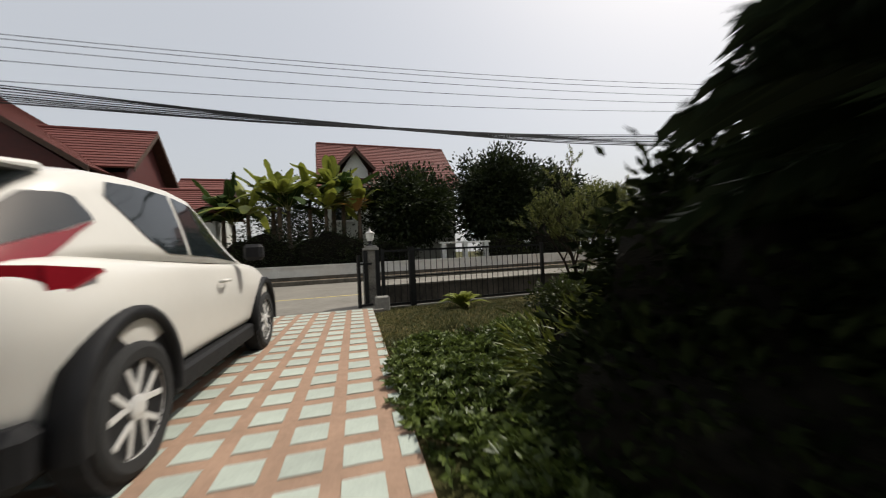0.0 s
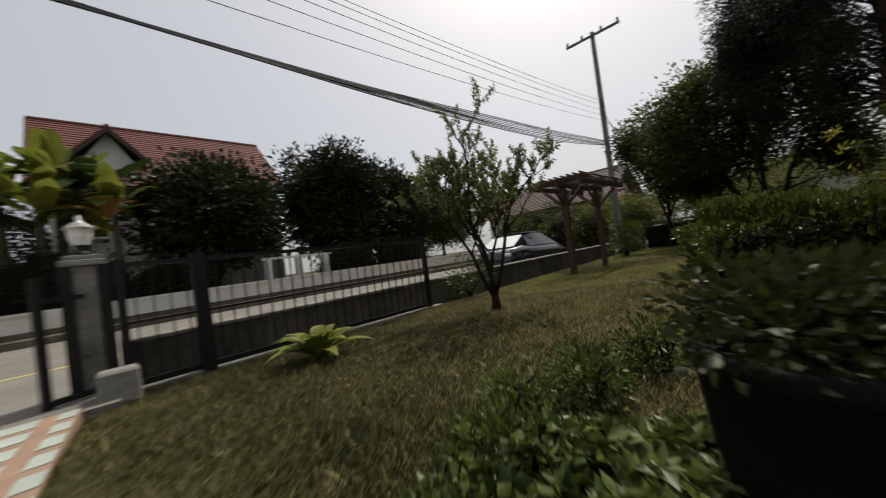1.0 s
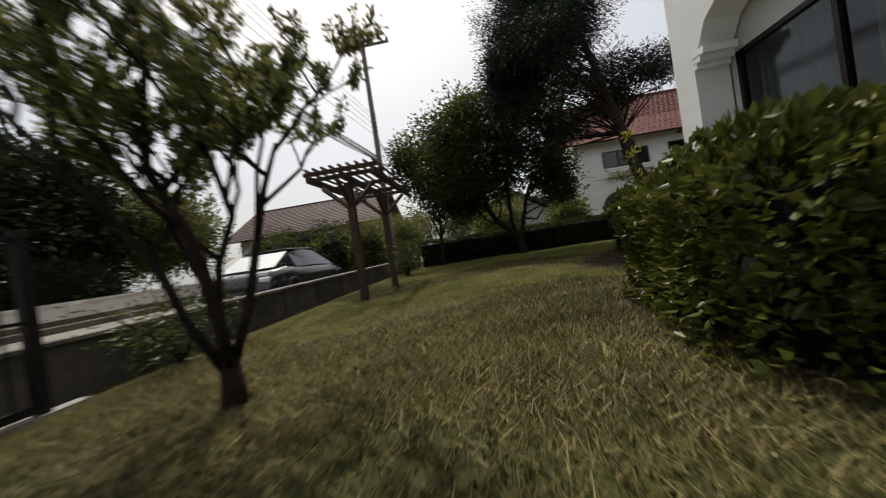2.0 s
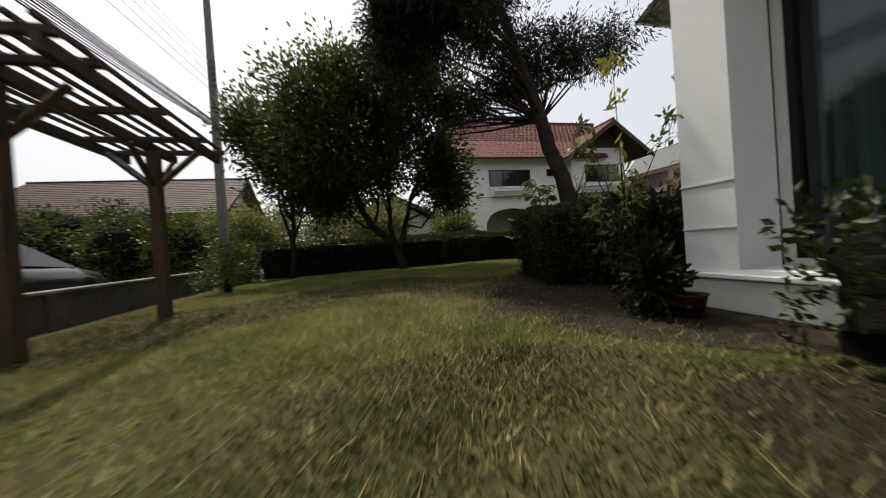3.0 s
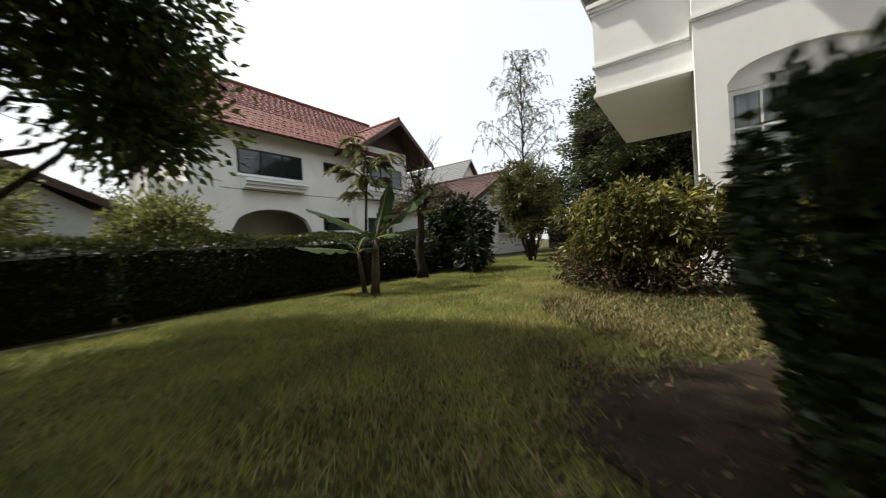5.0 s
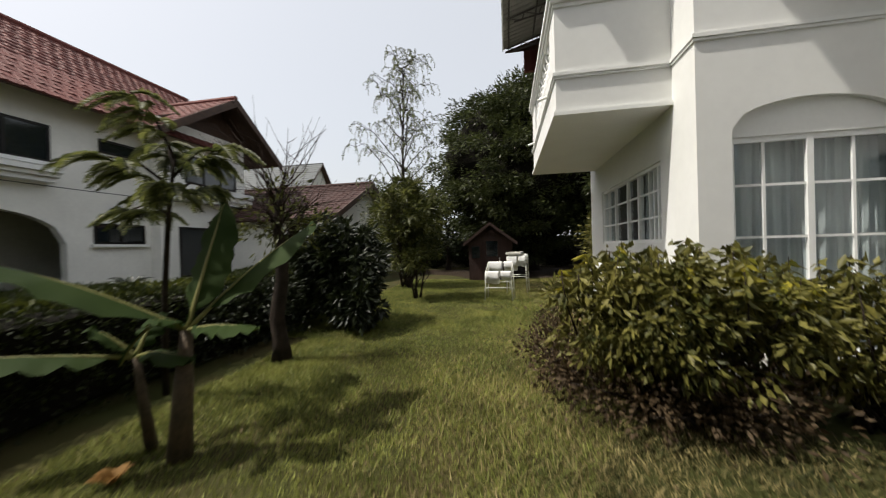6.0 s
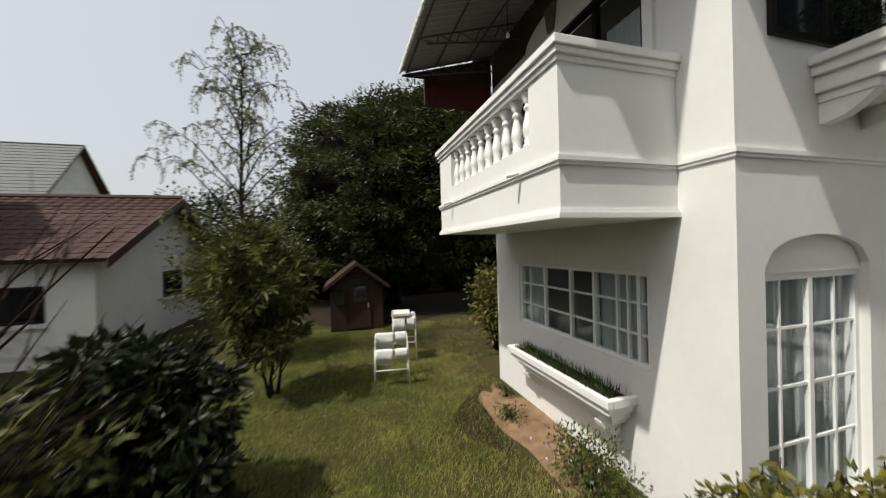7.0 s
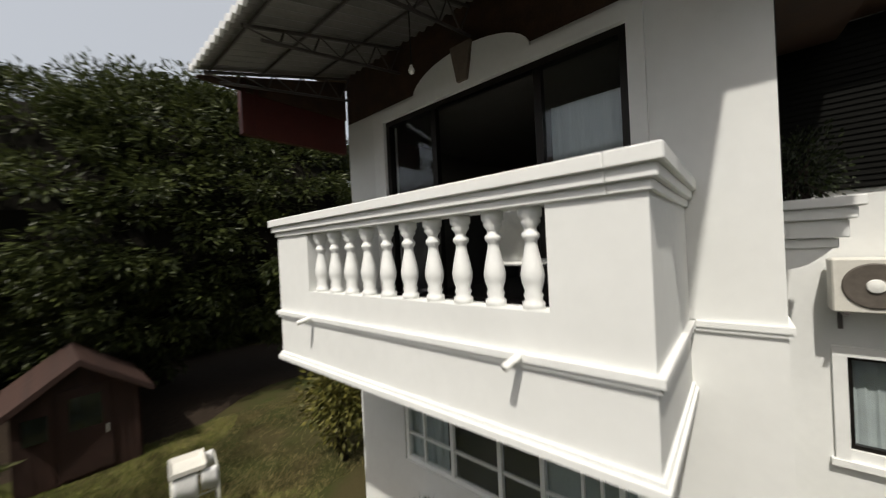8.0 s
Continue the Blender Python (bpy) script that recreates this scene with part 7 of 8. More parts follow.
# ---- lawn ----
def lawn(seed=200):
    """Grass blades, thicker near the middle of the garden; kept off walls, beds and drive."""
    rng = np.random.default_rng(seed)
    out = []
    for x0, x1, y0, y1, per in ((0.0, 9.2, 1.5, 2.1, 5200), (-0.3, 15.5, 2.1, 7.6, 5200), (9.2, 15.6, -4.2, 2.1, 5600), (10.75, 16.5, -13.4, -4.2, 3600), (8.6, 10.75, -13.4, -8.8, 3000)):
        n = int((x1 - x0) * (y1 - y0) * per)
        out.append(np.stack([rng.uniform(x0, x1, n), rng.uniform(y0, y1, n)], 1))
    q = np.concatenate(out)
    x, y = q.T
    bad = ((x < 2.6) & (y < 3.15)) | ((x > 3.5) & (x < 5.4) & (y < 3.45)) | ((x < 6.8) & (y < 2.1)) | ((x < 10.75) & (y < -2.0) & (y > -8.9))
    bad |= (((x - 11.12) / 0.42) ** 2 + ((y + 5.75) / 1.45) ** 2 < 1) | ((y < 7.1) & (x < 0.10 - (7.08 - y) * 0.0787))
    for ex, ey, ra, rb in ((8.25, 1.45, 2.05, 1.5), (10.0, 0.85, 1.3, 1.05)):
        bad |= np.hypot((x - ex) / ra, (y - ey) / rb) < 0.93 + 0.08 * np.sin(7 * x) * np.cos(6 * y) + rng.normal(0, 0.11, len(q))
    patch = np.sin(x * 1.7 + 0.6 * np.sin(y * 2.3)) + np.sin(y * 1.9 + 0.8 * np.sin(x * 1.3)) + 0.6 * np.sin(4.1 * x + 3.3 * y)
    bad |= rng.uniform(0, 1, len(q)) < np.clip(0.22 - 0.20 * patch - 0.05 * np.maximum(x - 10, 0), 0, 0.7)
    q, patch = q[~bad], patch[~bad]
    n = len(q)
    z = np.array([ground_z(a, b) for a, b in q])
    h = rng.uniform(0.02, 0.055, n) * (1 + 0.25 * np.clip(patch, -1, 1.5))
    w = rng.uniform(0.005, 0.013, n)
    a = rng.uniform(0, 2 * math.pi, n)
    d = np.stack([np.cos(a), np.sin(a)], 1)
    lean = rng.normal(0, 0.8, (n, 2)) * h[:, None]
    v = np.stack([np.c_[q - d * w[:, None] / 2, z - 0.002], np.c_[q + d * w[:, None] / 2, z - 0.002], np.c_[q + lean, z + h]], 1)
    dry = rng.uniform(0, 1, n) < np.clip(0.27 + 0.12 * (q[:, 0] < 10.5) + 0.22 * ((q[:, 0] > 6) & (q[:, 0] < 9.8)) - 0.25 * np.sin(q[:, 0] * 0.9 + 1.0 + np.sin(q[:, 1] * 0.7)) - 0.06 * np.maximum(q[:, 0] - 11, 0), 0.06, 0.75)
    # Sun and shade on the lawn are put into the blade colour by band.
    edge = q[:, 0] + 0.8 * np.sin(q[:, 1] * 1.3)
    sunny_band = ((edge > 6.3) & (edge < 8.8)) | (edge > 11.3)
    for sel, m, label in ((~dry & sunny_band, L_GRASS, "short green grass beside the house, brightened to carry sunlight"), (~dry & ~sunny_band, L_GRASS_SHADED, "short patchy green grass, dulled to carry shade"), (dry, L_STRAW, "dried straw-coloured grass between the green")):
        vv = v[sel].reshape(-1, 3)
        tagged(part("grass", mesh_of("grass", vv, np.arange(len(vv)).reshape(-1, 3)), m), label, "grass", kind="stuff")
    # fallen leaves
    m = 1500
    p = np.stack([rng.uniform(6.5, 15.6, m), rng.uniform(-2.5, 6.5, m), np.full(m, 0.02)], 1)
    extra = np.stack([rng.uniform(7.2, 11.6, 700), rng.normal(1.5, 0.55, 700), np.full(700, 0.024)], 1)
    p = np.concatenate([p, extra])
    near = (p[:, 0] < 10.9) & (p[:, 1] < 0.2)
    p = p[~near]
    tagged(part("fallen_leaves", leaves("fallen_leaves", p, rng.normal(0, 1, (len(p), 3)) * [1, 1, 0.15], 0.042, 0.018, rng, spread=0.1), L_FALLEN), "dry fallen leaves scattered over grass and bed", "leaves", kind="stuff")


lawn()


# ---- cars ----
def wheel(parent, at, r=0.32, w=0.215, side=1, tall=1.0):
    t = part("wheel", wheel_bm(r, w), M_TYRE, parent, "black tyre", smooth=False, at=Matrix.Translation(at) @ Matrix.Diagonal((1, 1.05, 1.05 / tall, 1)) @ Matrix.Rotation(radians(90 * side), 4, "Y"))
    rim = bmesh.new()
    lathe(rim, [(0.235, -0.06), (0.235, 0.075), (0.222, 0.085), (0.215, 0.05), (0.05, 0.03)], 28)
    rimo = part("rim", rim, M_STEEL, t, "dark barrel of the alloy wheel")
    for k in range(5):
        sb = bmesh.new()
        for off in (-0.13, 0.13):
            a = 2 * math.pi * k / 5
            c, s = math.cos(a), math.sin(a)
            def at3(rad, tang, z):
                return (c * rad - s * tang, s * rad + c * tang, z)
            o = off * 0.55
            hexa(sb, [at3(0.045, o * 0.5 - 0.018, 0.05), at3(0.225, o - 0.02, 0.045), at3(0.225, o + 0.02, 0.045), at3(0.045, o * 0.5 + 0.018, 0.05),
                      at3(0.045, o * 0.5 - 0.014, 0.085), at3(0.228, o - 0.015, 0.078), at3(0.228, o + 0.015, 0.078), at3(0.045, o * 0.5 + 0.014, 0.085)])
        part("spoke", sb, M_ALLOY, t, "silver twin spoke")
    hb = bmesh.new()
    lathe(hb, [(0.065, 0.045), (0.06, 0.09), (0.03, 0.098)], 16)
    part("hub_cap", hb, M_ALLOY, t)
    lip = bmesh.new()
    lathe(lip, [(0.243, 0.055), (0.246, 0.085), (0.228, 0.088), (0.222, 0.07)], 32)
    part("rim_lip", lip, M_ALLOY, t)
    return t


def wheel_bm(r, w):
    bm = bmesh.new()
    h = w / 2
    lathe(bm, [(r * 0.69, -h * 0.85), (r * 0.88, -h), (r * 0.97, -h * 0.85), (r, -h * 0.55), (r, h * 0.55), (r * 0.97, h * 0.85), (r * 0.88, h), (r * 0.72, h * 0.92), (r * 0.69, h * 0.5)], 36)
    return bm


def crossover():
    """The parked white crossover; its own axes: y ahead, rear axle at y = 0."""
    t = thing("car", (-2.54, 2.36, 0.018), "pearl-white compact crossover parked on the tiled drive", "car", rz=-4.75)
    TALL = 1.11
    t.matrix_world = t.matrix_world @ Matrix.Diagonal((1, 1, TALL, 1))
    # half widths and heights along the body: y, sill z, belt z, half width at sill, mid and belt
    rows = [(-0.62, 0.44, 0.84, 0.46, 0.52, 0.42), (-0.57, 0.36, 0.95, 0.62, 0.67, 0.56), (-0.43, 0.31, 1.00, 0.74, 0.80, 0.68), (-0.20, 0.29, 1.02, 0.81, 0.88, 0.76), (0.10, 0.29, 1.00, 0.835, 0.905, 0.79),
            (0.6, 0.29, 0.985, 0.815, 0.862, 0.80), (1.1, 0.29, 0.965, 0.81, 0.852, 0.80), (1.6, 0.29, 0.95, 0.81, 0.855, 0.80), (2.0, 0.29, 0.94, 0.82, 0.87, 0.795), (2.3, 0.29, 0.935, 0.835, 0.895, 0.77),
            (2.6, 0.29, 0.92, 0.835, 0.895, 0.72), (2.9, 0.30, 0.87, 0.78, 0.85, 0.62), (3.15, 0.33, 0.78, 0.68, 0.75, 0.52), (3.28, 0.40, 0.68, 0.52, 0.58, 0.42)]
    secs = []
    for y, zs, zb, ws, wm, wb in rows:
        zm = zs + (zb - zs) * 0.52
        half = [(0, y, zb + 0.015), (wb * 0.6, y, zb + 0.013), (wb, y, zb - 0.01), (wb + (wm - wb) * 0.55, y, zb - 0.07), (wm, y, zm + 0.10), (wm * 0.995, y, zm - 0.03), (ws + (wm - ws) * 0.35, y, zs + 0.14), (ws, y, zs), (0, y, zs - 0.02)]
        secs.append(half + [(-x_, y_, z_) for x_, y_, z_ in half[-2:0:-1]] + [half[0]])
    bm = bmesh.new()
    rings = [[bm.verts.new(p) for p in s[:-1]] for s in secs]
    n = len(rings[0])
    for a, b in zip(rings, rings[1:]):
        for k in range(n):
            bm.faces.new((a[k], a[(k + 1) % n], b[(k + 1) % n], b[k]))
    bm.faces.new(rings[0]), bm.faces.new(rings[-1][::-1])
    body = part("body", bm, M_CARPAINT, t, smooth=True)
    sub = body.modifiers.new("round", "SUBSURF")
    sub.levels = sub.render_levels = 2
    # cabin: a painted shell with glass panes laid on it
    cab = [(-0.50, 0.98, 1.06, 0.62, 0.54), (-0.38, 0.985, 1.17, 0.66, 0.55), (-0.20, 0.99, 1.30, 0.70, 0.565), (-0.02, 1.0, 1.40, 0.735, 0.58), (0.2, 1.0, 1.45, 0.76, 0.60), (0.5, 0.99, 1.475, 0.775, 0.615),
           (0.9, 0.975, 1.48, 0.785, 0.62), (1.25, 0.965, 1.455, 0.785, 0.612), (1.5, 0.955, 1.38, 0.78, 0.60), (1.8, 0.95, 1.22, 0.77, 0.62), (2.1, 0.94, 1.04, 0.755, 0.66), (2.25, 0.93, 0.965, 0.745, 0.68)]

    def cab_at(y):
        return [float(np.interp(y, [r[0] for r in cab], [r[i] for r in cab])) for i in range(1, 5)]

    def side_point(s, y, v, out=0.0):
        z0, z1, w0, w1 = cab_at(y)
        return (s * (w0 + (w1 - w0) * v ** 1.25 + out), y, z0 - 0.02 + (z1 - 0.035 - z0 + 0.02) * v)

    bm = bmesh.new()
    rings = []
    for y in np.linspace(-0.50, 2.25, 34):
        z0, z1, w0, w1 = cab_at(y)
        half = [(0, y, z1 + 0.012), (w1 * 0.5, y, z1 + 0.006), (w1 * 0.85, y, z1 - 0.012)] + [side_point(1, y, v) for v in (1.0, 0.8, 0.6, 0.4, 0.2, 0.0)]
        rings.append([bm.verts.new(p) for p in half + [(-x_, y_, z_) for x_, y_, z_ in half[-1:0:-1]]])
    n = len(rings[0])
    for a, b in zip(rings, rings[1:]):
        for k in range(n):
            bm.faces.new((a[k], a[(k + 1) % n], b[(k + 1) % n], b[k]))
    bm.faces.new(rings[0]), bm.faces.new(rings[-1][::-1])
    part("cabin", bm, M_CARPAINT, t, smooth=True)

    def pane_bm(grid):
        q = bmesh.new()
        vs = [[q.verts.new(p) for p in row] for row in grid]
        for a, b in zip(vs, vs[1:]):
            for k in range(len(a) - 1):
                q.faces.new((a[k], a[k + 1], b[k + 1], b[k]))
        return q

    def top_pane(y0, y1, frac, lift):
        rows_ = []
        for y in np.linspace(y0, y1, 10):
            z0, z1, w0, w1 = cab_at(y)
            rows_.append([(f * frac * w1, y + lift[0], z1 + 0.012 - 0.03 * (f * frac) ** 2 + lift[1]) for f in np.linspace(-1, 1, 9)])
        return pane_bm(rows_)

    part("rear_window", top_pane(-0.46, -0.04, 0.97, (-0.012, 0.010)), M_CARGLASS, t, "dark rear window", smooth=True)
    part("windscreen", top_pane(1.36, 2.16, 0.96, (0.010, 0.012)), M_CARGLASS, t, "dark windscreen", smooth=True)
    def side_pane(s, ys, lo, hi, out=0.006, rows=7):
        return pane_bm([[side_point(s, y, a + (b - a) * k / rows, out) for y, a, b in zip(ys, lo, hi)] for k in range(rows + 1)])

    for s in (-1, 1):
        for ya, yb0, yb1, lab in (((0.60, 0.42, 0.20, 0.26), 0.86, 0.88, "dark rear side window"), (None, 2.00, 1.40, "dark front side window")):
            grid = []
            for v in np.linspace(0.10, 0.92, 11):
                k = (v - 0.10) / 0.82
                lo = float(np.interp(v, (0.10, 0.28, 0.74, 0.92), ya)) if ya else 0.91 + 0.02 * k
                hi = yb0 + (yb1 - yb0) * k ** 0.8
                grid.append([side_point(s, lo + (hi - lo) * u, v, 0.006) for u in np.linspace(0, 1, 11)])
            part("side_window", pane_bm(grid), M_CARGLASS, t, lab, smooth=True)
        ys = np.linspace(-0.49, 0.06, 14)
        edge = np.interp(ys, (-0.49, -0.3, -0.1, 0.06), (0.45, 0.42, 0.41, 0.47))
        part("rear_window", side_pane(s, ys, edge, np.interp(ys, (-0.49, -0.2, 0.02, 0.06), (1.0, 1.0, 0.74, 0.52))), M_CARGLASS, t, "dark rear window wrapping round the corner", smooth=True)
        part("tail_lamp", side_pane(s, ys, np.interp(ys, (-0.49, -0.30, -0.22, -0.06, 0.06), (0.0, 0.0, 0.12, 0.34, 0.455)), edge - 0.012, 0.010), M_REDLAMP, t, "red band over the tail", smooth=True)
        # shark-fin rise of the rear pillar over the window's end
        bm = bmesh.new()
        tube(bm, [(s * 0.80, 1.86, 0.97), (s * 0.90, 1.84, 1.0)], 0.02, 6)
        m = part("mirror", boxes((min(s * 0.88, s * 1.06), max(s * 0.88, s * 1.06), 1.76, 1.88, 0.95, 1.10)), M_CARTRIM, t, "black door mirror", bevel=0.03)
        # lamp: a long wedge round the tail's corner and a red band over the shoulder
        lb = bmesh.new()
        low = [(0.485, -0.555), (0.63, -0.50), (0.768, -0.345), (0.852, -0.15)]
        for (xa, ya), (xb, yb), za, zb, ta, tb in zip(low, low[1:], (0.78, 0.795, 0.825), (0.795, 0.825, 0.93), (0.975, 0.975, 0.965), (0.975, 0.965, 0.945)):
            hexa(lb, [(s * (xa - 0.08), ya + 0.05, za), (s * (xa + 0.018), ya - 0.018, za), (s * (xb + 0.012), yb - 0.012, zb), (s * (xb - 0.08), yb + 0.05, zb),
                      (s * (xa - 0.10), ya + 0.05, ta), (s * (xa + 0.004), ya - 0.020, ta), (s * (xb), yb - 0.014, tb), (s * (xb - 0.10), yb + 0.05, tb)])
        bmesh.ops.remove_doubles(lb, verts=lb.verts, dist=1e-4)
        part("tail_lamp", lb, M_REDLAMP, t, "red wedge-shaped tail lamp")
        # black cladding: arches, sill
        for yc in (0.0, 2.53):
            bm = bmesh.new()
            ring = []
            for k in range(19):
                a = math.pi * (-0.06 + 1.12 * k / 18)
                ring.append([bm.verts.new((s * wx, yc + rad * math.cos(a), 0.335 + rad * math.sin(a))) for wx, rad in ((0.80, 0.372), (0.915, 0.372), (0.918, 0.415), (0.90, 0.432), (0.80, 0.432))])
            for a, b in zip(ring, ring[1:]):
                for k in range(5):
                    bm.faces.new((a[k], a[(k + 1) % 5], b[(k + 1) % 5], b[k]))
            part("arch_cladding", bm, M_CARTRIM, t, "black wheel-arch cladding", smooth=True)
            bm = bmesh.new()
            lathe(bm, [(0.372, -0.06), (0.372, 0.06)], 28)
            bm.transform(Matrix.Translation((s * 0.815, yc, 0.335)) @ Matrix.Rotation(radians(90), 4, "Y"))
            part("wheel_well", bm, M_CARTRIM, t)
            wheel(t, (s * 0.80, yc, 0.336 / TALL), side=s, tall=TALL)
        part("sill_cladding", boxes((min(s * 0.74, s * 0.865), max(s * 0.74, s * 0.865), 0.42, 2.12, 0.20, 0.335)), M_CARTRIM, t, "black sill cladding", bevel=0.02)
        for yh in (1.28,):
            bm = bmesh.new()
            tube(bm, [(s * 0.865, yh - 0.09, 0.80), (s * 0.90, yh - 0.05, 0.805), (s * 0.90, yh + 0.05, 0.805), (s * 0.868, yh + 0.09, 0.80)], 0.014, 6)
            part("door_handle", bm, M_CARPAINT, t, smooth=True)
    part("rear_bumper", boxes((-0.56, 0.56, -0.67, -0.48, 0.24, 0.47), (-0.80, 0.80, -0.54, -0.38, 0.22, 0.43)), M_CARTRIM, t, "black lower rear bumper", bevel=0.04)
    part("front_bumper", boxes((-0.62, 0.62, 3.12, 3.28, 0.22, 0.42)), M_CARTRIM, t, bevel=0.04)
    bm = bmesh.new()
    hexa(bm, [(-0.46, -0.36, 1.365), (0.46, -0.36, 1.365), (0.56, -0.03, 1.365), (-0.56, -0.03, 1.365), (-0.46, -0.36, 1.385), (0.46, -0.36, 1.385), (0.56, -0.03, 1.415), (-0.56, -0.03, 1.415)])
    part("spoiler", bm, M_CARPAINT, t, "white roof spoiler", bevel=0.015)
    part("plate", boxes((-0.25, 0.25, -0.635, -0.61, 0.62, 0.73)), M_PLASTIC, t)
    part("underbody", boxes((-0.72, 0.72, -0.45, 3.0, 0.20, 0.30)), M_CARTRIM, t)
    return t


crossover()


def sedan():
    """Dark car parked along the street."""
    t = thing("car", (11.5, 9.75, ROAD_Z), "dark glossy car with a pale reflecting windscreen parked in the street", "car", rz=-90)
    prof = [(-2.15, 0.55, 0.30, 0.70), (-2.0, 0.80, 0.25, 0.82), (-1.2, 0.86, 0.22, 0.86), (0.0, 0.84, 0.22, 0.87), (1.1, 0.80, 0.22, 0.86), (1.9, 0.66, 0.25, 0.80), (2.15, 0.50, 0.32, 0.62)]
    bm = bmesh.new()
    rings = []
    for y, zb, zs, w in prof:
        half = [(0, y, zb + 0.02), (w * 0.85, y, zb), (w, y, zb - 0.15), (w, y, zs + 0.08), (w * 0.9, y, zs), (0, y, zs)]
        rings.append([bm.verts.new(p) for p in half + [(-a, b, c) for a, b, c in half[-2:0:-1]]])
    n = len(rings[0])
    for a, b in zip(rings, rings[1:]):
        for k in range(n):
            bm.faces.new((a[k], a[(k + 1) % n], b[(k + 1) % n], b[k]))
    bm.faces.new(rings[0]), bm.faces.new(rings[-1][::-1])
    part("body", bm, M_DARKPAINT, t, smooth=True, bevel=0.0)
    bm = bmesh.new()
    rings = []
    for y, z0, z1, w0, w1 in ((-1.75, 0.80, 0.86, 0.74, 0.60), (-0.95, 0.84, 1.24, 0.76, 0.58), (-0.3, 0.84, 1.31, 0.77, 0.58), (0.35, 0.83, 1.27, 0.76, 0.57), (1.25, 0.78, 0.84, 0.74, 0.62)):
        half = [(0, y, z1), (w1, y, z1 - 0.03), (w0, y, z0)]
        rings.append([bm.verts.new(p) for p in half + [(-a, b, c) for a, b, c in half[-1:0:-1]]])
    n = len(rings[0])
    for a, b in zip(rings, rings[1:]):
        for k in range(n):
            bm.faces.new((a[k], a[(k + 1) % n], b[(k + 1) % n], b[k]))
    bm.faces.new(rings[0]), bm.faces.new(rings[-1][::-1])
    part("glasshouse", bm, M_CARGLASS, t, "dark windows", smooth=False)
    # Pale panel on the windscreen stands in for the sky mirrored there.
    glare_m = mat("windscreen_shade", (0.62, 0.64, 0.64), 0.35, 0.1, 8, 0.1, metal=0.4)
    bm = bmesh.new()
    hexa(bm, [(-0.66, -1.70, 0.885), (0.66, -1.70, 0.885), (0.60, -1.00, 1.235), (-0.60, -1.00, 1.235), (-0.66, -1.72, 0.895), (0.66, -1.72, 0.895), (0.60, -1.02, 1.245), (-0.60, -1.02, 1.245)])
    part("windscreen_shade", bm, glare_m, t, "pale panel standing in for sky reflected in the windscreen")
    # The dark car's bonnet is made pale to hold the sky's reflection.
    hood_m = mat("bonnet_sky_glare", (0.62, 0.63, 0.63), 0.22, 0.05, 4, 0.0, metal=0.4)
    bm = bmesh.new()
    hexa(bm, [(-0.70, -2.05, 0.70), (0.70, -2.05, 0.70), (0.74, -1.25, 0.82), (-0.74, -1.25, 0.82), (-0.66, -2.03, 0.81), (0.66, -2.03, 0.81), (0.70, -1.25, 0.885), (-0.70, -1.25, 0.885)])
    part("bonnet", bm, hood_m, t, "bonnet with reflected sky put into its pale colour", bevel=0.02)
    part("roof", boxes((-0.55, 0.55, -0.95, 0.40, 1.285, 1.325)), M_DARKPAINT, t, bevel=0.015)
    for s in (-1, 1):
        for y in (-1.35, 1.3):
            part("wheel", wheel_bm(0.31, 0.2), M_TYRE, t, at=Matrix.Translation((s * 0.80, y, 0.31)) @ Matrix.Rotation(radians(90), 4, "Y"))
        part("head_lamp", boxes((min(s * 0.5, s * 0.74), max(s * 0.5, s * 0.74), -2.12, -1.98, 0.58, 0.70)), M_PLASTIC, t, bevel=0.03)


sedan()

# ---- pergola ----
pg = thing("pergola", (9.4, 6.55, -0.06), "dark wooden pergola of two posts with a slatted top", "pergola")
for x, y in ((8.41, 6.62), (10.29, 6.52)):
    post = part("post", boxes((x - 0.065, x + 0.065, y - 0.065, y + 0.065, -0.12, 2.06)), M_WOOD, pg, world=True, bevel=0.01)
    for sx, sy in ((0, 1), (0, -1), (1, 0), (-1, 0)):
        bm = bmesh.new()
        tube(bm, [(x, y, 1.58), (x + sx * 0.48, y + sy * 0.48, 2.03)], 0.042, 4)
        part("brace", bm, M_WOOD, pg, world=True)
for y in (6.02, 6.57, 7.14):
    part("beam", boxes((7.95, 10.95, y - 0.035, y + 0.035, 2.06, 2.17)), M_WOOD, pg, world=True, bevel=0.006)
for x in (8.0, 8.41, 9.35, 10.29, 10.9):
    part("crossbeam", boxes((x - 0.035, x + 0.035, 5.92, 7.22, 2.172, 2.24)), M_WOOD, pg, world=True, bevel=0.006)
for i in range(9):
    y = 5.98 + 0.145 * i
    part("slat", boxes((7.88, 11.02, y - 0.016, y + 0.016, 2.242, 2.275)), M_WOOD, pg, world=True)

# ---- garden shed ----
sh = thing("garden_shed", (13.2, -14.0, 0), "small red wooden garden shed with a gable and a door, darkened as in shade", "shed")
SX0, SX1, SY0, SY1 = 12.35, 14.05, -15.0, -12.9
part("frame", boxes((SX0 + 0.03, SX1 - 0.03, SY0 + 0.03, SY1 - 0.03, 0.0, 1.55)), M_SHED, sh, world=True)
gb = bmesh.new()
hexa(gb, [(SX0 + 0.03, SY0 + 0.03, 1.55), (SX1 - 0.03, SY0 + 0.03, 1.55), (SX1 - 0.03, SY1 - 0.03, 1.55), (SX0 + 0.03, SY1 - 0.03, 1.55), (13.15, SY0 + 0.03, 2.18), (13.25, SY0 + 0.03, 2.18), (13.25, SY1 - 0.03, 2.18), (13.15, SY1 - 0.03, 2.18)])
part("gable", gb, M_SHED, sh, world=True)
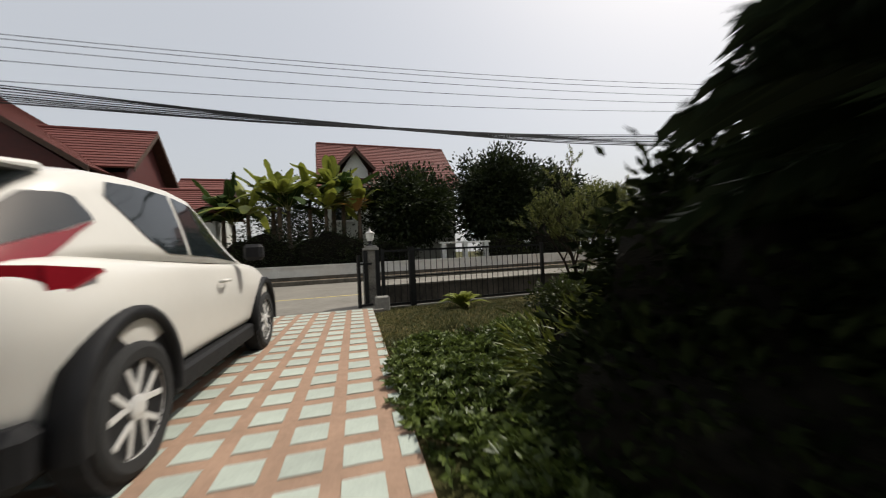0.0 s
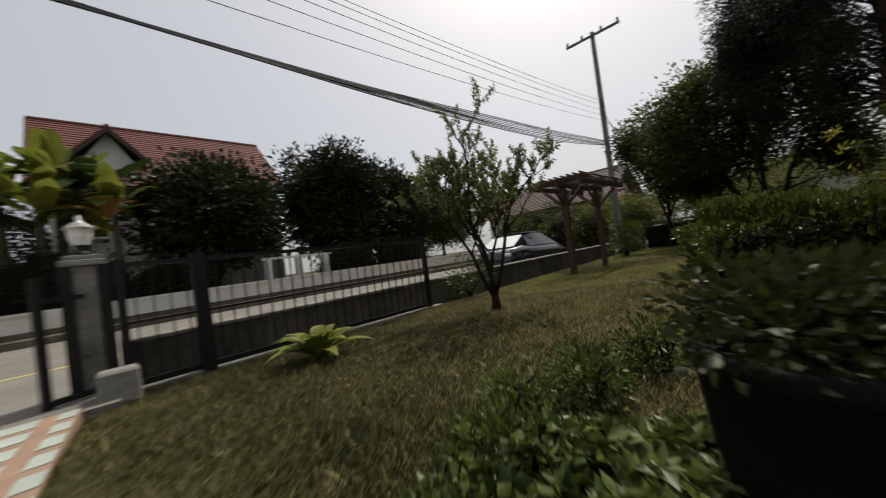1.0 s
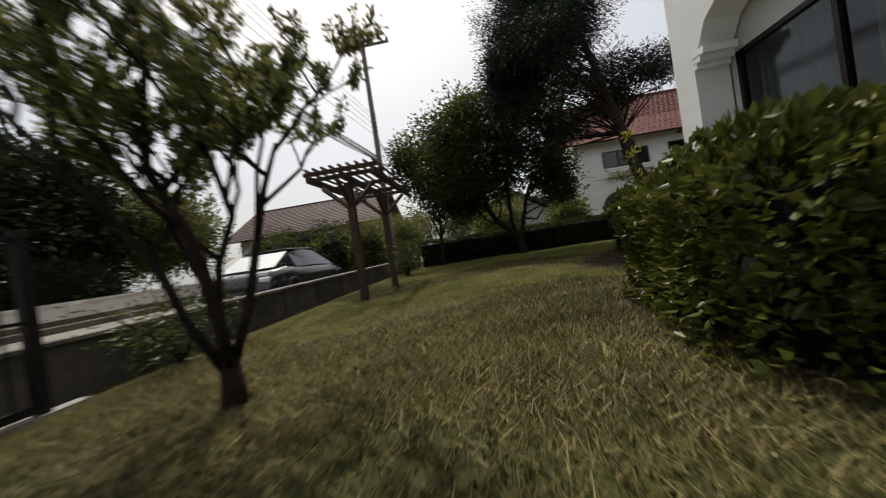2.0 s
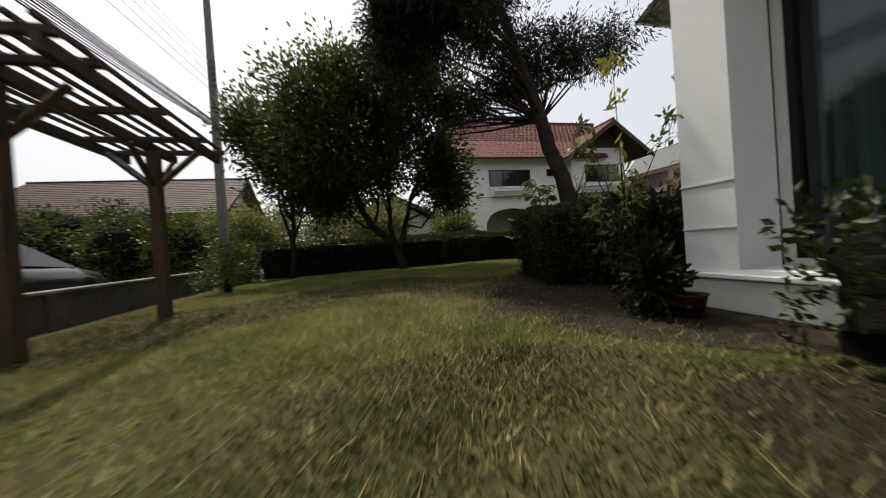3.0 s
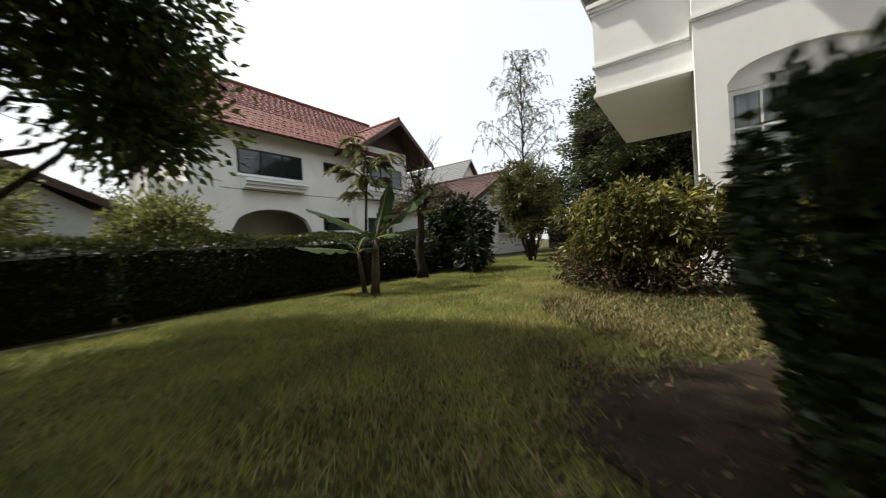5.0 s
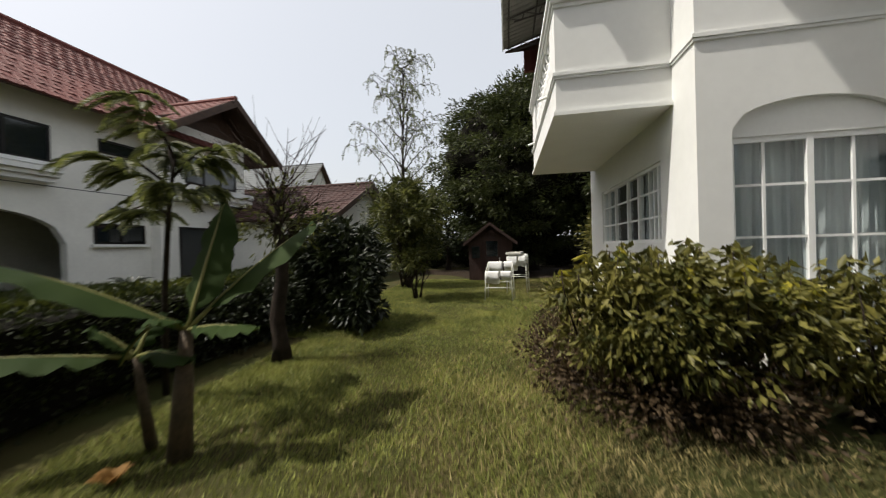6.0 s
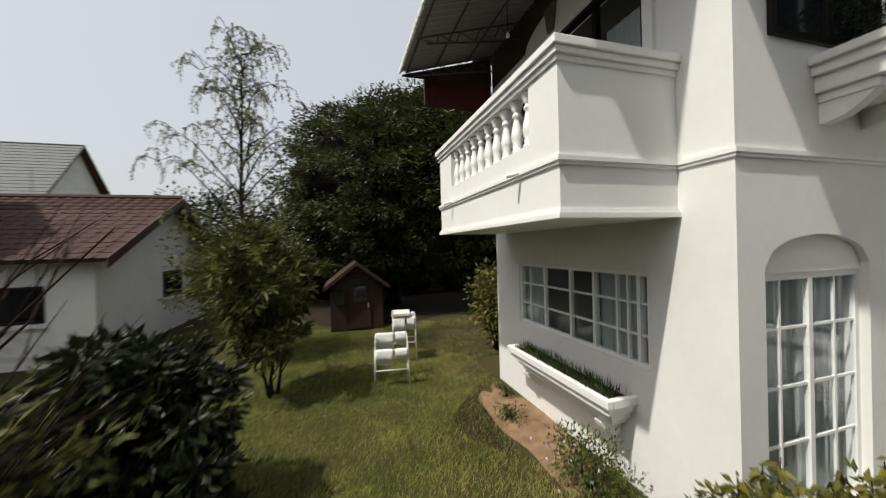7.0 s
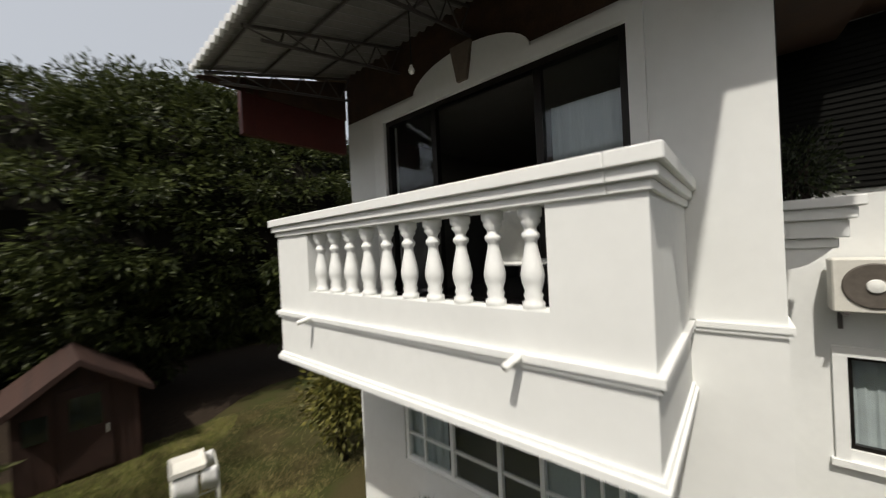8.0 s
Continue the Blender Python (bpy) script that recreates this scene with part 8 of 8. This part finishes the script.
for i in range(14):
    x0 = SX0 + (SX1 - SX0) * i / 14
    xc = x0 + 0.06
    top = 2.16 - abs(xc - 13.2) * 0.74
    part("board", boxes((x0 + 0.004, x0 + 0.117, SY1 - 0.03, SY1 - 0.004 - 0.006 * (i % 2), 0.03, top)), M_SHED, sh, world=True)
for i in range(14):
    y0 = SY0 + 0.15 * i
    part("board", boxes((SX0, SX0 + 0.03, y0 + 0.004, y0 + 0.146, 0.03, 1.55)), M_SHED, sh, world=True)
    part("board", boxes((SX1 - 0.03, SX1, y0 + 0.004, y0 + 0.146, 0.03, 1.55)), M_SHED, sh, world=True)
for s in (-1, 1):
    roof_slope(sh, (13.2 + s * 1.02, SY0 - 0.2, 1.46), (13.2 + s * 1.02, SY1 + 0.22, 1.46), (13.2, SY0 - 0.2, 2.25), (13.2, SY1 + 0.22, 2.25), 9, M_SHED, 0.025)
    bb = bmesh.new()
    hexa(bb, [(13.2 + s * 1.04, SY1 + 0.22, 1.36), (13.2, SY1 + 0.22, 2.16), (13.2, SY1 + 0.25, 2.16), (13.2 + s * 1.04, SY1 + 0.25, 1.36), (13.2 + s * 1.04, SY1 + 0.22, 1.48), (13.2, SY1 + 0.22, 2.28), (13.2, SY1 + 0.25, 2.28), (13.2 + s * 1.04, SY1 + 0.25, 1.48)])
    part("barge_board", bb, M_SHED, sh, world=True)
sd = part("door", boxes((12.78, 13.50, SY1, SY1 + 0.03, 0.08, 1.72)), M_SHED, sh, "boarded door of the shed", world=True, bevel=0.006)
part("door_window", boxes((12.92, 13.36, SY1 + 0.031, SY1 + 0.036, 0.95, 1.55)), M_CARGLASS, sd, world=True)
part("door_handle", boxes((12.84, 12.87, SY1 + 0.031, SY1 + 0.06, 0.75, 0.90)), M_GALV, sd, world=True)
part("window", boxes((13.62, 13.92, SY1, SY1 + 0.02, 0.9, 1.35)), M_CARGLASS, sh, world=True)

# ---- towel racks on the lawn ----
def draped(x0, x1, y, z, front, back, rng, thick=0.014):
    """A towel hung over a bar: a folded strip with soft waves."""
    bm = bmesh.new()
    n = 7
    prof = [(0.035, -front), (0.038, -front * 0.5), (0.034, -0.02), (0.018, 0.016), (-0.018, 0.016), (-0.034, -0.02), (-0.038, -back * 0.5), (-0.035, -back)]
    rows = []
    for i in range(n + 1):
        u = i / n
        wave = 0.008 * math.sin(7 * u + rng.uniform(0, 1))
        rows.append([bm.verts.new((x0 + (x1 - x0) * u, y + py * (1 + 8 * wave), z + pz + (0.015 * math.sin(5 * u + 1) if abs(pz) > 0.1 else 0))) for py, pz in prof])
    for a, b in zip(rows, rows[1:]):
        for k in range(len(prof) - 1):
            bm.faces.new((a[k], a[k + 1], b[k + 1], b[k]))
    bmesh.ops.recalc_face_normals(bm, faces=bm.faces[:])
    bmesh.ops.solidify(bm, geom=bm.faces[:], thickness=thick)
    return bm


def towel_rack(base, rz, width, bars, label, seed):
    """Tube legs and rails; each bar (depth, height, hang in front, hang behind) carries two towels."""
    rng = np.random.default_rng(seed)
    t = thing("towel_rack", base, label, "drying rack", "white racks on the lawn", rz=rz)
    w = width / 2
    for y, z, front, back in bars:
        for sx in (-1, 1):
            bm = bmesh.new()
            tube(bm, [(sx * (w + 0.02), y, 0), (sx * w, y, z * 0.6), (sx * w, y, z)], 0.015, 8)
            part("leg", bm, M_RACK, t, smooth=True)
        for zz in (z, z * 0.46):
            bm = bmesh.new()
            tube(bm, [(-w, y, zz), (w, y, zz)], 0.012, 8)
            part("crossbar", bm, M_RACK, t, smooth=True)
        gap = rng.uniform(0.05, 0.14) * width
        for x0, x1, drop in ((-w + 0.01, gap - 0.03, 1.0), (gap + 0.01, w - 0.01, 0.72)):
            part("towel", draped(x0, x1, y, z + 0.014, front * drop, back * drop, rng), M_TOWEL, t, "folded white towel hung over the bar", smooth=True)
    for sx in (-1, 1):
        bm = bmesh.new()
        tube(bm, [(sx * w, bars[0][0], bars[0][1] * 0.40), (sx * w, bars[-1][0], bars[0][1] * 0.40)], 0.011, 8)
        part("side_rail", bm, M_RACK, t, smooth=True)
        bm = bmesh.new()
        tube(bm, [(sx * w, bars[0][0], bars[0][1] - 0.01), (sx * w, bars[-1][0], bars[-1][1] - 0.01)], 0.011, 8)
        part("side_rail", bm, M_RACK, t, smooth=True)
    return t


M_RACK = mat("painted_tube", (0.62, 0.62, 0.55), 0.45, 0.2, 30, 0.05, spec=0.5)
M_TOWEL = mat("white_towel", (0.78, 0.78, 0.76), 0.95, 0.10, 40, 0.35, spec=0.15)
towel_rack((12.79, -7.93, 0), 173, 0.64, ((0.0, 0.70, 0.30, 0.22), (0.42, 0.92, 0.36, 0.24)), "stepped white tube rack hung with folded white towels, on the lawn", 61)
towel_rack((12.31, -9.2, 0), 170, 0.52, ((0.0, 1.04, 0.40, 0.3), (0.45, 1.07, 0.34, 0.3)), "taller white tube rack with towels behind the stepped one", 62)

tub = thing("plastic_tub", (12.35, -9.42, 1.075), "shallow blue-grey plastic tub lying across the rack's bars", "tub", rz=170)
bm = bmesh.new()
hexa(bm, [(-0.16, -0.20, 0), (0.16, -0.20, 0), (0.16, 0.20, 0), (-0.16, 0.20, 0), (-0.21, -0.26, 0.10), (0.21, -0.26, 0.10), (0.21, 0.26, 0.10), (-0.21, 0.26, 0.10)])
top = max(bm.faces, key=lambda f: f.calc_center_median().z)
bmesh.ops.inset_region(bm, faces=[top], thickness=0.03)
bmesh.ops.translate(bm, verts=top.verts, vec=(0, 0, -0.08))
part("tub", bm, M_AC, tub, bevel=0.012)

# ---- concrete trough by the hedge ----
tr = thing("concrete_trough", (2.68, 3.13, 0), "weathered pale concrete planting trough in front of the hedge", "planter", rz=-12)
bm = bmesh.new()
a, b, h = 0.30, 0.24, 0.31
hexa(bm, [(-a * 0.8, -b * 0.8, 0), (a * 0.8, -b * 0.8, 0), (a * 0.8, b * 0.8, 0), (-a * 0.8, b * 0.8, 0), (-a, -b, h), (a, -b, h), (a, b, h), (-a, b, h)])
top = max(bm.faces, key=lambda f: f.calc_center_median().z)
bmesh.ops.inset_region(bm, faces=[top], thickness=0.035)
bmesh.ops.translate(bm, verts=top.verts, vec=(0, 0, -0.08))
part("trough", bm, M_CONCRETE, tr)

# ---- drive tiles ----
tile_me = to_mesh("tile", boxes((-0.1, 0.1, -0.1, 0.1, -0.012, 0.006)))
tile_me.materials.append(M_TILE)
half_me = to_mesh("tile", boxes((-0.1, 0.0, -0.1, 0.1, -0.012, 0.006)))
half_me.materials.append(M_TILE)
PX, PY = 0.297, 0.31
far = bmesh.new()
rng = np.random.default_rng(300)
for i in range(-1, 18):
    for j in range(38):
        x, y = -0.152 - PX * i, -0.135 - PY * j
        if i < 7 and j < 30:
            part("tile", half_me if i < 0 else tile_me, M_TILE, drive, at=Matrix.Translation((x, y, 0.018 + rng.uniform(-0.002, 0.002))) @ Matrix.Rotation(rng.normal(0, 0.012), 4, "Z"))
        elif i >= 0:
            box(far, x - 0.1, x + 0.1, y - 0.1, y + 0.1, 0.01, 0.024)
tagged(part("far_tiles", far, M_TILE_I, drive), kind="stuff")
# small stone by the house
st = thing("stone", (7.6, 1.8, 0), "small pale stone on the bed", "stone")
bm = bmesh.new()
bmesh.ops.create_icosphere(bm, subdivisions=2, radius=0.045)
for v in bm.verts:
    v.co = Vector((v.co.x * 1.2, v.co.y, v.co.z * 0.6 + 0.03)) + Vector(np.random.default_rng(int(1000 * (v.co.x + 2))).normal(0, 0.005, 3))
part("stone", bm, M_CONCRETE, st, smooth=True)
pt = thing("clay_pot", (7.05, 1.95, 0), "small broken dark red clay pot by the wall", "pot")
bm = bmesh.new()
lathe(bm, [(0.07, 0), (0.11, 0.16), (0.12, 0.17), (0.10, 0.17), (0.06, 0.03)], 16)
part("pot", bm, M_REDBOARD, pt, smooth=True)


# ---- balcony ----
def plastic_chair(base, rz, label):
    t = thing("plastic_chair", base, label, "chair", rz=rz)
    for sx in (-1, 1):
        for sy in (-1, 1):
            bm = bmesh.new()
            hexa(bm, [(sx * 0.24 + dx * 0.7, sy * 0.23 + dy * 0.7, 0) for dx, dy in ((-0.025, -0.025), (0.025, -0.025), (0.025, 0.025), (-0.025, 0.025))] + [(sx * 0.20 + dx, sy * 0.19 + dy, 0.42) for dx, dy in ((-0.025, -0.025), (0.025, -0.025), (0.025, 0.025), (-0.025, 0.025))])
            part("leg", bm, M_PLASTIC, t, bevel=0.008)
    part("seat", boxes((-0.23, 0.23, -0.22, 0.22, 0.42, 0.45)), M_PLASTIC, t, bevel=0.014)
    bm = bmesh.new()
    rows = []
    for i in range(7):
        u = i / 6
        rows.append([bm.verts.new((0.235 * (1 - 0.12 * u) * k / 4, -0.20 - 0.10 * u + 0.04 * (k / 4) ** 2, 0.44 + 0.42 * u * (1 - 0.10 * (k / 4) ** 2))) for k in range(-4, 5)])
    for a, b in zip(rows, rows[1:]):
        for k in range(8):
            bm.faces.new((a[k], a[k + 1], b[k + 1], b[k]))
    bmesh.ops.solidify(bm, geom=bm.faces[:], thickness=0.016)
    part("backrest", bm, M_PLASTIC, t, smooth=True)
    return t


plastic_chair((11.15, -4.62, 3.42), 75, "white plastic chair on the balcony floor")
